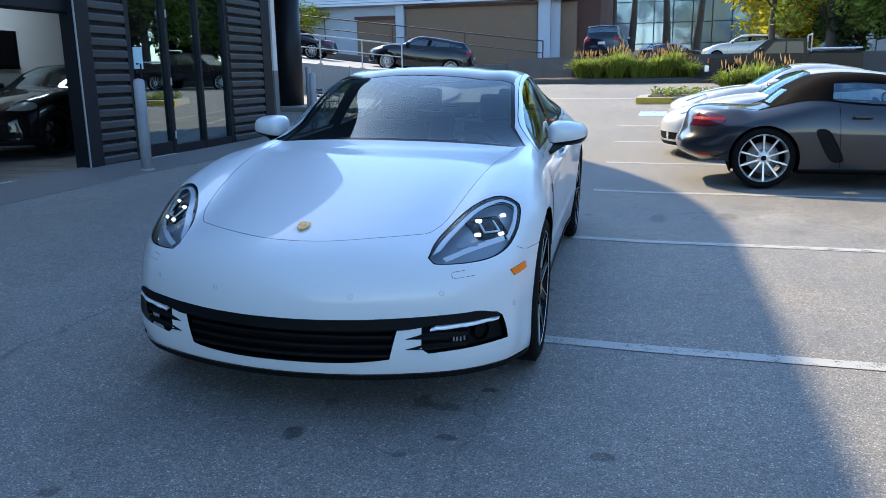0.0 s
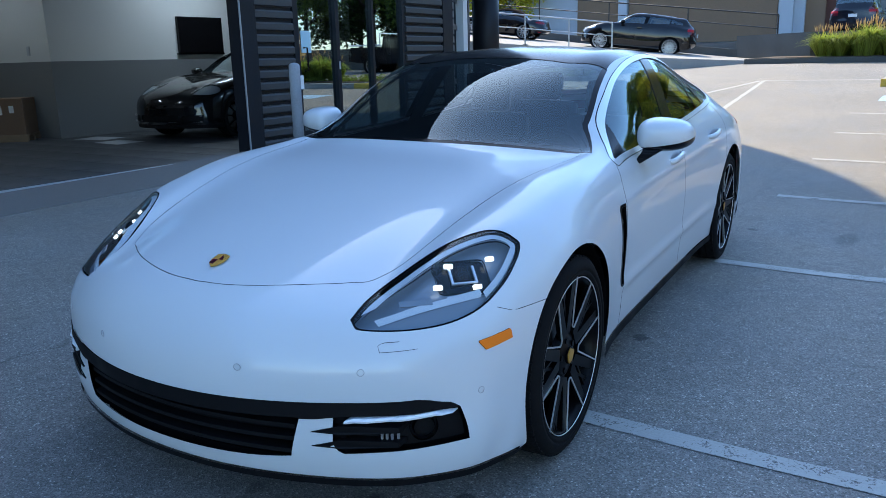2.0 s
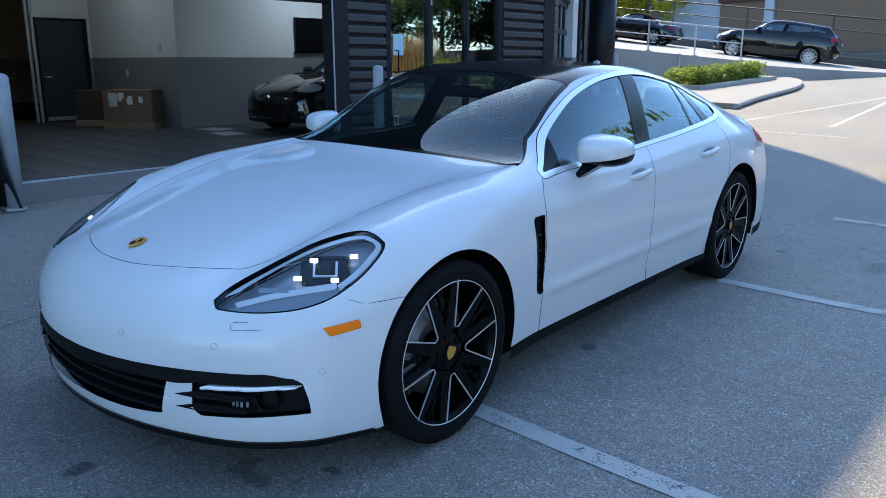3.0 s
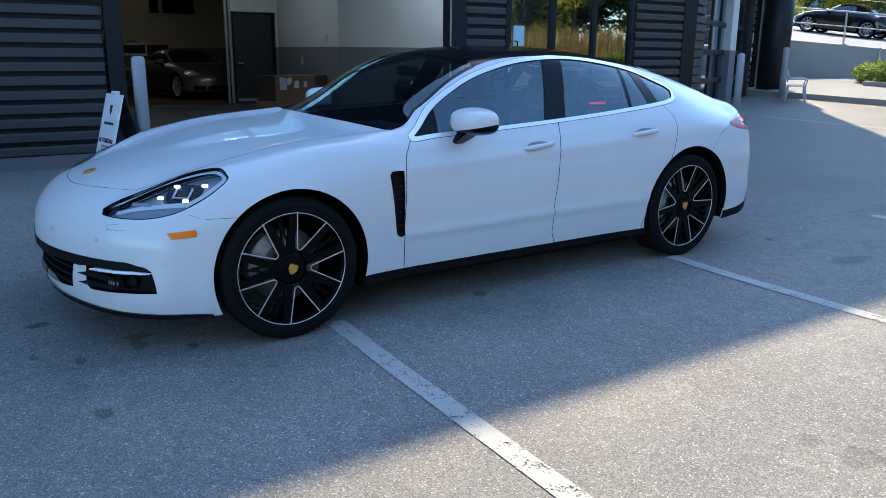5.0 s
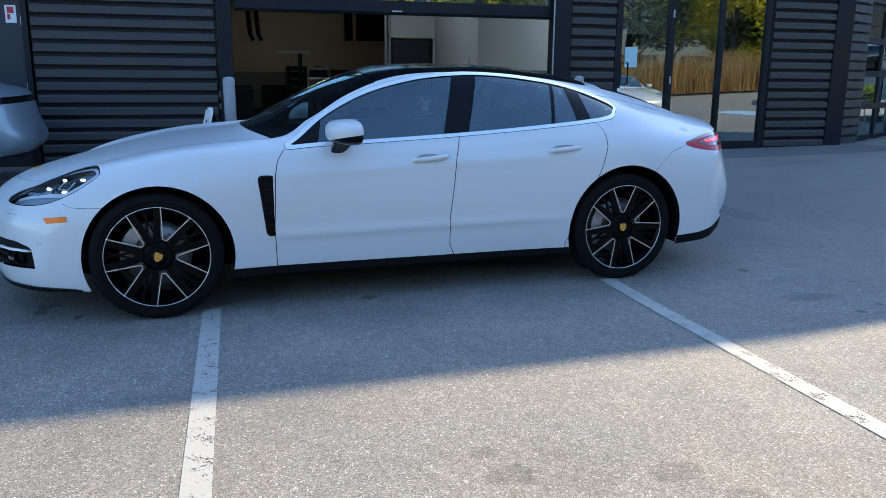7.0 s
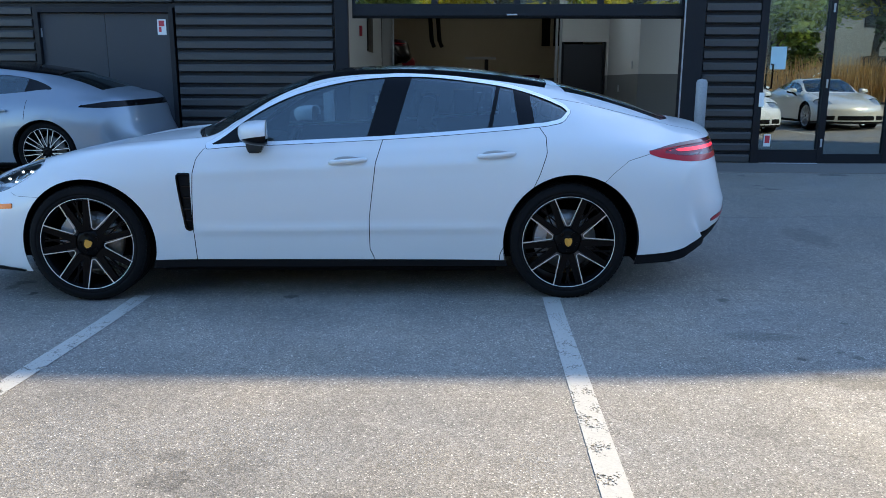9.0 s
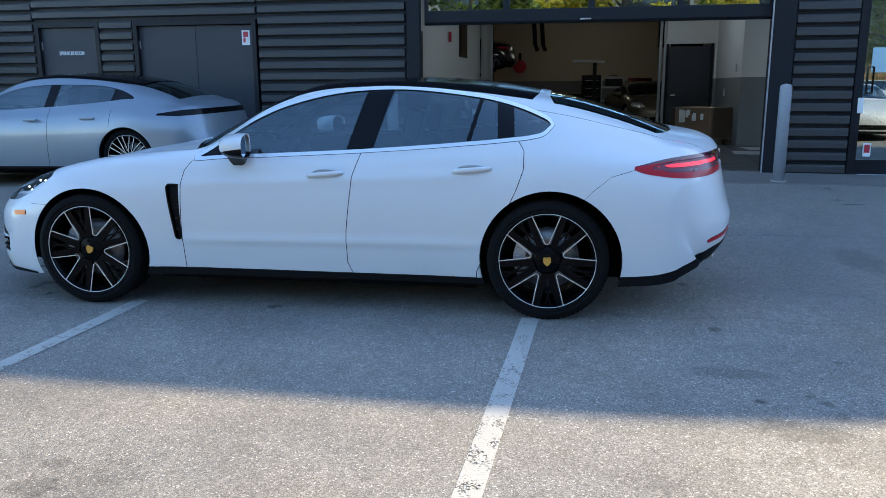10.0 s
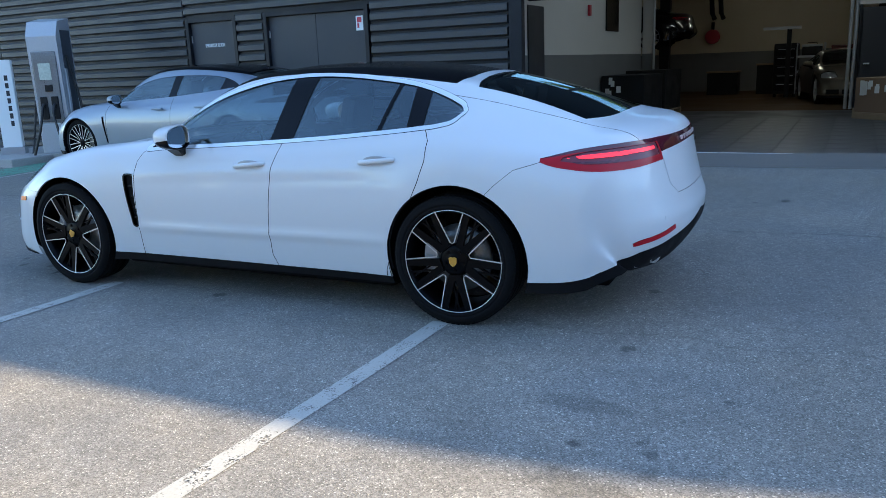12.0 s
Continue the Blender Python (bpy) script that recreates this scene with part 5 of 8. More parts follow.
    for (ax, ay, c, w, dark) in ((1, .02, .60, .008, .80), (.56, .83, -6.75, .009, .90), (1, .02, 3.05, .012, .72), (.96, -.28, -.8, .008, .7)):
        line = mul(mul(mul(split.outputs[0], ax), mul(split.outputs[1], ay), "ADD"), c, "ADD")
        line = mul(mul(line, mul(warp, .35), "ADD"), -.175, "ADD")
        tone = mul(tone, ramp(mul(line, 0, "ABSOLUTE"), w * .5, w * 1.6, dark, 1.0))
    tint = nt.nodes.new("ShaderNodeVectorMath")
    tint.operation = "SCALE"
    two = nt.nodes.new("ShaderNodeMix")
    two.data_type = "RGBA"
    two.inputs[6].default_value, two.inputs[7].default_value = (.191, .180, .163, 1), (.218, .194, .160, 1)
    nt.links.new(ramp(noise_of(.55, 6), .38, .68, 0, 1), two.inputs[0])
    nt.links.new(two.outputs[2], tint.inputs[0])
    nt.links.new(tone, tint.inputs["Scale"])
    nt.links.new(tint.outputs[0], b.inputs["Base Color"])
    u = nt.nodes.new("ShaderNodeBump")
    u.inputs["Strength"].default_value, u.inputs["Distance"].default_value = .45, .005
    nt.links.new(stones.outputs["Distance"], u.inputs["Height"])
    nt.links.new(u.outputs[0], b.inputs["Normal"])
    nt.links.new(ramp(mid, .3, .7, .62, .9), b.inputs["Roughness"])
    return m


def worn_paint(name, base, wear=.5):
    m = material(name, base, .7)
    nt = m.node_tree
    b = nt.nodes["Principled BSDF"]
    at = nt.nodes.new("ShaderNodeTexCoord")
    n1, n2, ad, r = (nt.nodes.new("ShaderNode" + k) for k in ("TexNoise", "TexNoise", "Math", "MapRange"))
    n1.inputs["Scale"].default_value, n2.inputs["Scale"].default_value = 13.0, 110
    n1.inputs["Detail"].default_value, n2.inputs["Detail"].default_value = 6, 4
    for n in (n1, n2):
        nt.links.new(at.outputs["Object"], n.inputs["Vector"])
    ad.operation = "ADD"
    nt.links.new(n1.outputs["Fac"], ad.inputs[0])
    nt.links.new(n2.outputs["Fac"], ad.inputs[1])
    r.inputs["From Min"].default_value, r.inputs["From Max"].default_value = .78 + .2 * wear, .84 + .2 * wear
    nt.links.new(ad.outputs[0], r.inputs["Value"])
    nt.links.new(r.outputs[0], b.inputs["Alpha"])
    c = nt.nodes.new("ShaderNodeMapRange")
    c.inputs["To Min"].default_value, c.inputs["To Max"].default_value = .72, 1.1
    nt.links.new(n2.outputs["Fac"], c.inputs["Value"])
    v = nt.nodes.new("ShaderNodeVectorMath")
    v.operation = "SCALE"
    v.inputs[0].default_value = base
    nt.links.new(c.outputs[0], v.inputs["Scale"])
    nt.links.new(v.outputs[0], b.inputs["Base Color"])
    return m


ASPHALT = asphalt()
LINE_WHITE = worn_paint("worn_white_road_paint", (.43, .415, .377), .125)
LINE_BLUE = worn_paint("worn_blue_road_paint", (.42, .60, .78), .35)
LINE_GREEN = worn_paint("worn_green_road_paint", (.16, .34, .24), .35)
LINE_YELLOW = worn_paint("yellow_kerb_paint", (.66, .46, .06), .05)
CONCRETE = grain(material("concrete", (.36, .35, .33), .85), .8, 45, .78, 1.15, .35)
CONCRETE_DARK = grain(material("dark_weathered_concrete", (.085, .085, .08), .88), 1.2, 40, .6, 1.4, .4)
SIDING = grain(material("dark_brown_grey_metal_siding", (.058, .057, .057), .45, .1, spec=.3), 1.5, 55, .82, 1.15, .06, pieces=.12)
DARKSTEEL = grain(material("dark_painted_steel", (.0095, .0105, .014), .5, 0, spec=.25), 1.8, 70, .85, 1.15, .05)
DOORPAINT = grain(material("charcoal_door_paint", (.036, .039, .047), .5, spec=.35), 1.4, 80, .88, 1.12, .05)
WALL_WHITE = grain(material("white_wall_paint", (.62, .62, .60), .75), .7, 60, .92, 1.05, .05)
WALL_GREY = grain(material("grey_dado_paint", (.17, .175, .18), .7), .8, 60, .9, 1.08, .05)
WALL_CREAM = grain(material("cream_wall_paint", (.52, .46, .34), .75), .7, 60, .9, 1.06, .05)
TILE = grain(material("grey_floor_tile", (.048, .052, .058), .5, spec=.22), 1.2, 50, .85, 1.15, .05, pieces=.2)
FLOOR_TAN = grain(material("tan_workshop_floor", (.075, .048, .026), .75, spec=.05), .8, 40, .8, 1.15, .05)
GALVA = grain(material("galvanised_steel", (.46, .48, .50), .45, .6), 3, 60, .85, 1.15, .1)
BOLLARD = grain(material("grey_bollard_paint", (.30, .31, .33), .55), 3, 50, .8, 1.15, .1)
CARDBOARD = grain(material("brown_cardboard", (.20, .13, .085), .85), 2, 50, .85, 1.12, .1)
CARTON_DARK = grain(material("dark_brown_carton", (.045, .028, .022), .85), 2, 50, .85, 1.12, .1)
CRATE = grain(material("dark_crate_plastic", (.012, .012, .013), .6, spec=.25), 2, 60)
TIMBER = grain(material("pallet_timber", (.26, .19, .12), .8), 4, 70, .75, 1.2, .3)
PAPER = material("white_paper", (.78, .79, .78), .8)
PAPER_BLUE = material("pale_blue_notice", (.45, .62, .68), .6)
INK = material("dark_print", (.03, .03, .035), .7)
SIGN_RED = material("red_sticker", (.45, .03, .05), .5)
SCREEN = material("switched_off_screen", (.006, .006, .007), .12, spec=.3)
BROWN_PANEL = grain(material("brown_wall_panel", (.225, .145, .085), .8), .5, 30, .85, 1.12, .1)
BROWN_DARK = grain(material("red_brown_brick_wall", (.10, .045, .032), .85), .6, 30, .75, 1.2, .2)
CLAD_WHITE = grain(material("white_clapboard", (.70, .72, .75), .7), .6, 40, .92, 1.06, .05)
GREY_TRIM = grain(material("pale_grey_render", (.48, .50, .53), .8), .7, 40, .9, 1.08, .1)
OFFICE_GLASS = material("blue_grey_office_glass", (.30, .36, .40), .08, .6)
BARK = grain(material("bark", (.085, .070, .055), .9), 3, 25, .6, 1.4, .8, .03)
EARTH = grain(material("planting_soil", (.075, .055, .04), .95), 2, 30, .7, 1.3, .6, .03)
ENAMEL = grain(material("pale_grey_enamel", (.45, .47, .50), .35, .2), 1, 40, .93, 1.05, .03)
RAILBROWN = grain(material("brown_black_rail_paint", (.030, .022, .018), .5), 3, 50)
CABLE = material("black_cable", (.012, .012, .013), .5)
# glowing face of the added fill lamps
FILL_GLOW = material("fill_light_glow", (.9, .9, .85), .4, emit=(1.0, .92, .75), glow=9.0)


def leaf_material(name, base, spread=.5):
    m = material(name, base, .55)
    nt = m.node_tree
    b = nt.nodes["Principled BSDF"]
    b.inputs["Subsurface Weight"].default_value = 0
    g, r, v = (nt.nodes.new("ShaderNode" + k) for k in ("NewGeometry", "MapRange", "VectorMath"))
    r.inputs["To Min"].default_value, r.inputs["To Max"].default_value = 1 - spread, 1 + spread
    nt.links.new(g.outputs["Random Per Island"], r.inputs["Value"])
    v.operation = "SCALE"
    v.inputs[0].default_value = base
    nt.links.new(r.outputs[0], v.inputs["Scale"])
    nt.links.new(v.outputs[0], b.inputs["Base Color"])
    tr, mx = nt.nodes.new("ShaderNodeBsdfTranslucent"), nt.nodes.new("ShaderNodeMixShader")
    nt.links.new(v.outputs[0], tr.inputs[0])
    mx.inputs[0].default_value = .62
    nt.links.new(b.outputs[0], mx.inputs[1])
    nt.links.new(tr.outputs[0], mx.inputs[2])
    nt.links.new(mx.outputs[0], nt.nodes["Material Output"].inputs[0])
    return m


LEAF_GREEN = leaf_material("green_leaves", (.21, .27, .045))
LEAF_DARK = leaf_material("dark_green_leaves", (.075, .115, .032))
LEAF_YELLOW = leaf_material("yellow_green_leaves", (.52, .47, .035), .4)
BLADE = leaf_material("green_grass_blades", (.30, .36, .055), .45)
PLUME = leaf_material("dry_grass_plumes", (.46, .31, .13), .35)
HEDGE = leaf_material("hedge_leaves", (.19, .25, .04), .45)


def structure(ob, label, category):
    return tagged(ob, label, category, kind="structure")


# ---- ground ----
def ground_sheet():
    xs = list(np.linspace(-400, -14, 8)) + list(np.linspace(-12, 12, 73)) + list(np.linspace(14, 400, 8))
    ys = list(np.linspace(-300, -8, 8)) + list(np.linspace(-6, 36, 127)) + list(np.linspace(40, 500, 10))
    pts = [(x, y, float(ground_z(x, y)) - (.5 if x < -7.75 - .5 * max(0, y - 14.6) and -60 < y < 21 else 0)) for x in xs for y in ys]
    n = len(ys)
    faces = [(i * n + j, (i + 1) * n + j, (i + 1) * n + j + 1, i * n + j + 1) for i in range(len(xs) - 1) for j in range(n - 1)]
    me = bpy.data.meshes.new("ground")
    me.from_pydata(pts, [], faces)
    me.shade_smooth()
    return structure(mesh_part("ground", me, ASPHALT), "worn grey asphalt car park with oil spots and cracks", "asphalt")


ground_sheet()


def laid(name, x0, y0, x1, y1, width, mat, lift=.004, n=24):
    """A painted strip laid on the ground from one point to another."""
    a, b = Vector((x0, y0)), Vector((x1, y1))
    d = (b - a).normalized()
    s = Vector((-d.y, d.x)) * width / 2
    pts, faces = [], []
    for k in range(n + 1):
        p = a.lerp(b, k / n)
        for q in (p - s, p + s):
            pts.append((q.x, q.y, float(ground_z(q.x, q.y)) + lift))
    faces = [(2 * k, 2 * k + 2, 2 * k + 3, 2 * k + 1) for k in range(n)]
    me = bpy.data.meshes.new(name)
    me.from_pydata(pts, [], faces)
    if me.polygons[0].normal.z < 0:
        me.flip_normals()
    return mesh_part(name, me, mat)


for yy in (3.96, 6.545, 9.14, 11.74, 14.34, 16.94):
    structure(laid("parking_line", -.60, yy + .01, 5.2, yy - (.08 if yy == 6.545 else .11), .105, LINE_WHITE), "worn white parking line on the asphalt", "road marking")
structure(laid("accessible_bay_marking", -.25, 19.55, 2.3, 19.45, 1.1, LINE_BLUE), "faded blue bay marking on the asphalt", "road marking")
structure(laid("lane_line", -3.30, 24.15, 3.0, 23.9, .14, LINE_WHITE), "white lane line", "road marking")
structure(laid("lane_line", -3.32, 24.0, -4.62, 17.1, .10, LINE_WHITE), "white lane line", "road marking")
structure(laid("lane_line", -3.22, 23.9, -2.85, 17.0, .10, LINE_WHITE), "white lane line", "road marking")
structure(laid("lane_line", -9.0, 16.3, -2.2, 15.6, .07, LINE_WHITE), "thin white line on the asphalt", "road marking")
structure(laid("bay_marking", -5.6, -3.3, -2.0, -3.3, .9, LINE_GREEN), "faded green charging bay marking", "road marking")
structure(laid("parking_line", -5.6, -2.75, -1.4, -2.75, .08, LINE_WHITE), "thin white line beside the charging bay", "road marking")


def apron():
    ys = np.linspace(-9, 15.2, 60)
    bm = bmesh.new()
    rows = []
    for y in ys:
        rows.append([bm.verts.new((x, y, float(ground_z(x, y)) + z)) for x, z in ((-7.62, .018), (-6.45, .014), (-6.43, -.05))])
    for p, q in zip(rows, rows[1:]):
        for k in range(2):
            bm.faces.new((p[k], q[k], q[k + 1], p[k + 1])[::-1])
    bmesh.ops.recalc_face_normals(bm, faces=bm.faces)
    return structure(part("pavement", bm, grain(material("apron_concrete", (.150, .138, .125), .85), .9, 50, .8, 1.15, .4)), "flush concrete apron along the building", "pavement")


apron()

# ---- the dealership building: facade at x = -7.5 ----
FX = -7.5
ROOF_Z = 10.55


def arc(y):
    """The facade swings back past y = 14.8."""
    d = max(0.0, y - 14.8)
    return FX - (9.4 - math.sqrt(max(.01, 9.4 ** 2 - d * d)))


# above the view; height and curved front are set to cast the lot's shade
front = [(FX, -40)] + [(arc(y), y) for y in np.linspace(14.8, 21.9, 16)]
bm = prism([(x, y, 4.2) for x, y in front + [(-40, 21.9), (-40, -40)]], (0, 0, ROOF_Z - 4.2))
structure(part("upper_storey", bm, DARKSTEEL), "dark upper storey of the building", "building")

PIECES = []          # siding planks, made at the end


# The backing's dark colour stands in for shade in the grooves between planks.
def wall_piece(name, x0, x1, y0, y1, z0, z1, mat=DARKSTEEL, label="metal wall behind the siding, coloured dark for groove shade"):
    return structure(part(name, box(x0, x1, y0, y1, z0, z1), mat), label, "wall")


W1 = wall_piece("wall_front_1", -7.8, FX - .03, -40, -2.05, -.3, 4.2)
W2 = wall_piece("wall_front_2", -7.8, FX - .03, -2.05, 1.78, 2.40, 4.2)
W3 = wall_piece("wall_front_3", -7.8, FX - .03, -.90, -.30, -.3, 2.40)
W4 = wall_piece("wall_front_4", -7.8, FX - .03, 1.78, 4.10, -.3, 4.2)
W5 = wall_piece("wall_front_5", -7.8, FX - .03, 9.42, 10.22, -.3, 4.2)
W6 = wall_piece("wall_front_6", -7.8, FX - .03, 13.12, 14.42, -.3, 4.2)
wall_piece("wall_front_7", -7.8, FX - .03, 10.22, 13.12, 2.95, 4.2)
wall_piece("wall_front_8", -7.8, FX - .03, 4.10, 9.42, 3.25, 4.2)
for wall, y0, y1, z0, z1 in ((W1, -12.5, -7.3, .12, 3.4), (W1, -7.28, -2.08, .12, 3.4), (W2, -2.06, 1.76, 2.46, 3.4), (W3, -.88, -.32, .14, 2.44), (W4, 1.80, 4.08, .16, 3.4), (W5, 9.44, 10.20, .2, 3.4), (W6, 13.16, 14.40, .22, 3.4)):
    PIECES.append((wall, y0, y1, z0, z1))


def post(name, x0, x1, y0, y1, label, z1=4.2):
    return structure(part(name, box(x0, x1, y0, y1, -.2, z1, .008), DARKSTEEL), label, "post")


post("door_post_1", FX - .07, FX + .05, 4.12, 4.31, "dark steel post beside the garage bay")
post("door_post_2", FX - .2, FX + .05, 9.14, 9.42, "dark steel post beside the garage bay")
post("facade_post_1", FX - .1, FX + .03, 14.42, 14.78, "flat dark steel facade post")


def hinge(door, x, y, z):
    part("hinge", box(x, x + .018, y - .012, y + .012, z - .06, z + .06, .003), GALVA, door)


def service_door(name, y0, y1, leaves, label):
    """A flush steel door in its frame, set into the siding."""
    d = thing(name, pose(0, 0, 0), label, "door", kind="structure")
    fr = bmesh.new()
    add_box(fr, FX - .12, FX + .02, y0, y0 + .07, .05, 2.40, .004)
    add_box(fr, FX - .12, FX + .02, y1 - .07, y1, .05, 2.40, .004)
    add_box(fr, FX - .12, FX + .02, y0 + .07, y1 - .07, 2.33, 2.40, .004)
    part("door_frame", fr, DARKSTEEL, d)
    w = (y1 - y0 - .14) / leaves
    for k in range(leaves):
        leaf = part("door_leaf", box(FX - .10, FX - .045, y0 + .073 + k * w, y0 + .067 + (k + 1) * w, .13, 2.325, .004), DOORPAINT, d)
        yh = y0 + .075 if k == 0 else y1 - .075
        for zz in (.45, 1.2, 2.05):
            hinge(leaf, FX - .05, yh, zz)
    return d


DOOR1 = service_door("door_1", -2.05, -.90, 1, "charcoal steel service door lettered in white")
DOOR2 = service_door("door_2", -.30, 1.76, 2, "charcoal double steel door with a red sticker")


def lettering(words, size, m, mat, name, parent=None, depth=.002):
    cu = bpy.data.curves.new(name, "FONT")
    cu.body, cu.size, cu.align_x, cu.align_y, cu.extrude = words, size, "CENTER", "CENTER", depth
    cu.offset = size * .02
    tmp = bpy.data.objects.new(name, cu)
    scene.collection.objects.link(tmp)
    bpy.context.view_layer.update()
    me = bpy.data.meshes.new_from_object(tmp.evaluated_get(bpy.context.evaluated_depsgraph_get()))
    bpy.data.objects.remove(tmp)
    ob = mesh_part(name, me, mat, parent)
    ob.matrix_basis = m
    return ob


lettering("SPRINKLER ROOM", .084, pose(FX - .040, -1.45, 1.93, 90, 0, 90) @ Matrix.Diagonal((.66, 1, 1, 1)), PAPER, "lettering", DOOR1)
st = part("notice", box(FX - .045, FX - .040, 1.50, 1.63, 2.02, 2.24), PAPER, DOOR2, "white and red notice")
part("notice_mark", box(FX - .040, FX - .038, 1.525, 1.605, 2.14, 2.22), SIGN_RED, st)
part("notice_mark", box(FX - .040, FX - .038, 1.525, 1.56, 2.06, 2.13), SIGN_RED, st)

# raised sectional door over the bay
SD = thing("door_3", pose(0, 0, 0), "raised sectional garage door with glazed panels", "garage door", kind="structure")
part("bottom_rail", box(-7.66, -7.56, 4.36, 9.14, 2.29, 2.46, .008), DARKSTEEL, SD)
part("top_rail", box(-7.66, -7.56, 4.36, 9.14, 3.0, 3.25, .008), DARKSTEEL, SD)
for k in range(5):
    yy = 4.36 + 4.78 * k / 4
    part("stile", box(-7.655, -7.565, max(4.36, yy - .045), min(9.14, yy + .045), 2.46, 3.0, .004), DARKSTEEL, SD)
for k in range(4):
    y0 = 4.36 + 4.78 * k / 4 + .045
    part("pane", box(-7.62, -7.61, y0, y0 + 4.78 / 4 - .09, 2.46, 3.0), GLASS_SHOP, SD)
part("bottom_seal", box(-7.65, -7.57, 4.36, 9.14, 2.262, 2.289), RUBBER, SD)
part("lift_handle", box(-7.56, -7.545, 6.6, 6.75, 2.30, 2.32), GALVA, SD)
structure(part("threshold", box(-7.575, -7.535, 4.36, 9.14, .15, .200, .004), GALVA), "pale metal threshold strip of the bay", "threshold")

# glazed entrance doors
GD = thing("door_4", pose(0, 0, 0), "dark framed glass entrance doors with notices", "glass door", kind="structure")
for y0, y1 in ((10.22, 10.33), (11.19, 11.28), (12.15, 12.21), (13.05, 13.12)):
    part("door_frame", box(FX - .09, FX + .01, y0, y1, .10, 2.95, .006), DARKSTEEL, GD)
for y0, y1 in ((10.33, 11.19), (11.28, 12.15), (12.21, 13.05)):
    part("bottom_rail", box(FX - .10, FX, y0, y1, .17, .40 if y0 < 11.2 else .34, .005), DARKSTEEL, GD)
    part("top_rail", box(FX - .10, FX, y0, y1, 2.78, 2.95, .005), DARKSTEEL, GD)
    part("pane", box(FX - .06, FX - .05, y0, y1, .34, 2.78), GLASS_SHOP, GD)
pull = bmesh.new()
add_tube(pull, [(FX, 10.42, 1.28), (FX + .07, 10.42, 1.28), (FX + .07, 10.42, 1.62), (FX, 10.42, 1.62)], .013, 8)
part("pull_handle", pull, GLOSSBLACK, GD)
part("notice", box(FX - .045, FX - .040, 10.42, 10.64, 1.55, 1.87), PAPER_BLUE, GD, "pale blue notice on the glass")
part("lock_plate", box(FX + .02, FX + .026, 10.28, 10.35, 1.02, 1.22), PAPER, GD)
stk = part("sticker", box(FX - .045, FX - .040, 10.42, 10.52, .44, .62), PAPER, GD)
part("sticker_mark", box(FX - .040, FX - .038, 10.435, 10.505, .49, .60), SIGN_RED, stk)
for zz in (.5, 1.35, 2.4):
    hinge(GD, FX + .02, 11.23, zz)
structure(part("threshold_entrance", box(FX - .02, FX + .05, 10.36, 11.2, .17, .205, .003), GALVA), "pale door sill of the entrance", "threshold")


# second garage bay, in the part of the facade that swings back
def swung(along_m):
    """A place on the swung-back facade, its x along the wall and its y inwards."""
    return pose(-7.55 - .452 * along_m, 14.85 + .892 * along_m, 0, 0, 0, 116.9)


G2 = thing("door_5", swung(.85), "dark sectional garage door with a grid of panes", "garage door", kind="structure")
LW, NC = 4.45, 5
for k in range(5):
    zz = .24 + .60 * k
    part("rail", box(.05, LW, .06, .14, zz, zz + .11, .006), DARKSTEEL, G2)
    if k < 4:
        for j in range(NC + 1):
            xx = .05 + (LW - .13) * j / NC
            part("stile", box(xx, xx + .08, .065, .135, zz + .11, zz + .60, .004), DARKSTEEL, G2)
            if j < NC:
                part("pane", box(xx + .08, xx + (LW - .13) / NC, .095, .103, zz + .11, zz + .60), GLASS_SHOP, G2)
part("lintel", box(-.05, LW + .1, .0, .3, 2.75, 4.2, .01), DARKSTEEL, G2)
inner = part("wall_behind_door", box(-.4, 6.4, 1.9, 2.1, -.2, 4.2), DARKSTEEL, None)
inner.matrix_world = swung(.85)
structure(inner, "dark steel wall behind the second garage door", "wall")
EP = thing("facade_post_2", swung(5.35), "dark steel end post with notices", "post", kind="structure")
part("post_body", box(0, .62, -.03, .35, -.2, 4.2, .01), DARKSTEEL, EP)
ribs = thing("corrugated_strip", swung(6.0), "narrow strip of dark corrugated metal", "cladding", kind="structure")
for k in range(20):
    part("plank", box(0, .42, .0, .05, .25 + .165 * k, .37 + .165 * k, .01), SIDING, ribs)
part("backing", box(0, .42, .05, .25, -.1, 4.2), DARKSTEEL, ribs)
sg = thing("wall_notice", swung(6.0), "white notice on the corrugated strip", "sign")
part("notice_plate", box(.10, .26, -.03, -.02, 1.30, 1.62, .003), LAMPPALE, sg)
part("notice_picture", box(.13, .23, -.033, -.03, 1.38, 1.54), INK, sg)
sg2 = thing("wall_notice", swung(6.0), "small pale notice above another", "sign")
part("notice_plate", box(.10, .26, -.03, -.02, 1.75, 2.0, .003), LAMPGREY, sg2)
gz = thing("side_glazing", swung(6.45), "narrow glazing beside the column", "window", kind="structure")
part("pane", box(0, .7, .1, .11, .2, 3.2), GLASS_SHOP, gz)
part("window_frame", box(.66, .74, .05, .15, .1, 3.3, .005), DARKSTEEL, gz)
back_arc = prism([(-10.75, 21.2, -.3), (-11.6, 22.8, -.3), (-11.9, 22.7, -.3), (-11.05, 21.1, -.3)], (0, 0, 4.5))
structure(part("wall_corner", back_arc, DARKSTEEL), "dark curved corner wall", "wall")
col = lathe(((-.2, .0), (-.2, .37), (4.2, .37), (4.2, 0)), 32)
bmesh.ops.transform(col, matrix=pose(-10.05, 20.94, 0, 0, -90, 0), verts=col.verts)
structure(part("column", col, DARKSTEEL, None, "", True), "round black steel column at the building's corner", "column")

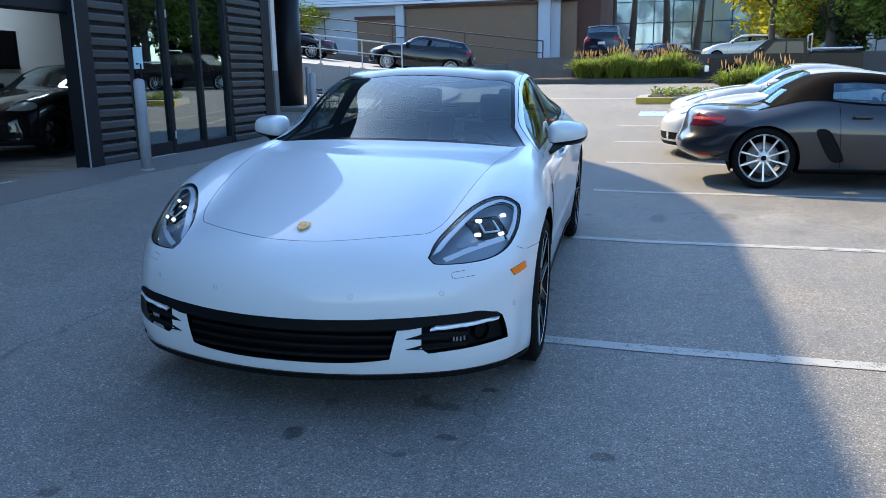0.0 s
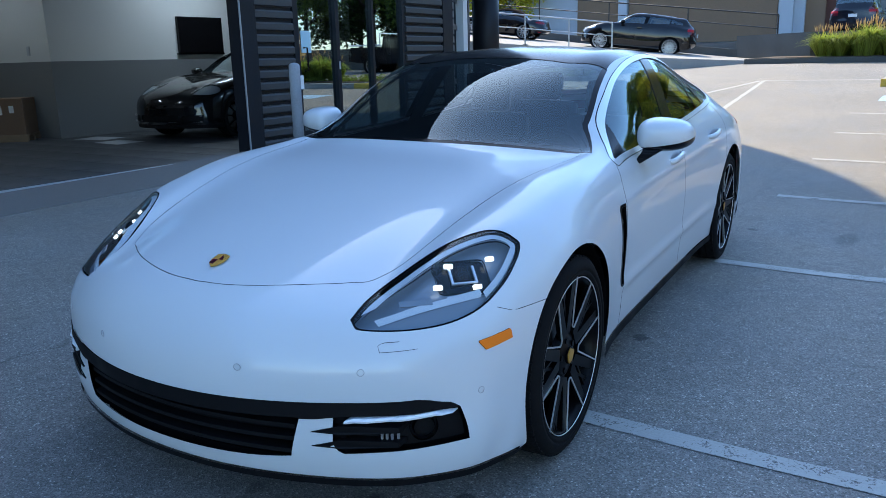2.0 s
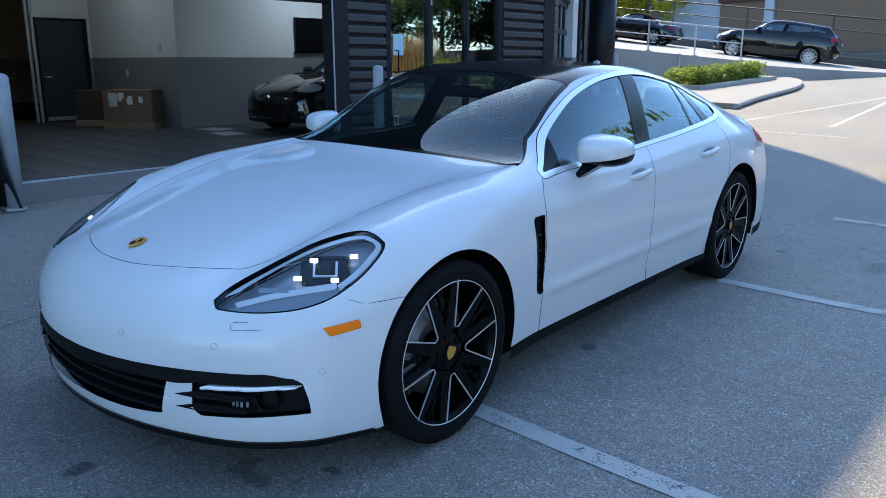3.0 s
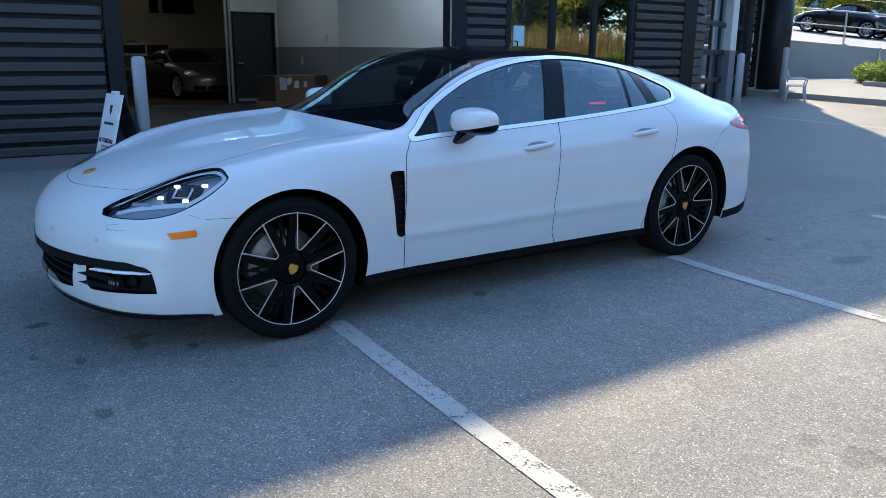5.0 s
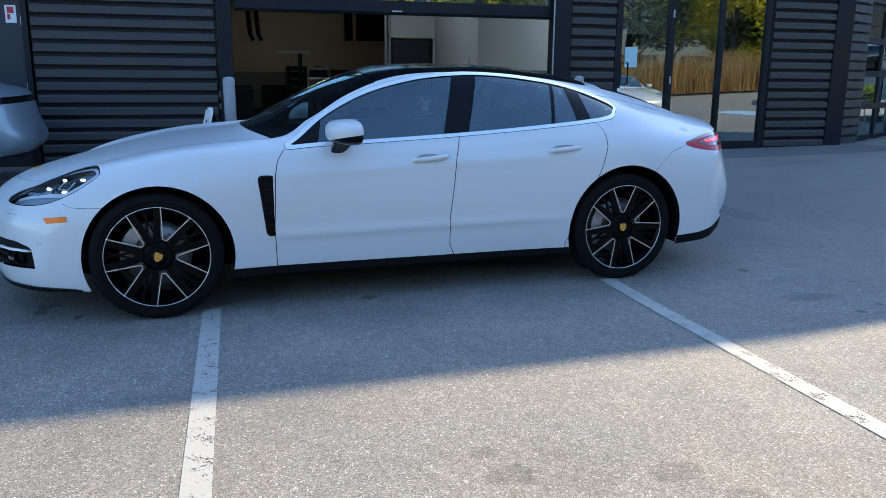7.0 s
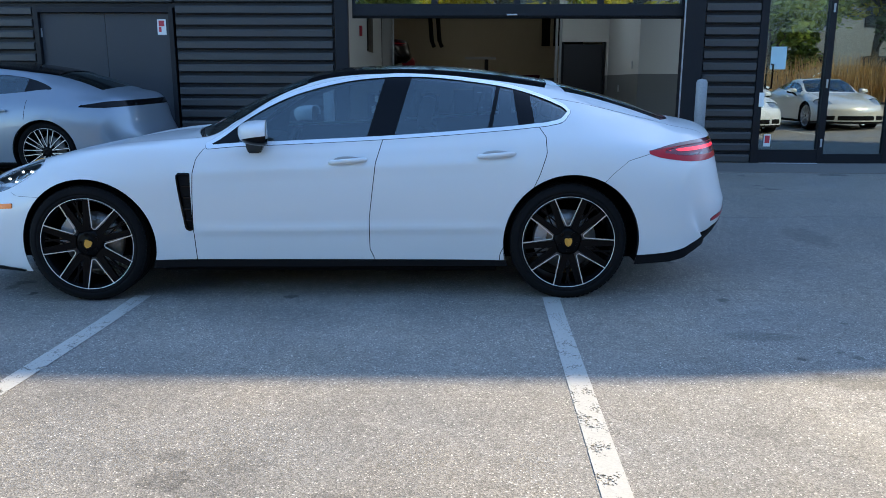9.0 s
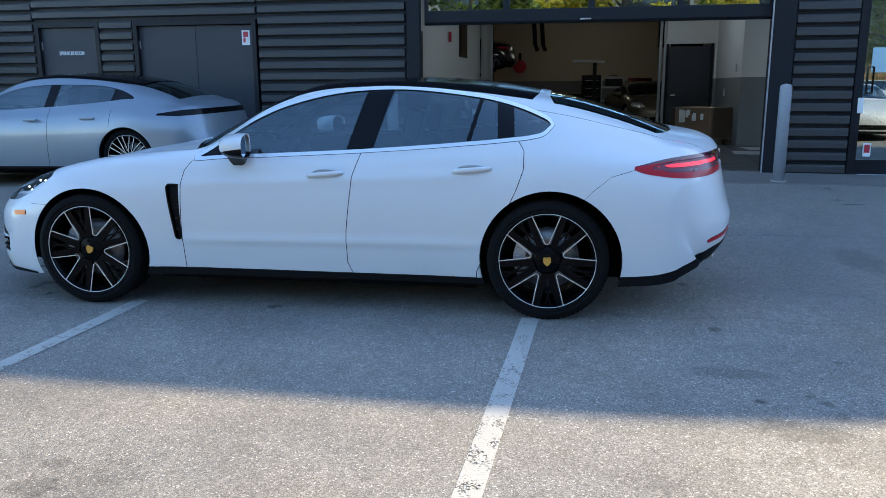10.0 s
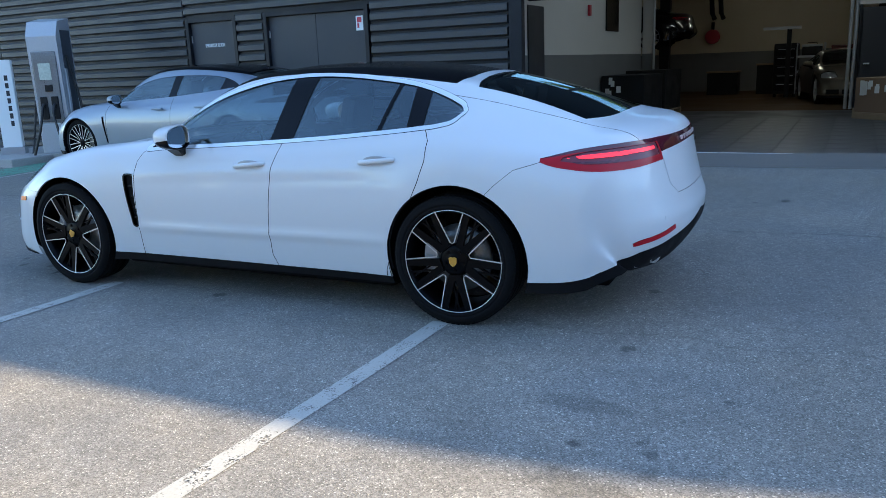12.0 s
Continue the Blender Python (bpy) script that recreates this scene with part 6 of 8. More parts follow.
RW = thing("wall_return", pose(0, 0, 0), "dark corrugated return wall beside the second bay", "wall", kind="structure")
part("return_backing", prism([(-7.57, 14.72, -.3), (-7.97, 15.58, -.3), (-8.2, 15.5, -.3), (-7.8, 14.5, -.3)], (0, 0, 4.5)), DARKSTEEL, RW)
for k in range(19):
    part("plank", prism([(-7.52, 14.77, .24 + .165 * k), (-7.90, 15.56, .24 + .165 * k), (-7.95, 15.53, .24 + .165 * k), (-7.57, 14.72, .24 + .165 * k)], (0, 0, .122)), SIDING, RW)
structure(part("door_track_strip", box(FX + .036, FX + .056, 9.118, 9.138, .2, 2.95, .004), LAMPGREY), "bright metal track beside the bay opening", "trim")

# ---- inside the bay ----
structure(part("floor_bay", box(-16.0, -7.62, -3, 18, -.3, .186), grain(material("bay_floor", (.036, .039, .044), .5, spec=.2), 1, 40, .85, 1.15, .05)), "dark grey tiled garage floor", "floor")
structure(part("floor_workshop", box(-27, -16.0, -6, 18, -.3, .186), FLOOR_TAN), "tan workshop floor", "floor")
structure(part("ceiling", box(-27, -7.8, -6, 18, 4.0, 4.19), WALL_WHITE), "white ceiling", "ceiling")


def two_tone(name, x0, x1, y0, y1, upper, lower, line=1.54, z1=4.0, label="painted wall with a grey dado"):
    w = thing(name, pose(0, 0, 0), label, "wall", kind="structure")
    part("upper_wall", box(x0, x1, y0, y1, line, z1), upper, w)
    g = .003
    part("dado", box(x0 - g, x1 + g, y0 - g, y1 + g, .1, line), lower, w)
    return w


two_tone("wall_bay_south", -16.0, -7.8, 3.7, 3.9, WALL_WHITE, WALL_GREY)
two_tone("wall_bay_north_1", -16.15, -12.8, 9.62, 9.8, WALL_WHITE, WALL_GREY)
two_tone("wall_bay_north_2", -12.8, -12.6, 9.62, 17.8, WALL_WHITE, WALL_GREY)
two_tone("wall_bay_end", -12.6, -8.85, 17.6, 17.8, WALL_WHITE, WALL_GREY)
two_tone("wall_bay_back_1", -16.3, -16.15, 3.9, 4.15, WALL_WHITE, WALL_GREY)
two_tone("wall_bay_back_2", -16.3, -16.15, 9.56, 9.62, WALL_WHITE, WALL_GREY)
structure(part("wall_bay_back_3", box(-16.3, -16.15, 8.42, 9.56, 2.36, 4.0), WALL_WHITE), "white wall over the inner door", "wall")
structure(part("wall_bay_back_4", box(-16.3, -16.15, 4.15, 8.42, 3.35, 4.0), WALL_WHITE), "white wall over the workshop opening", "wall")
two_tone("wall_workshop_back", -27.2, -27, -6, 18, WALL_CREAM, WALL_GREY, label="cream workshop wall with a brown dado")
structure(part("wall_workshop_south", box(-27, -16, -6.2, -6, .1, 4.0), WALL_CREAM), "cream workshop wall", "wall")
structure(part("wall_workshop_north", box(-27, -16.3, 17.8, 18, .1, 4.0), WALL_CREAM), "cream workshop wall", "wall")
ID = thing("door_6", pose(0, 0, 0), "dark navy inner door with lever handle", "door", kind="structure")
part("door_leaf", box(-16.28, -16.20, 8.50, 9.48, .19, 2.30, .004), DOORPAINT, ID)
part("door_frame", box(-16.3, -16.13, 8.44, 8.50, .19, 2.36, .004), DARKSTEEL, ID)
part("door_frame", box(-16.3, -16.13, 9.48, 9.54, .19, 2.36, .004), DARKSTEEL, ID)
part("lever_handle", box(-16.20, -16.12, 8.58, 8.70, 1.13, 1.16, .008), CHROME, ID)
part("kick_plate", box(-16.20, -16.195, 8.55, 9.43, .22, .30), GALVA, ID)
track = thing("door_track", pose(0, 0, 0), "pair of galvanised roller door rails", "rail")
for yy in (8.30, 8.40):
    part("guide_rail", tube([(-16.10, yy, .2), (-16.10, yy, 3.4)], .035, 8), GALVA, track)
track2 = thing("door_track", pose(0, 0, 0), "galvanised roller door rail", "rail")
part("guide_rail", tube([(-16.10, 4.18, .2), (-16.10, 4.18, 3.4)], .03, 8), GALVA, track2)
# floor tiles at the bay's mouth are made with the pieces at the end
tv = thing("wall_screen", pose(0, 0, 0), "switched-off flat screen on the white wall", "screen")
part("screen_panel", box(-12.6, -12.53, 12.42, 13.6, 1.66, 2.38, .01), SCREEN, tv)
part("screen_bezel", box(-12.6, -12.54, 12.39, 13.63, 1.63, 1.66), GLOSSBLACK, tv)
pc = thing("wall_picture", pose(0, 0, 0), "dark framed picture on the white wall", "picture")
part("picture_frame", box(-13.9, -13.0, 3.90, 3.93, 2.0, 3.1, .005), SCREEN, pc)
al = thing("fire_alarm", pose(0, 0, 0), "small red alarm box on the wall", "alarm")
part("alarm_case", box(-11.9, -11.8, 3.90, 3.95, 2.25, 2.45, .01), SIGN_RED, al)
dk = thing("door_7", pose(0, 0, 0), "dark doorway in the white wall", "door", kind="structure")
part("door_leaf", box(-9.4, -8.7, 3.90, 3.92, .19, 2.3), DOORPAINT, dk)
for zz, yy, xx in ((1.55, 9.60, -13.2), (1.05, 9.60, -14.6)):
    sw = thing("wall_switch", pose(0, 0, 0), "small white wall switch", "switch")
    part("switch_plate", box(xx - .04, xx + .04, 9.597, 9.617, zz + .1, zz + .26, .004), ENAMEL, sw)


def stack_box(m, w, d, h, mat, label, papers):
    """A large carton on a timber pallet with delivery papers taped on."""
    c = thing("carton_on_pallet", m, label, "carton")
    pal = bmesh.new()
    for yy in (-d / 2 + .05, 0, d / 2 - .05):
        add_box(pal, -w / 2, w / 2, yy - .05, yy + .05, 0, .10, .004)
    add_box(pal, -w / 2, w / 2, -d / 2, d / 2, .10, .125, .004)
    part("pallet", pal, TIMBER, c)
    part("carton", box(-w / 2 + .02, w / 2 - .02, -d / 2 + .02, d / 2 - .02, .125, .125 + h, .012), mat, c)
    rnd = random.Random(papers + 3)
    for k in range(papers):
        px, pz = rnd.uniform(-.40, .02 if k < papers - 2 else .34) * w, .125 + h * rnd.uniform(.40, .80)
        part("delivery_note", box(px, px + rnd.uniform(.07, .11), -d / 2 + .012, -d / 2 + .019 - k * .0008, pz, pz + rnd.uniform(.10, .15)), PAPER, c)
    return c


stack_box(pose(-13.35, 9.05, .19, 0, 0, 42), .95, .75, .62, CARDBOARD, "brown cardboard carton on a pallet covered in papers", 11)
stack_box(pose(-14.55, 9.05, .19, 0, 0, 42), .95, .75, .58, CARTON_DARK, "dark brown carton on a timber pallet", 0)
stack_box(pose(-15.0, 4.45, .19, 0, 0, 88), .9, 1.5, .86, CRATE, "dark carton on a pallet with white papers", 6)
stack_box(pose(-13.3, 4.40, .19, 0, 0, 88), .9, 1.5, .80, CRATE, "dark carton on a pallet with taped notes", 5)
for xx, yy, a in ((-11.9, 9.9, 8), (-10.9, 9.55, -5)):
    mt = thing("drip_mat", pose(xx, yy, .186, 0, 0, a), "pale flat mat on the garage floor", "mat")
    part("mat_sheet", box(-.35, .35, -.25, .25, 0, .012, .004), GALVA, mt)
# workshop fittings
NW = thing("inner_window", pose(0, 0, 0), "cream framed inner window with dark panes", "window", kind="structure")
for z0_, z1_, y0_, y1_ in ((2.60, 2.74, 8.85, 10.65), (2.74, 3.95, 8.85, 8.95), (2.74, 3.95, 9.28, 9.40), (2.74, 3.95, 10.55, 10.65)):
    part("window_frame", box(-27.0, -26.9, y0_, y1_, z0_, z1_, .006), WALL_CREAM, NW)
part("pane", box(-26.995, -26.98, 8.95, 9.28, 2.74, 3.95), SCREEN, NW)
part("pane", box(-26.995, -26.98, 9.40, 10.55, 2.74, 3.95), SCREEN, NW)
# added lamps, not seen themselves, that brighten the bay and workshop walls
for xx, yy, power, warm in ((-10.6, 6.4, 3, 1.35), (-11.2, 12.6, 17, 1.3), (-13.6, 7.9, 4.5, 1.35), (-18.8, 6.4, .25, .62), (-23.6, 6.4, .6, .5)):
    lp = new("fill_lamp", bpy.data.lights.new("fill_lamp", "AREA"))
    lp.data.shape, lp.data.size, lp.data.size_y, lp.data.energy, lp.data.color = "RECTANGLE", .3, 1.4, power, (1, .5 + .5 * warm, warm)
    lp.matrix_world = pose(xx, yy, 3.84)
    lt = thing("fill_tube_light", pose(xx, yy, 3.86), "added fill light under the bay and workshop ceiling", "lamp")
    part("light_body", box(-.08, .08, -.62, .62, .04, .10, .01), ENAMEL, lt)
    part("light_tube", box(-.03, .03, -.58, .58, 0, .04), FILL_GLOW, lt)
lift = thing("car_lift", pose(-20.5, 2.2, .186), "dark two-post car lift", "car lift")
for yy in (-1.3, 1.3):
    part("lift_post", box(-.12, .12, yy - .14, yy + .14, 0, 3.6, .01), CRATE, lift)
    part("lift_arm", box(-1.1, 1.1, yy * .6 - .06, yy * .6 + .06, 1.72, 1.82, .01), CRATE, lift)
hose = thing("exhaust_hose", pose(-18.8, 5.0, 2.4), "hanging black exhaust hoses", "hose")
for k, yy in enumerate((0, .22)):
    part("hose", tube([(0, yy, 1.6), (.02, yy, .8), (.0, yy + .05, .1), (.05, yy + .12, -.05)], .06, 10), RUBBER, hose)
rd = thing("red_wall_reel", pose(-27.0, 3.8, 2.1), "red hose reel on the cream wall", "hose reel")
rl = lathe(((0, 0), (0, .22), (.03, .25), (.05, .17), (.13, .17), (.15, .25), (.18, .22), (.18, 0)), 24)
part("reel_drum", rl, SIGN_RED, rd, "", True)
part("reel_bracket", box(-.0, .1, -.05, .05, .2, .5), CRATE, rd)
tc = thing("tool_cart", pose(-22.0, 7.28, .186, 0, 0, 90), "tall pale metal tool cart with grey trays", "tool cart")
for sx in (-.35, .35):
    for sy in (-.25, .25):
        part("cart_post", tube([(sx, sy, .08), (sx, sy, 1.50)], .02, 8), ENAMEL, tc)
        part("caster", box(sx - .03, sx + .03, sy - .05, sy + .05, 0, .09, .02), CRATE, tc)
for zz in (.22, .68, 1.10):
    part("cart_tray", box(-.34, .34, -.25, .25, zz, zz + .06, .01), GALVA, tc)
tb = thing("tool_box", pose(-22.0, 7.30, 1.346, 0, 0, 4), "dark tool box with pale edges on a cart", "tool box")
part("box_body", box(-.22, .22, -.26, .26, 0, .24, .02), CRATE, tb)
part("box_lid", box(-.23, .23, -.27, .27, .24, .30, .015), GALVA, tb)
part("box_handle", tube([(0, -.12, .30), (0, -.12, .35), (0, .12, .35), (0, .12, .30)], .012, 8), CRATE, tb)
ca = thing("tool_cabinet", pose(-22.3, 6.62, .186), "tall black tool cabinet with drawers", "cabinet")
part("cabinet_body", box(-.25, .22, -.33, .33, .08, 1.52, .05), CRATE, ca)
for k in range(5):
    part("drawer", box(.22, .235, -.29, .29, .16 + .25 * k, .38 + .25 * k, .008), PLASTIC, ca)
    part("drawer_pull", box(.235, .255, -.22, .22, .345 + .25 * k, .36 + .25 * k, .003), GALVA, ca)
for sy in (-.26, .26):
    part("caster", box(-.2, .18, sy - .04, sy + .04, 0, .09, .02), RUBBER, ca)
rc_ = thing("red_tool_chest", pose(-23.1, 8.15, .186), "dark red tool chest on a stand", "tool chest")
part("chest_body", box(-.25, .25, -.38, .38, .95, 1.36, .02), REDDARK, rc_)
part("chest_lid", box(-.26, .26, -.39, .39, 1.36, 1.42, .02), REDDARK, rc_)
part("chest_stand", box(-.24, .24, -.36, .36, 0, .95, .01), CRATE, rc_)
for k, (xx, yy, w, h) in enumerate(((-24.5, 6.2, 1.2, .9), (-24.8, 9.2, 1.5, 1.2), (-24.4, 4.6, 1.0, .7))):
    bn = thing("workbench", pose(xx, yy, .186), "dark workbench with tool drawers", "workbench")
    part("bench_top", box(-.35, .35, -w / 2, w / 2, h, h + .05, .006), TIMBER, bn)
    part("bench_cabinet", box(-.33, .33, -w / 2 + .03, w / 2 - .03, 0, h, .01), CRATE, bn)
bm_ = thing("wheel_balancer_arm", pose(-21.8, 6.7, .186), "dark stand with a cross arm", "stand")
part("stand_post", box(-.06, .06, -.06, .06, 0, 1.9, .01), CRATE, bm_)
part("cross_arm", box(-.04, .04, -.7, .3, 1.9, 1.98, .01), GALVA, bm_)

# ---- cars ----
sports_saloon("parked_saloon_car", pose(-1.432, 3.67, .03, 0, 1.15, 1.9), PAINT_WHITE, "glossy white four-door sports saloon with black and silver wheels")
plain_car("silver_saloon_car", pose(-6.08, -2.16, .13, .7, 1.0, 0), NET_COUPE, 3.13, PAINT_SILVER, "silver-blue four-door electric saloon parked beside a charger", .36, "split", RIMBLACK, MACHINED, dark_roof=True, fender_slit=True, ns=220, nv=64)
plain_car("grey_convertible_car", pose(3.76, 10.40, .065, 0, 0, 90), NET_OPEN, 2.475, PAINT_GREY, "dark grey convertible with a brown fabric roof closed", .345, "ten", SILVERRIM, MACHINED, soft_top=True, wide=.93, ns=220, nv=64)
plain_car("white_coupe_car", pose(1.15, 13.05, .12, 0, 0, -90), NET_911, 2.36, PAINT_WHITE, "white sports coupe parked nose out in its bay", .34, "ten", wide=.94)
plain_car("silver_coupe_car", pose(1.3, 15.64, .21, 0, 0, -90), NET_911, 2.36, PAINT_SAND, "ivory sports coupe parked nose out beside a white one", .34, "ten", wide=.94)
plain_car("black_saloon_car", pose(-10.45, 10.95, .19, 0, 0, 2), reshape(low=1.07, high=1.0), 2.95, PAINT_BLACK, "glossy black saloon parked inside the garage bay", .36, "ten", RIMBLACK, RIMBLACK, ns=180, nv=56)
BS = bpy.data.objects["black_saloon_car"]
for sd in (1, -1):
    for zz in (.40, .30):
        part("running_light", box(sd * .60, sd * .80, -.80 + .05, -.74, zz, zz + .022, .004, pose(0, 0, 0, 0, 0, 0)), CHROME, BS)
plain_car("champagne_coupe_car", pose(-18.5, 8.45, .19, 0, 0, 102), NET_911, 2.36, PAINT_GOLD, "champagne coloured sports coupe standing in the workshop", .34, "ten", wide=.94)
plain_car("raised_coupe_car", pose(-20.5, .9, 1.655), NET_911, 2.36, PAINT_BLACK, "black coupe raised on the workshop lift", .34, "ten", wide=.94, ns=110, nv=36)

# ---- small things before the facade ----
def bollard(x, y, h=1.22, r=.072):
    z = float(ground_z(x, y))
    b = thing("bollard", pose(x, y, z), "grey painted steel bollard with a scuffed top", "bollard", "bollards along the facade")
    part("bollard_tube", lathe(((-.05, .0), (-.05, r), (h - .03, r), (h, r * .8), (h + .015, 0)), 24), BOLLARD, b, "", True).matrix_basis = pose(0, 0, 0, 0, -90, 0)
    part("bollard_collar", lathe(((0, r), (.0, r + .02), (.02, r + .02), (.02, r)), 24), CONCRETE, b).matrix_basis = pose(0, 0, .012, 0, -90, 0)


for bx, by in ((-6.60, 9.18), (-6.90, 15.45), (-6.22, 4.22), (-9.02, 19.94)):
    bollard(bx, by)

SB = thing("sandwich_board", pose(-6.35, 3.98, float(ground_z(-6.35, 3.98)) + .02, 0, 0, 9) @ Matrix.Diagonal((.85, .85, .82, 1)), "white folding sandwich board sign on the apron", "sign")
for sd, mt in ((1, PAPER), (-1, CRATE)):
    pn = part("sign_panel", box(-.30, .30, -.012, .012, 0, 1.0, .01), mt, SB)
    pn.matrix_basis = pose(0, -sd * .26, 0, -sd * 14.5, 0, 0)
    if sd > 0:
        lettering("NO PARKING", .082, pose(0, -.014, .36, 90, 0, 0), INK, "lettering", pn)
        for zz, w in ((.27, .30), (.22, .24)):
            part("text_bar", box(-w / 2, w / 2, -.0145, -.013, zz, zz + .025), LAMPGREY, pn)
        part("text_bar", box(-.17, .17, -.0145, -.013, .58, .615), INK, pn)
        part("emblem", prism([(-.045, -.0145, .85), (.045, -.0145, .85), (.04, -.0145, .77), (0, -.0145, .70), (-.04, -.0145, .77)], (0, -.001, 0)), INK, pn)
part("sign_grip", box(-.08, .08, -.03, .03, .955, 1.01, .01), PAPER, SB)

CH = thing("charging_station", pose(-6.13, -3.90, float(ground_z(-6.1, -3.9)), 0, 0, 118) @ Matrix.Diagonal((.86, .86, 1.07, 1)), "tall silver charging station with a screen and black cables", "charger")
part("plinth", box(-.55, .55, -.45, .45, -.1, .12, .02), CONCRETE, CH)
body = bmesh.new()
add_prism(body, [(-.30, -.28, .12), (-.30, .30, .12), (-.30, .30, 2.25), (-.30, -.20, 2.18), (-.30, -.34, 1.95)], (.60, 0, 0))
bmesh.ops.recalc_face_normals(body, faces=body.faces)
part("case", body, ENAMEL, CH)
part("side_panel", box(.302, .312, -.16, .24, .3, 2.05, .004), grain(material("slate_grey_panel", (.055, .065, .08), .4), 2, 40, bump=0), CH)
part("side_rail", box(.312, .345, -.20, -.12, .3, 1.45, .012), ENAMEL, CH)
part("front_panel", box(-.24, .24, -.35, -.325, .62, 1.72, .02), grain(material("grey_metal_panel", (.20, .21, .225), .35, .4), 2, 40, bump=0), CH)
part("display", box(-.13, .11, -.358, -.335, 1.28, 1.54, .004), grain(material("pale_display", (.55, .60, .52), .2), 2, 30, bump=0), CH)
part("card_reader", box(-.05, .10, -.362, -.335, 1.10, 1.20, .004), CRATE, CH)
part("lower_case", box(-.27, .27, -.36, -.29, .12, .60, .02), ENAMEL, CH)
for sx in (-.11, .11):
    part("plug_holster", box(sx - .07, sx + .07, -.375, -.33, .66, 1.02, .02), CRATE, CH)
    part("charging_plug", tube([(sx, -.34, .90), (sx, -.44, .86), (sx, -.50, .76)], .035, 10, .024), CABLE, CH)
    loop = [(sx, -.50, .76), (sx * 1.6 + .02, -.58, .50), (sx * 2.6, -.60, .20), (sx * 3.6, -.52, .04), (sx * 4.6, -.34, .05), (sx * 5.0, -.12, .30), (sx * 4.2, .0, .90), (sx * 3.1, -.02, 1.50), (sx * 2.85, -.05, 1.66)]
    fine = [Vector(loop[0])]
    for a_, b_, c_, d_ in zip([loop[0]] + loop, loop, loop[1:], loop[2:] + [loop[-1]]):
        for q_ in (.25, .5, .75, 1.0):
            p0, p1, p2, p3 = (Vector(v) for v in (a_, b_, c_, d_))
            fine.append(.5 * (2 * p1 + (p2 - p0) * q_ + (2 * p0 - 5 * p1 + 4 * p2 - p3) * q_ ** 2 + (3 * p1 - p0 - 3 * p2 + p3) * q_ ** 3))
    part("charging_cable", tube(fine, .024, 8), CABLE, CH)
PY = thing("pylon_sign", pose(-5.72, -4.70, float(ground_z(-5.5, -4.8)), 0, 0, 128), "white upright pylon sign with dark lettering strokes", "sign")
part("pylon_panel", box(-.16, .16, -.06, .06, .25, 1.75, .01), PAPER, PY)
part("pylon_base", box(-.2, .2, -.1, .1, -.05, .25, .01), LAMPGREY, PY)
for k in range(7):
    part("letter_bar", box(.03, .085, -.064, -.06, .62 + .13 * k, .71 + .13 * k), INK, PY)
structure(part("kerb_charger", box(-7.4, -5.0, -5.6, -3.75, -.1, .20, .02), CONCRETE), "low concrete island under the charger", "kerb")


# ---- plants ----
def leaf_cloud(rnd, clumps, count, size, flat=.5):
    """Many small leaves scattered through soft clumps; returns verts and faces."""
    pts, faces = [], []
    for _ in range(count):
        (cx, cy, cz, r) = clumps[rnd.randrange(len(clumps))]
        d = Vector((rnd.gauss(0, 1), rnd.gauss(0, 1), rnd.gauss(0, 1))).normalized() * r * (rnd.random() ** .45)
        p = Vector((cx, cy, cz)) + Vector((d.x, d.y, d.z * .8))
        a = Vector((rnd.gauss(0, 1), rnd.gauss(0, 1), rnd.gauss(0, flat))).normalized()
        b = a.cross(Vector((rnd.gauss(0, 1), rnd.gauss(0, 1), rnd.gauss(0, 1)))).normalized()
        s = size * rnd.uniform(.6, 1.35)
        k = len(pts)
        pts += [p - a * s, p - b * s * .45, p + a * s, p + b * s * .45]
        faces.append((k, k + 1, k + 2, k + 3))
    return pts, faces


def leaf_mesh(name, pts, faces, mat, parent, label=""):
    me = bpy.data.meshes.new(name)
    me.from_pydata([tuple(p) for p in pts], [], faces)
    return mesh_part(name, me, mat, parent, label)


def tree(x, y, z, h, spread, mat, label, seed, leaves=5000, size=.16, trunk=.22, bare=.35):
    rnd = random.Random(seed)
    t = thing("tree", pose(x, y, z), label, "tree")
    bm = bmesh.new()
    lean = Vector((rnd.uniform(-.06, .06), rnd.uniform(-.06, .06), 1))
    line = [lean * (h * .75 * k / 6) + Vector((rnd.uniform(-.08, .08), rnd.uniform(-.08, .08), 0)) * k * .3 for k in range(7)]
    line[0].z = -.3
    add_tube(bm, line, trunk, 10, trunk * .25)
    clumps = []
    for k in range(11):
        s = rnd.uniform(bare, .72)
        p0 = lean * (h * s)
        a = 2 * math.pi * (k / 11 + rnd.uniform(-.05, .05))
        reach = spread * rnd.uniform(.5, 1.0) * (1.15 - abs(s - .5))
        p2 = p0 + Vector((math.cos(a) * reach, math.sin(a) * reach, h * rnd.uniform(.08, .25)))
        p1 = p0.lerp(p2, .5) + Vector((0, 0, h * .03))
        add_tube(bm, [p0, p1, p2], trunk * .32, 7, trunk * .07)
        for _ in range(3):
            q = p1.lerp(p2, rnd.uniform(.3, 1.1)) + Vector((rnd.gauss(0, .3), rnd.gauss(0, .3), rnd.gauss(.1, .3))) * spread * .35
            clumps.append((q.x, q.y, q.z, spread * rnd.uniform(.20, .36)))
    for _ in range(4):
        clumps.append((rnd.uniform(-.3, .3) * spread, rnd.uniform(-.3, .3) * spread, h * rnd.uniform(.75, .95), spread * rnd.uniform(.25, .38)))
    part("trunk", bm, BARK, t, "", True)
    if leaves:
        leaf_mesh("crown", *leaf_cloud(rnd, clumps, leaves, size), mat, t)
    return t


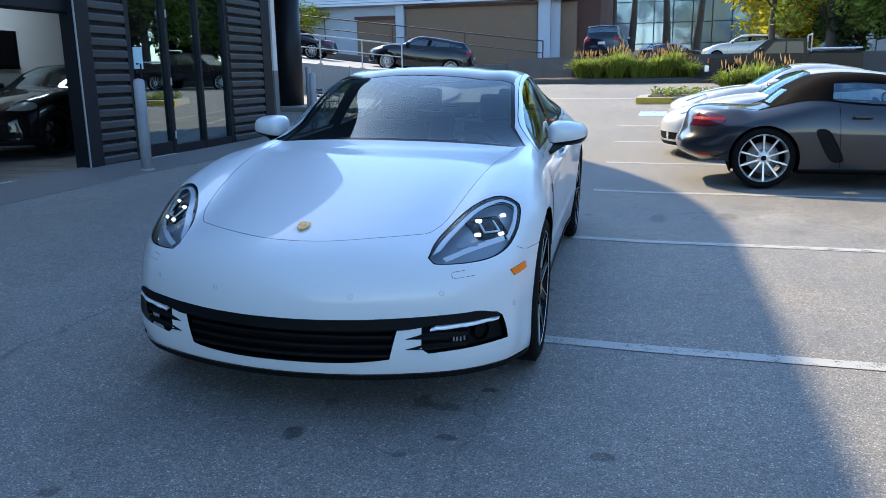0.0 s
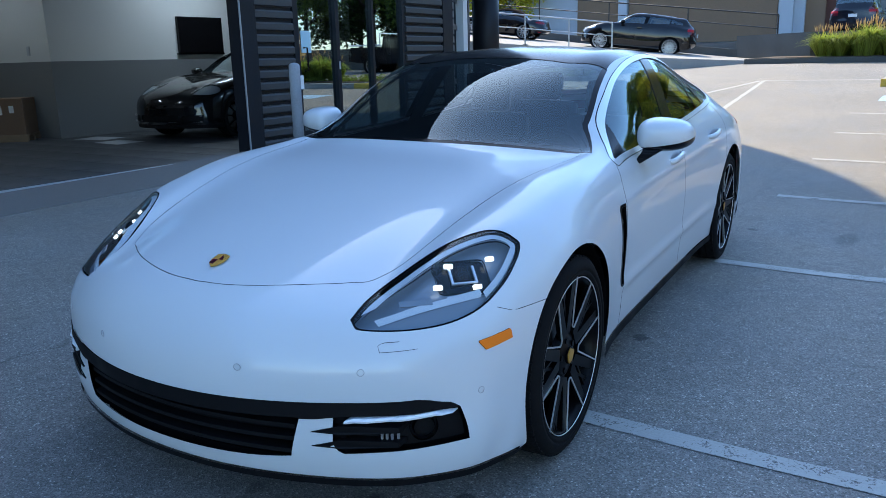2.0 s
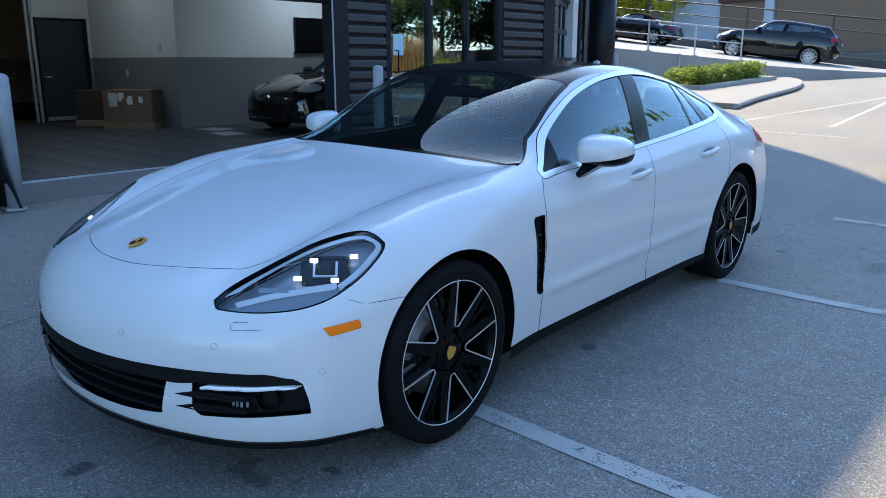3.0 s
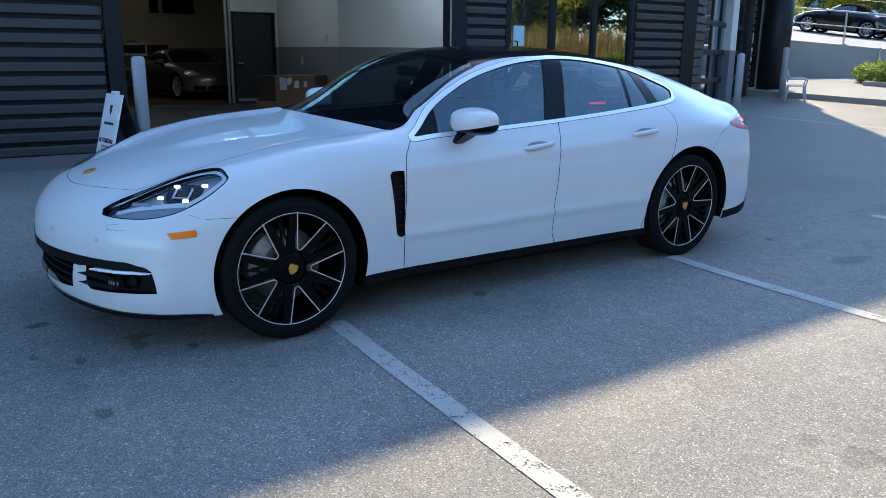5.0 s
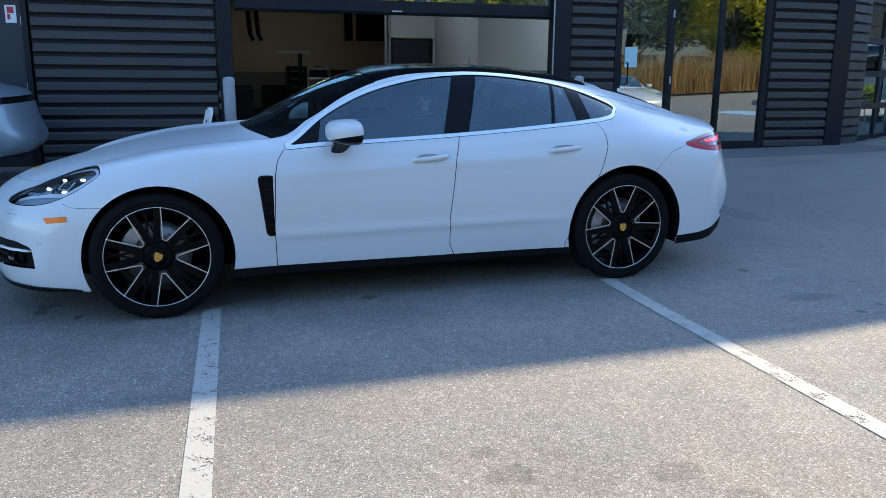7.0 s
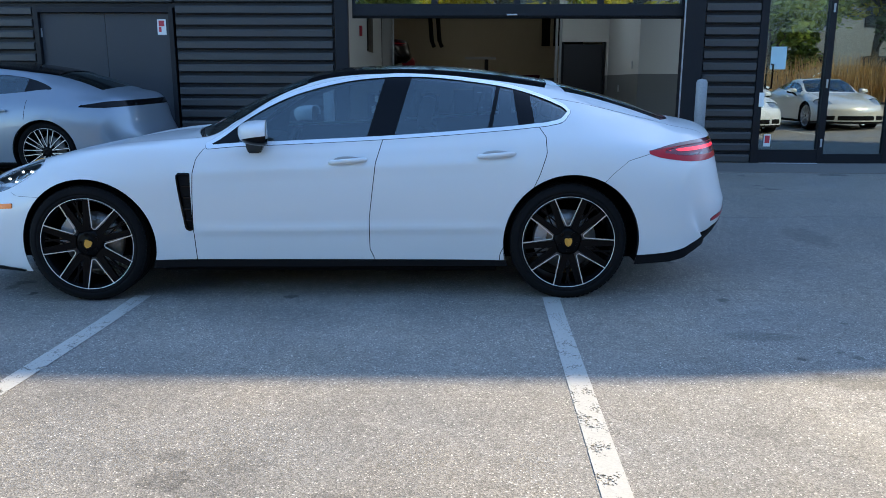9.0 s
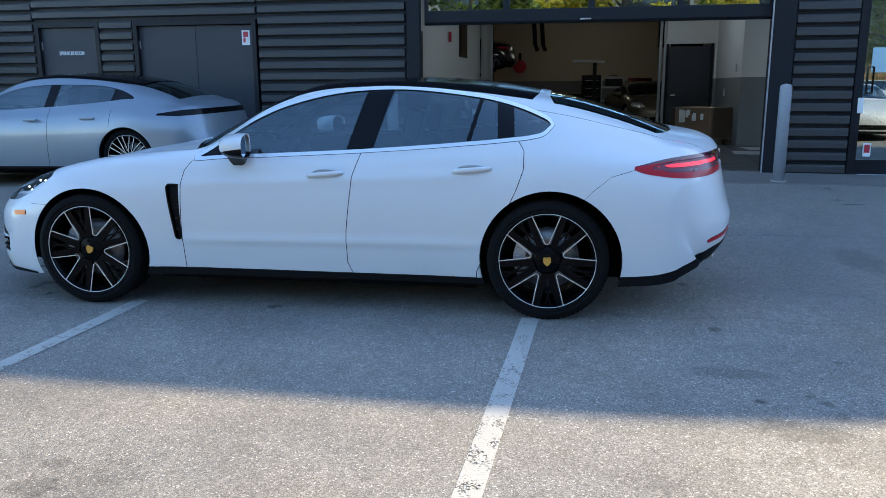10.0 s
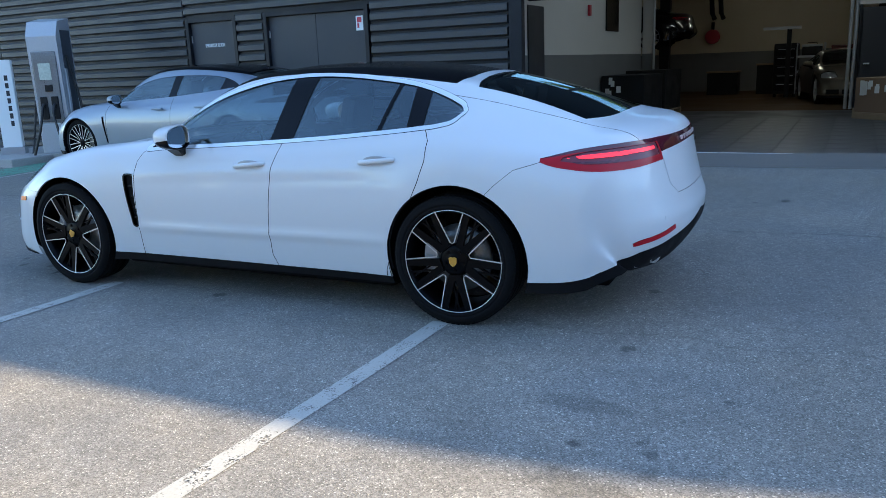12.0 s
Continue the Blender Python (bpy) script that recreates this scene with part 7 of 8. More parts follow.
def grass_clump(x, y, z, h, seed, n=380, spread=.5, plumes=6):
    rnd = random.Random(seed)
    g = thing("ornamental_grass", pose(x, y, z), "clump of tall green ornamental grass with dry plumes", "grass", "grasses in the planter")
    pts, faces, pp, pf = [], [], [], []
    for _ in range(n):
        a, l, hh = rnd.uniform(0, 2 * math.pi), rnd.uniform(.2, 1) * spread, h * rnd.uniform(.65, 1.05)
        d = Vector((math.cos(a), math.sin(a), 0))
        s = Vector((-d.y, d.x, 0)) * .014
        b0 = d * rnd.uniform(0, .16)
        q = [b0, b0 + d * l * .40 + Vector((0, 0, hh * .72)), b0 + d * l * 1.1 + Vector((0, 0, hh * (1.02 - .55 * (l / spread) ** 2)))]
        k = len(pts)
        pts += [q[0] - s, q[0] + s, q[1] + s, q[1] - s, q[2]]
        faces += [(k, k + 1, k + 2, k + 3), (k + 3, k + 2, k + 4)]
    for _ in range(plumes):
        a, l, hh = rnd.uniform(0, 2 * math.pi), rnd.uniform(.1, .5) * spread, h * rnd.uniform(1.05, 1.3)
        d = Vector((math.cos(a), math.sin(a), 0))
        tip = d * l + Vector((0, 0, hh))
        low = d * l * .8 + Vector((0, 0, hh * .78))
        for s in (Vector((.016, 0, 0)), Vector((0, .016, 0))):
            k = len(pp)
            pp += [low, (low + tip) / 2 - s, tip, (low + tip) / 2 + s]
            pf.append((k, k + 1, k + 2, k + 3))
    leaf_mesh("blades", pts, faces, BLADE, g)
    if pp:
        leaf_mesh("plumes", pp, pf, PLUME, g)


# ---- ramp, retaining wall and walkway beyond the building ----
def ramp_z(x):
    return float(lerp(((-30, 3.9), (-26, 3.6), (-15.9, 2.22), (-11.3, 1.69), (-8.4, 1.31), (-5, 1.03), (-3.4, .90)), x))


NEAR = [(-6.9, 29.6), (-8.9, 28.0), (-11.3, 26.1), (-15.0, 23.3), (-22.0, 19.5), (-29, 17)]
FAR = [(-3.4, 35.2), (-6.5, 36.2), (-11.0, 36.6), (-16.5, 37.4), (-25.0, 38.0), (-33, 39)]
bm = bmesh.new()
rows = []
for (ax, ay), (bx, by) in zip(NEAR, FAR):
    rows.append([bm.verts.new((ax + (bx - ax) * k / 6, ay + (by - ay) * k / 6, ramp_z(ax + (bx - ax) * k / 6))) for k in range(7)])
for p, q in zip(rows, rows[1:]):
    for k in range(6):
        bm.faces.new((p[k], p[k + 1], q[k + 1], q[k]))
rim = [r[0] for r in rows] + rows[-1][1:] + [r[-1] for r in rows[-2::-1]] + rows[0][-2:0:-1]
foot_ring = [bm.verts.new((v.co.x, v.co.y, -.3)) for v in rim]
for k in range(len(rim)):
    bm.faces.new((rim[k], rim[(k + 1) % len(rim)], foot_ring[(k + 1) % len(rim)], foot_ring[k]))
bmesh.ops.recalc_face_normals(bm, faces=bm.faces)
structure(part("ramp", bm, grain(material("ramp_concrete", (.33, .32, .30), .9), .6, 40, .8, 1.15, .3)), "pale concrete ramp climbing behind the building", "ramp")
for k, ((ax, ay), (bx, by)) in enumerate(zip(NEAR[1:], NEAR[2:])):
    d = Vector((bx - ax, by - ay, 0)).normalized()
    s = Vector((-d.y, d.x, 0)) * .14
    o = [(ax - s.x, ay - s.y, 0), (bx - s.x, by - s.y, 0), (bx + s.x, by + s.y, 0), (ax + s.x, ay + s.y, 0)]
    w = prism(o, (0, 0, 1))
    for v in w.verts:
        v.co.z = ramp_z(v.co.x) + .10 if v.co.z > .5 else -.2
    structure(part("retaining_wall_%d" % (k + 1), w, CONCRETE), "stained concrete retaining wall beside the ramp", "wall")


def handrail(name, line, h, mat, label, gap=2.0, r=.028, mid=(.55,)):
    """A metal rail on posts that follows the ramp."""
    rl = thing(name, pose(0, 0, 0), label, "railing")
    pts = []
    for (ax, ay), (bx, by) in zip(line, line[1:]):
        n = max(1, round(math.hypot(bx - ax, by - ay) / gap))
        pts += [(ax + (bx - ax) * k / n, ay + (by - ay) * k / n) for k in range(n)]
    pts.append(line[-1])
    for x, y in pts:
        part("rail_post", tube([(x, y, ramp_z(x) + .0), (x, y, ramp_z(x) + h)], r, 8), mat, rl)
        part("post_foot", box(x - .07, x + .07, y - .07, y + .07, ramp_z(x) + .06, ramp_z(x) + .13, .006), mat, rl)
    for f in (1.0,) + tuple(mid):
        part("hand_rail", tube([(x, y, ramp_z(x) + .1 + (h - .1) * f) for x, y in pts], r * (.9 if f == 1 else .6), 8), mat, rl)


handrail("ramp_railing", NEAR[1:5], 1.08, GALVA, "galvanised railing along the concrete ramp")
UR = thing("upper_railing", pose(0, 0, 0), "dark brown railing on the low wall behind the ramp", "railing")
UPL = [(-4.7 - 1.83 * k, 35.35 + .26 * k, 2.74 + .235 * k) for k in range(12)]
for x, y, z in UPL[::2]:
    part("rail_post", tube([(x, y, z - 1.35), (x, y, z)], .03, 8), RAILBROWN, UR)
for dz in (0, -.52):
    part("hand_rail", tube([(x, y, z + dz) for x, y, z in UPL], .03 if dz == 0 else .022, 8), RAILBROWN, UR)
back = thing("low_ramp_wall", pose(0, 0, 0), "low weathered concrete wall behind the ramp", "wall", kind="structure")
for (ax, ay), (bx, by) in zip(FAR, FAR[1:]):
    w = prism([(ax, ay, 0), (bx, by, 0), (bx, by + .25, 0), (ax, ay + .25, 0)], (0, 0, 1))
    for v in w.verts:
        v.co.z = ramp_z(v.co.x) + .32 if v.co.z > .5 else 0
    part("wall_section", w, CONCRETE_DARK, back)


def slab(name, outline, lift, mat, label, category, low=-.15):
    bm = bmesh.new()
    top = [bm.verts.new((x, y, float(ground_z(x, y)) + lift)) for x, y in outline]
    bot = [bm.verts.new((x, y, float(ground_z(x, y)) + low)) for x, y in outline]
    bm.faces.new(top)
    n = len(top)
    for k in range(n):
        bm.faces.new((top[k], top[(k + 1) % n], bot[(k + 1) % n], bot[k]))
    bmesh.ops.recalc_face_normals(bm, faces=bm.faces)
    return structure(part(name, bm, mat), label, category)


WALK = [(-8.7, 20.1), (-5.6, 19.4), (-5.75, 20.5), (-5.86, 21.4), (-5.92, 22.3), (-5.96, 23.4), (-6.06, 24.7), (-6.22, 25.6), (-6.42, 26.4), (-6.72, 27.3), (-7.12, 28.1), (-7.7, 28.8), (-8.8, 27.7), (-11.2, 25.8), (-14.5, 23.2), (-13.5, 20.5)]
slab("pavement_walk", WALK, .13, grain(material("pale_pavement", (.30, .285, .26), .88), 1.2, 40, .82, 1.12, .3), "pale concrete pavement with a rounded kerb", "pavement")
KERBPTS = WALK[1:12]
bm = bmesh.new()
add_tube(bm, [(x + .02, y, float(ground_z(x, y)) + .075) for x, y in KERBPTS], .062, 8)
structure(part("kerb_walk", bm, CONCRETE), "pale rounded concrete kerb", "kerb")
hedge = thing("hedge", pose(0, 0, 0), "clipped yellow-green hedge in a low bed", "hedge")
HP = [(-8.35, 23.2), (-8.25, 24.2), (-8.15, 25.2), (-8.05, 26.2), (-7.95, 27.1)]
rnd = random.Random(5)
cl = []
for (ax, ay), (bx, by) in zip(HP, HP[1:]):
    for k in range(6):
        f = k / 6
        for zz in (.16, .32, .46):
            cl.append((ax + (bx - ax) * f + rnd.uniform(-.15, .15), ay + (by - ay) * f, float(ground_z(ax, ay)) + .12 + zz, .26))
leaf_mesh("leaves", *leaf_cloud(rnd, cl, 9000, .045), HEDGE, hedge)
slab("planter_kerb", [(-7.95, 22.8), (-7.75, 24), (-7.55, 26.2), (-7.5, 27.5), (-8.4, 27.6), (-8.6, 25), (-8.8, 23.1)], .24, CONCRETE, "low concrete edging round the hedge", "kerb")
bs = thing("bush", pose(-9.0, 23.9, float(ground_z(-9, 24)) + .1), "low dark green bush beside the wall", "bush")
leaf_mesh("leaves", *leaf_cloud(random.Random(8), [(0, 0, .3, .4), (.4, -.3, .35, .4), (-.4, .3, .3, .35), (.7, .2, .3, .35)], 2600, .05), LEAF_GREEN, bs)

BN = thing("bench", pose(-8.25, 19.35, float(ground_z(-8.2, 19.3)) + .02, 0, 0, 125) @ Matrix.Scale(.8, 4), "pale metal bench with curved arms", "bench")
for k in range(5):
    part("seat_slat", box(-.75, .75, -.20 + .085 * k, -.14 + .085 * k, .43, .455, .006), ENAMEL, BN)
for k in range(3):
    part("back_slat", box(-.75, .75, .24 + .02 * k, .265 + .02 * k, .55 + .11 * k, .62 + .11 * k, .006), ENAMEL, BN)
for sx in (-.75, .75):
    part("arm_frame", tube([(sx, -.25, 0), (sx, -.22, .43), (sx, -.26, .62), (sx, -.1, .66), (sx, .2, .64), (sx, .3, .88)], .025, 8), ENAMEL, BN)
    part("rear_leg", tube([(sx, .28, 0), (sx, .22, .44)], .025, 8), ENAMEL, BN)
CB = thing("drop_box", pose(-11.95, 26.35, float(ground_z(-11.95, 26.35)) + .0, 0, 0, 62) @ Matrix.Scale(.62, 4), "grey metal drop box with a sloping pale hood", "drop box")
part("box_body", box(-.26, .26, -.22, .22, 0, 1.15, .012), LAMPGREY, CB)
hd = prism([(-.42, -.42, 1.22), (-.42, .34, 1.34), (-.42, .34, 1.40), (-.42, -.42, 1.27)], (.84, 0, 0))
part("box_hood", hd, ENAMEL, CB)
part("slot", box(-.14, .14, -.226, -.22, .98, 1.03), INK, CB)
part("door_lock", box(-.17, -.14, -.23, -.22, .55, .60), CHROME, CB)
wp = thing("wall_pipe", pose(-10.4, 26.75, .6), "grey drain pipe on the concrete wall", "pipe")
part("pipe", tube([(0, -.16, 0), (0, -.16, 1.1)], .04, 8), LAMPGREY, wp)

# yellow ended island
slab("kerb_island", [(-.36, 22.35), (4.5, 22.1), (4.5, 23.8), (.3, 23.8), (-.3, 23.2)], .17, CONCRETE, "concrete kerb round a small planted island", "kerb")
structure(part("kerb_paint", box(-.39, .62, 22.20, 22.345, float(ground_z(0, 22.3)) - .05, float(ground_z(0, 22.3)) + .172, .01), LINE_YELLOW), "yellow painted kerb end", "kerb")
slab("planting_bed", [(-.08, 22.55), (4.3, 22.3), (4.3, 23.6), (.35, 23.6)], .20, EARTH, "soil of the planted island", "soil")
gc = thing("ground_cover", pose(1.4, 23.0, float(ground_z(1, 23.0)) + .2), "low green ground cover on the island", "plant", kind="stuff")
leaf_mesh("leaves", *leaf_cloud(random.Random(4), [(-1.2 + .35 * k, random.Random(k).uniform(-.3, .3), .02, .26) for k in range(12)], 2600, .045), LEAF_GREEN, gc)
for k in range(5):
    grass_clump(2.05 + .38 * k, 23.2 + .15 * (k % 2), float(ground_z(3, 23.2)) + .2, .72 + .1 * (k % 3), 70 + k, 330, .6, 9)

# planter before the upper lot
slab("planter_edge", [(-5.2, 31.7), (2.2, 31.7), (2.2, 33.2), (-4.6, 33.2)], .18, CONCRETE_DARK, "dark concrete edge of the long planter", "planter")
slab("planter_soil", [(-4.9, 31.9), (2.0, 31.9), (2.0, 33.1), (-4.4, 33.1)], .20, EARTH, "soil of the long planter", "soil")
rnd = random.Random(11)
for k in range(15):
    grass_clump(-2.75 + .30 * k, 32.1 + rnd.uniform(0, .6), float(ground_z(0, 32.3)) + .18, rnd.uniform(.62, 1.15), 100 + k, 400, rnd.uniform(.6, 1.0), 14)

# ---- upper lot and the far buildings ----
UP = 1.75
bm = prism([(-3.2, 33.3, 0), (90, 33.3, 0), (90, 130, 0), (-60, 130, 0), (-60, 40, 0), (-25, 38.6, 0), (-6.5, 36.6, 0)], (0, 0, UP))
structure(part("upper_lot", bm, grain(material("upper_asphalt", (.16, .155, .15), .9), .3, 30, .85, 1.12, .3)), "raised car park behind a dark concrete wall", "car park")
structure(part("wall_upper_lot", prism([(-6.4, 36.2, .5), (-3.2, 33.05, .5), (12, 33.05, .5), (12, 33.28, .5), (-3.1, 33.28, .5), (-6.3, 36.5, .5)], (0, 0, 1.50)), CONCRETE_DARK), "dark stained concrete wall of the upper car park", "wall")

BB = thing("brown_building", pose(0, 0, 0), "low white and brown building above the ramp", "building")
part("main_wall", box(-45, -5.6, 50, 75, UP, 8.2), GREY_TRIM, BB)
part("brown_panel", box(-15.55, -7.0, 49.85, 50.05, UP + .2, 5.5), BROWN_PANEL, BB, "large brown wall panel")
part("panel_head", box(-15.6, -6.9, 49.7, 50.05, 5.5, 5.64), BROWN_DARK, BB)
part("brown_panel", box(-18.9, -16.25, 49.85, 50.05, UP + .2, 4.9), BROWN_PANEL, BB)
part("panel_head", box(-19.0, -16.2, 49.7, 50.05, 4.9, 5.1), BROWN_DARK, BB)
for x0, x1 in ((-16.15, -15.6), (-6.9, -6.15)):
    part("pilaster", box(x0, x1, 49.6, 50.1, UP, 5.74, .02), GREY_TRIM, BB)
for k in range(12):
    part("clapboard", box(-45, -4.6, 49.3 - .02 * (k % 2), 49.98, 5.75 + .17 * k, 5.90 + .17 * k, .01), CLAD_WHITE, BB)
part("roof_slab", box(-45.3, -4.3, 49.0, 76, 8.4, 8.7, .02), GREY_TRIM, BB)
part("side_wall", box(-5.6, -3.2, 50.6, 72, UP, 7.4), BROWN_DARK, BB, "red-brown brick side wall")
part("side_panel", box(-5.65, -4.6, 50.3, 50.62, UP, 5.6), BROWN_PANEL, BB)
part("meter_box", box(-3.2, -2.95, 52, 52.5, UP + .6, UP + 1.6, .02), LAMPGREY, BB)

OB = thing("glass_office_building", pose(0, 0, 0), "far office building with a blue-grey glass curtain wall", "building")
part("core", box(-8, 26, 90.4, 110, UP, 18), CONCRETE_DARK, OB)
for i in range(17):
    for j in range(7):
        part("pane", box(-8 + 2 * i + .06, -6 + 2 * i - .06, 90.2, 90.4, UP + .3 + 2.2 * j, UP + 2.4 + 2.2 * j), OFFICE_GLASS, OB)

for k, (tx, ty, h, sp, mt, lf, tr) in enumerate(((-1.6, 60, 11, 3.4, LEAF_GREEN, 900, .34), (1.0, 60, 11.5, 3.4, LEAF_GREEN, 900, .36), (2.9, 59, 11, 3.2, LEAF_GREEN, 700, .34), (-3.3, 66, 11, 3.2, LEAF_DARK, 900, .3),
                                                 (6.3, 47.5, 11.0, 4.2, LEAF_YELLOW, 9000, .20), (9.3, 47.2, 13, 5.2, LEAF_GREEN, 10000, .30), (12.6, 46.0, 13, 5.4, LEAF_GREEN, 10000, .3), (16.5, 45, 12.5, 5.2, LEAF_GREEN, 7500, .3), (8.2, 53, 8, 4.2, LEAF_YELLOW, 8000, .25), (11.5, 50, 5, 3.8, LEAF_DARK, 9000, .2), (15, 49, 5, 3.8, LEAF_DARK, 8000, .2), (19, 47, 6, 4.0, LEAF_DARK, 7000, .2))):
    tree(tx, ty, UP, h, sp, mt, "tall street tree with a thin crown" if lf < 1000 else ("yellow-green leafy tree behind the cars" if mt is LEAF_YELLOW else "broad green leafy tree with dark limbs"), 20 + k, lf, .15 if lf < 1000 else .19, tr, .5 if lf < 1000 else .10)
for k, (tx, ty, h, sp, mt) in enumerate(((-23.2, 49, 4.0, 2.2, LEAF_YELLOW), (-25.2, 49.5, 3.6, 2.0, LEAF_YELLOW), (-24, 54, 11, 3.0, LEAF_DARK), (-28.5, 50, 9, 3.4, LEAF_DARK), (-26, 44, 4.5, 2.6, LEAF_YELLOW))):
    tree(tx, ty, UP, h + .6, sp, mt, "yellow-leaved shrub beside the ramp" if mt is LEAF_YELLOW else "dark green conifer-like tree", 60 + k, 3600, .13, .16, .12)
# the planted edge on the sunny side of the lot, seen in the glass
for k in range(9):
    tree(21 + 3 * (k % 2), -14 + 7.2 * k, float(ground_z(20, -14 + 7.2 * k)), 7.5 + (k * 37 % 5) * .6, 3.4, (LEAF_YELLOW, LEAF_YELLOW, LEAF_GREEN)[k % 3], "leafy tree along the edge of the car park", 80 + k, 6000, .20, .22, .12)
for k, (tx, ty, th) in enumerate(((19.5, 20.5, 9.5), (21.5, 26.5, 10.5), (19.0, 31.5, 10), (23.5, 39.5, 11), (19.8, 36.0, 9.0))):
    tree(tx, ty, float(ground_z(tx, ty)), th, 4.2, (LEAF_GREEN, LEAF_DARK, LEAF_YELLOW)[k % 3], "leafy tree along the edge of the car park", 95 + k, 7000, .2, .22, .10)
dry = thing("dry_grass_bank", pose(0, 0, 0), "bank of dry golden grass along the car park", "grass", kind="stuff")
pts, faces = [], []
rnd = random.Random(9)
for _ in range(9000):
    x, y = rnd.uniform(12.5, 14.2), rnd.uniform(-6, 34)
    z = float(ground_z(x, y)) + .1
    hh, a = rnd.uniform(1.2, 2.1), rnd.uniform(0, 6.3)
    s = Vector((math.cos(a), math.sin(a), 0)) * .03
    p = Vector((x, y, z))
    q = p + Vector((rnd.gauss(0, .15), rnd.gauss(0, .15), hh))
    k = len(pts)
    pts += [p - s, p + s, q]
    faces.append((k, k + 1, k + 2))
leaf_mesh("blades", pts, faces, PLUME, dry)
structure(part("kerb_east", box(12.2, 14.6, -8, 36, -.2, .16, .02), CONCRETE), "concrete kerb of the planted edge", "kerb")

# the block across the street, mirrored in the shop glass
EB = thing("grey_office_block", pose(36, 12, -.3), "plain grey office block beyond the trees", "building")
part("wall", box(0, 9, -30, 34, 0, 9.6), grain(material("grey_render", (.17, .18, .17), .85), .4, 20, .85, 1.12, .1), EB)
part("roof", box(-.3, 9.3, -30.3, 34.3, 9.6, 9.9, .03), CONCRETE_DARK, EB)
for k in range(10):
    for zz in (1.2, 5.4):
        w_ = part("window", box(-.05, .02, -28.6 + 6.2 * k, -24.4 + 6.2 * k, zz, zz + 2.3, .02), DARKSTEEL, EB)
        part("pane", box(-.065, -.055, -28.45 + 6.2 * k, -24.55 + 6.2 * k, zz + .15, zz + 2.15), CARGLASS_DARK, w_)

# ---- cars further off ----
plain_car("black_suv_car", pose(-11.45, 33.85, ramp_z(-11.45) - .10, 0, 0, -76) @ pose(0, 0, 0, -7.3, 0, 0), NET_SUV, 2.8, PAINT_BLACK, "black compact SUV standing on the ramp", .37, "split", SILVERRIM, MACHINED, hatch=True)
plain_car("black_convertible_car", pose(-17.7, 34.4, ramp_z(-17.7) - .02, 0, 0, -80) @ pose(0, 0, 0, -7.0, 0, 0), NET_OPEN, 2.40, PAINT_BLACK, "black convertible parked higher on the ramp", .34, "ten", SILVERRIM, MACHINED, soft_top=True, wide=.93)
plain_car("dark_suv_car", pose(-2.15, 43, UP, 0, 0, 176), NET_TALL, 2.7, PAINT_BLUE, "dark blue SUV seen from behind on the upper lot", .37, "ten", wide=.97, hatch=True)
plain_car("silver_hatchback_car", pose(-1.3, 60, UP, 0, 0, -75), NET_SUV, 2.8, PAINT_SILVER, "silver hatchback on the upper lot", .34, "ten", hatch=True)
plain_car("dark_red_saloon_car", pose(2.6, 57.5, UP, 0, 0, 118), NET_SALOON, 2.75, material("dark_red_car_paint", (.05, .006, .012), .3, .2, 1.0), "dark red saloon on the upper lot", .34, "ten")
plain_car("ivory_saloon_car", pose(3.7, 50, UP, 0, 0, -95), NET_SUV, 2.8, PAINT_SAND, "ivory estate car on the upper lot", .36, "ten", hatch=True)
for k, (yy, pt, nm) in enumerate(((16.0, PAINT_WHITE, "white"), (5.6, PAINT_SILVER, "silver"), (2.9, PAINT_GREY, "grey"))):
    plain_car("parked_coupe_car", pose(9.0, yy, float(ground_z(5, yy)), 0, 0, -90), NET_911, 2.36, pt, nm + " sports coupe in the sunny row", .34, "ten", wide=.94, ns=110, nv=36)


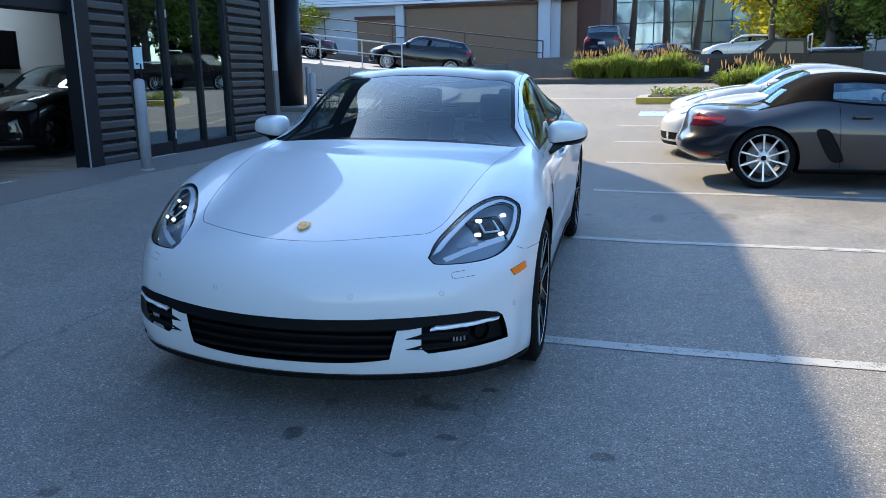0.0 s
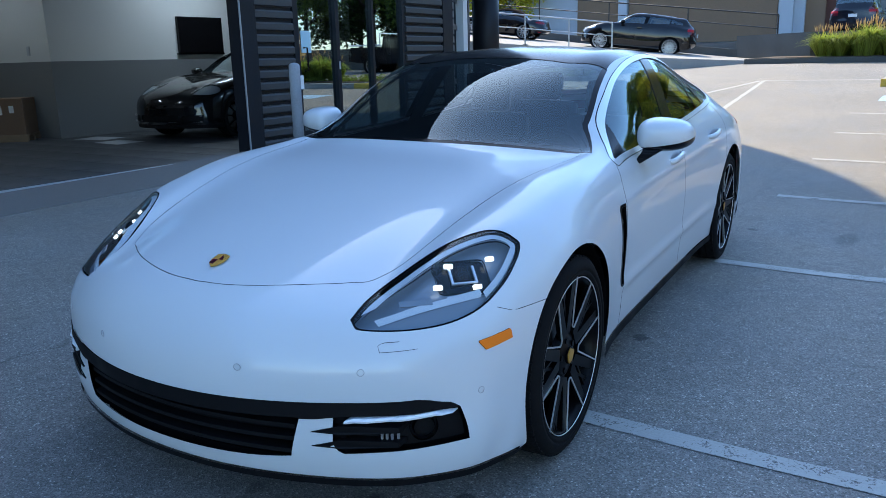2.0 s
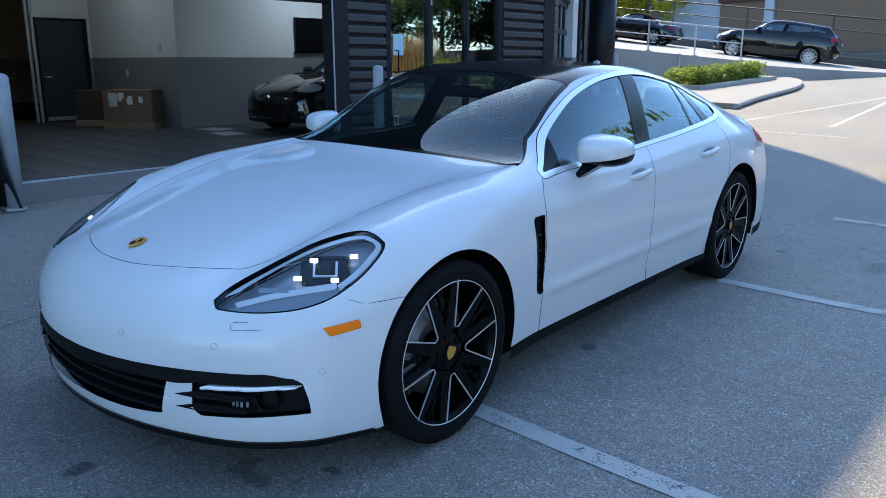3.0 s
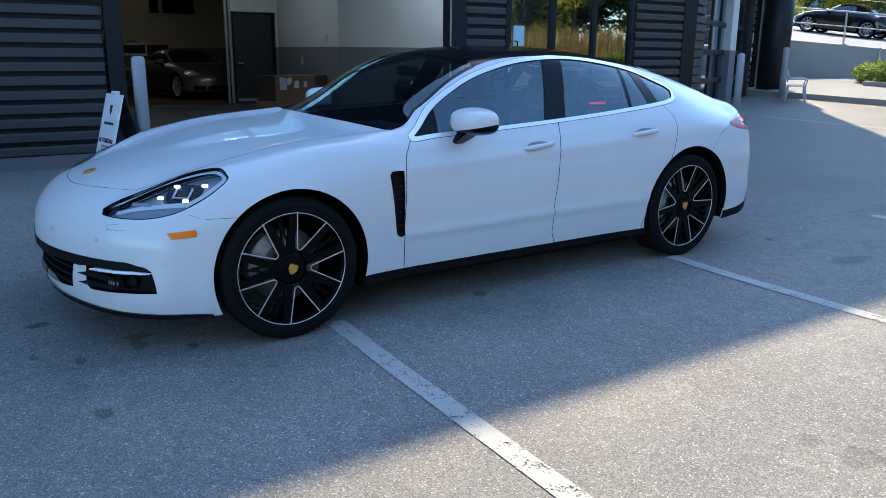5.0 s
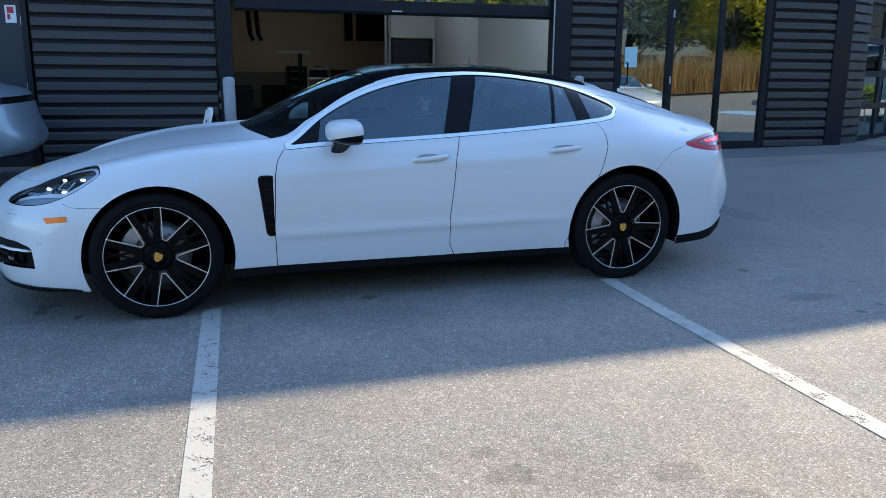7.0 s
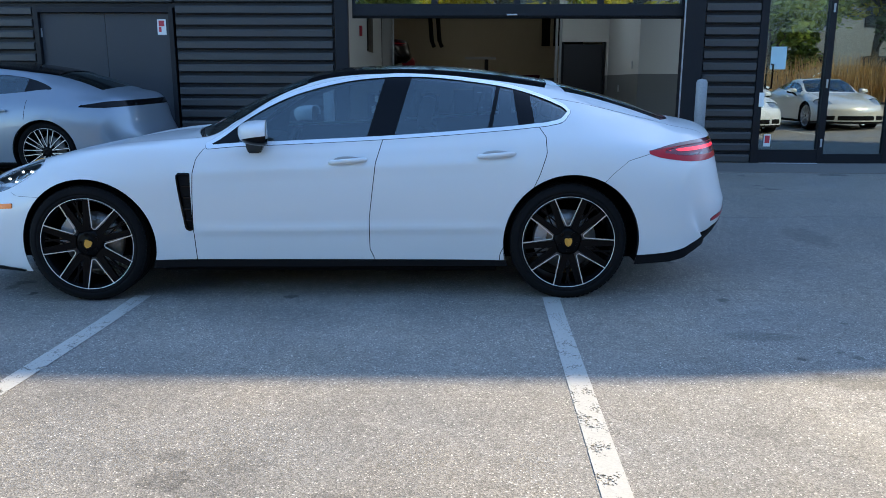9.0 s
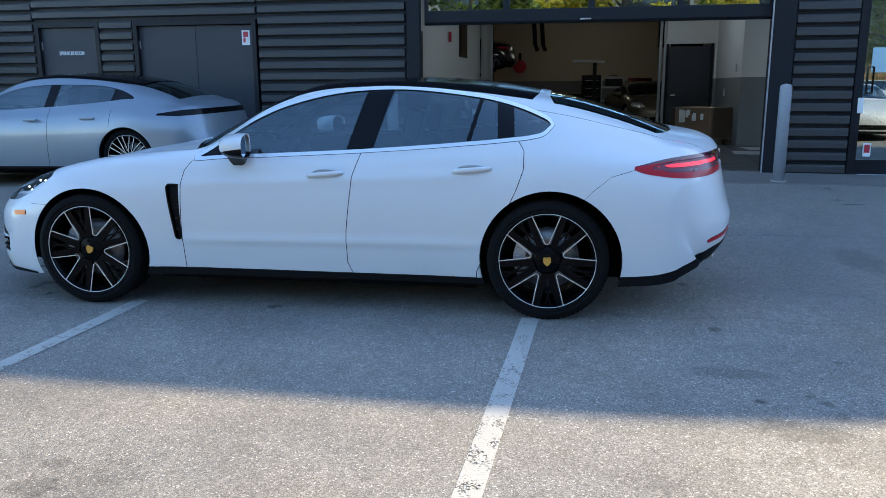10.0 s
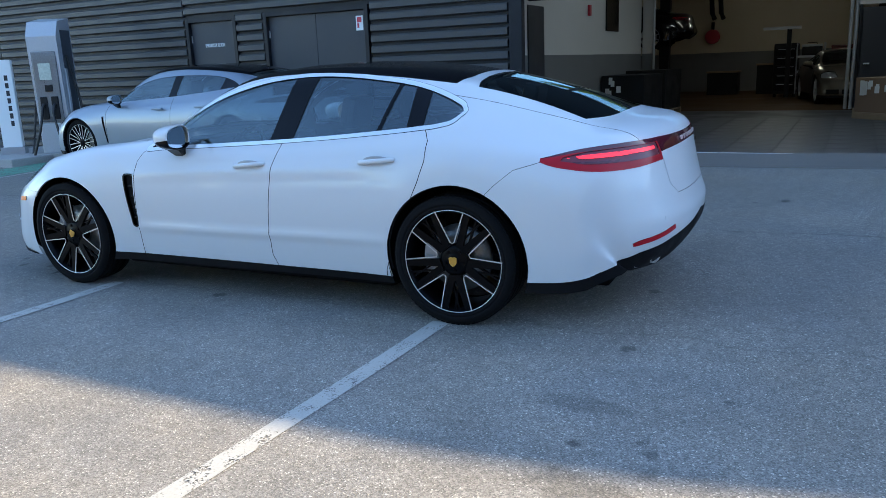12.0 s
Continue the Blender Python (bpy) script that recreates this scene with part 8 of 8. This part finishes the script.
def pickup(m, paint, label):
    """A small pickup truck: cab, bonnet and open bed with a rack."""
    t = thing("pickup_truck", m, label, "truck")
    W = .85
    side = [(-.80, .55), (-.79, .88), (-.70, .98), (.55, 1.06), (1.12, 1.55), (1.32, 1.60), (2.42, 1.60), (2.50, 1.08), (4.25, 1.06), (4.27, .55), (3.2, .42), (.6, .42)]
    bm = prism([(-W, y, z) for y, z in side], (2 * W, 0, 0))
    bmesh.ops.bevel(bm, geom=[e for e in bm.edges if abs(e.verts[0].co.x - e.verts[1].co.x) < .01], offset=.05, segments=2, affect="EDGES")
    part("body", bm, paint, t)
    part("bed_floor", box(-W + .08, W - .08, 2.62, 4.18, 1.02, 1.16), CRATE, t)
    part("bumper", box(-W - .02, W + .02, -.92, -.76, .50, .72, .03), CHROME, t)
    part("grille", box(-.5, .5, -.82, -.79, .78, .98, .01), CRATE, t)
    for sd in (1, -1):
        part("headlight", box(sd * .54, sd * .80, -.82, -.785, .80, .97, .01), AMBER, t)
        gw = prism([(sd * (W + .002), 1.06, 1.10), (sd * (W + .002), 2.36, 1.10), (sd * (W + .002), 2.32, 1.50), (sd * (W + .002), 1.40, 1.50)], (sd * .006, 0, 0))
        part("side_window", gw, CARGLASS_DARK, t)
        for y_, z0_, z1_ in ((.92, .46, 1.08), (1.80, .46, 1.10), (2.48, .46, 1.06)):
            part("door_seam", box(sd * (W - .004), sd * (W + .0025), y_ - .006, y_ + .006, z0_, z1_), GAP, t)
        part("side_moulding", box(sd * W, sd * (W + .012), .5, 2.5, .66, .71, .004), CRATE, t)
        part("window_bar", box(sd * W, sd * (W + .012), 1.76, 1.81, 1.10, 1.52), paint, t)
        mirror(t, t, sd * .98, 1.0, 1.25, PAINT_BLACK, .8)
        part("bed_rail", tube([(sd * (W - .04), 2.6, 1.24), (sd * (W - .04), 4.2, 1.24)], .03, 8), CHROME, t)
        part("rack_post", tube([(sd * (W - .06), 2.6, 1.14), (sd * (W - .06), 2.6, 1.74)], .025, 8), CHROME, t)
        for yy in (0, 3.05):
            # black disc on the closed body stands in for the shaded wheel arch
            ar = bmesh.new()
            add_tube(ar, [(sd * (W - .2), yy, .36), (sd * (W + .004), yy, .36)], .42, 24)
            part("wheel_arch_shade", ar, GAP, t)
            add_wheel(t, sd * .78, yy, .35, "ten", SILVERRIM, SILVERRIM, .97, False)
    part("windscreen", prism([(-.74, .60, 1.085), (.74, .60, 1.085), (.68, 1.09, 1.51), (-.68, 1.09, 1.51)], (0, -.012, .012)), OFFICE_GLASS, t)
    part("rack_bar", tube([(-W + .06, 2.6, 1.74), (W - .06, 2.6, 1.74)], .025, 8), CHROME, t)
    return t


PICKUP_PAINT = grain(material("dark_navy_truck_paint", (.005, .006, .012), .25, 0, .2, .1), 1, 40, bump=0)
pickup(pose(2.85, 31.4, float(ground_z(3, 31.4)) - .08, 0, 0, -95), PICKUP_PAINT, "dark blue pickup truck with a chrome rack")

# ---- siding planks and floor tiles, piece by piece ----
PLANKS = {}


def plank_mesh(w):
    """One rib of the siding: a flat face with sloping edges, its length w."""
    key = round(w, 3)
    if key not in PLANKS:
        prof = [(-.02, .006), (.028, .004), (.062, .022), (.062, .100), (.040, .124), (-.02, .124)]
        bm = prism([(x, 0, z) for x, z in prof], (0, w, 0))
        me = bpy.data.meshes.new("plank")
        bm.to_mesh(me)
        bm.free()
        me.materials.append(SIDING)
        PLANKS[key] = me
    return PLANKS[key]


for wall, y0, y1, z0, z1 in PIECES:
    z = z0
    while z < z1 - .1:
        o = new("plank", plank_mesh(y1 - y0))
        o.parent = wall
        o.matrix_basis = pose(FX - .034, y0, z)
        z += .165

TILES = thing("floor_tiles", pose(0, 0, 0), "dark grey floor tiles at the bay's mouth", "tile", kind="structure")
bm = box(0, .594, 0, .594, 0, .012, .003)
tile_me = bpy.data.meshes.new("tile")
bm.to_mesh(tile_me)
bm.free()
tile_me.materials.append(TILE)
for i in range(10):
    for j in range(16):
        o = new("tile", tile_me)
        o.parent = TILES
        o.matrix_basis = pose(-8.24 - .6 * i, 4.0 + .6 * j, .184)
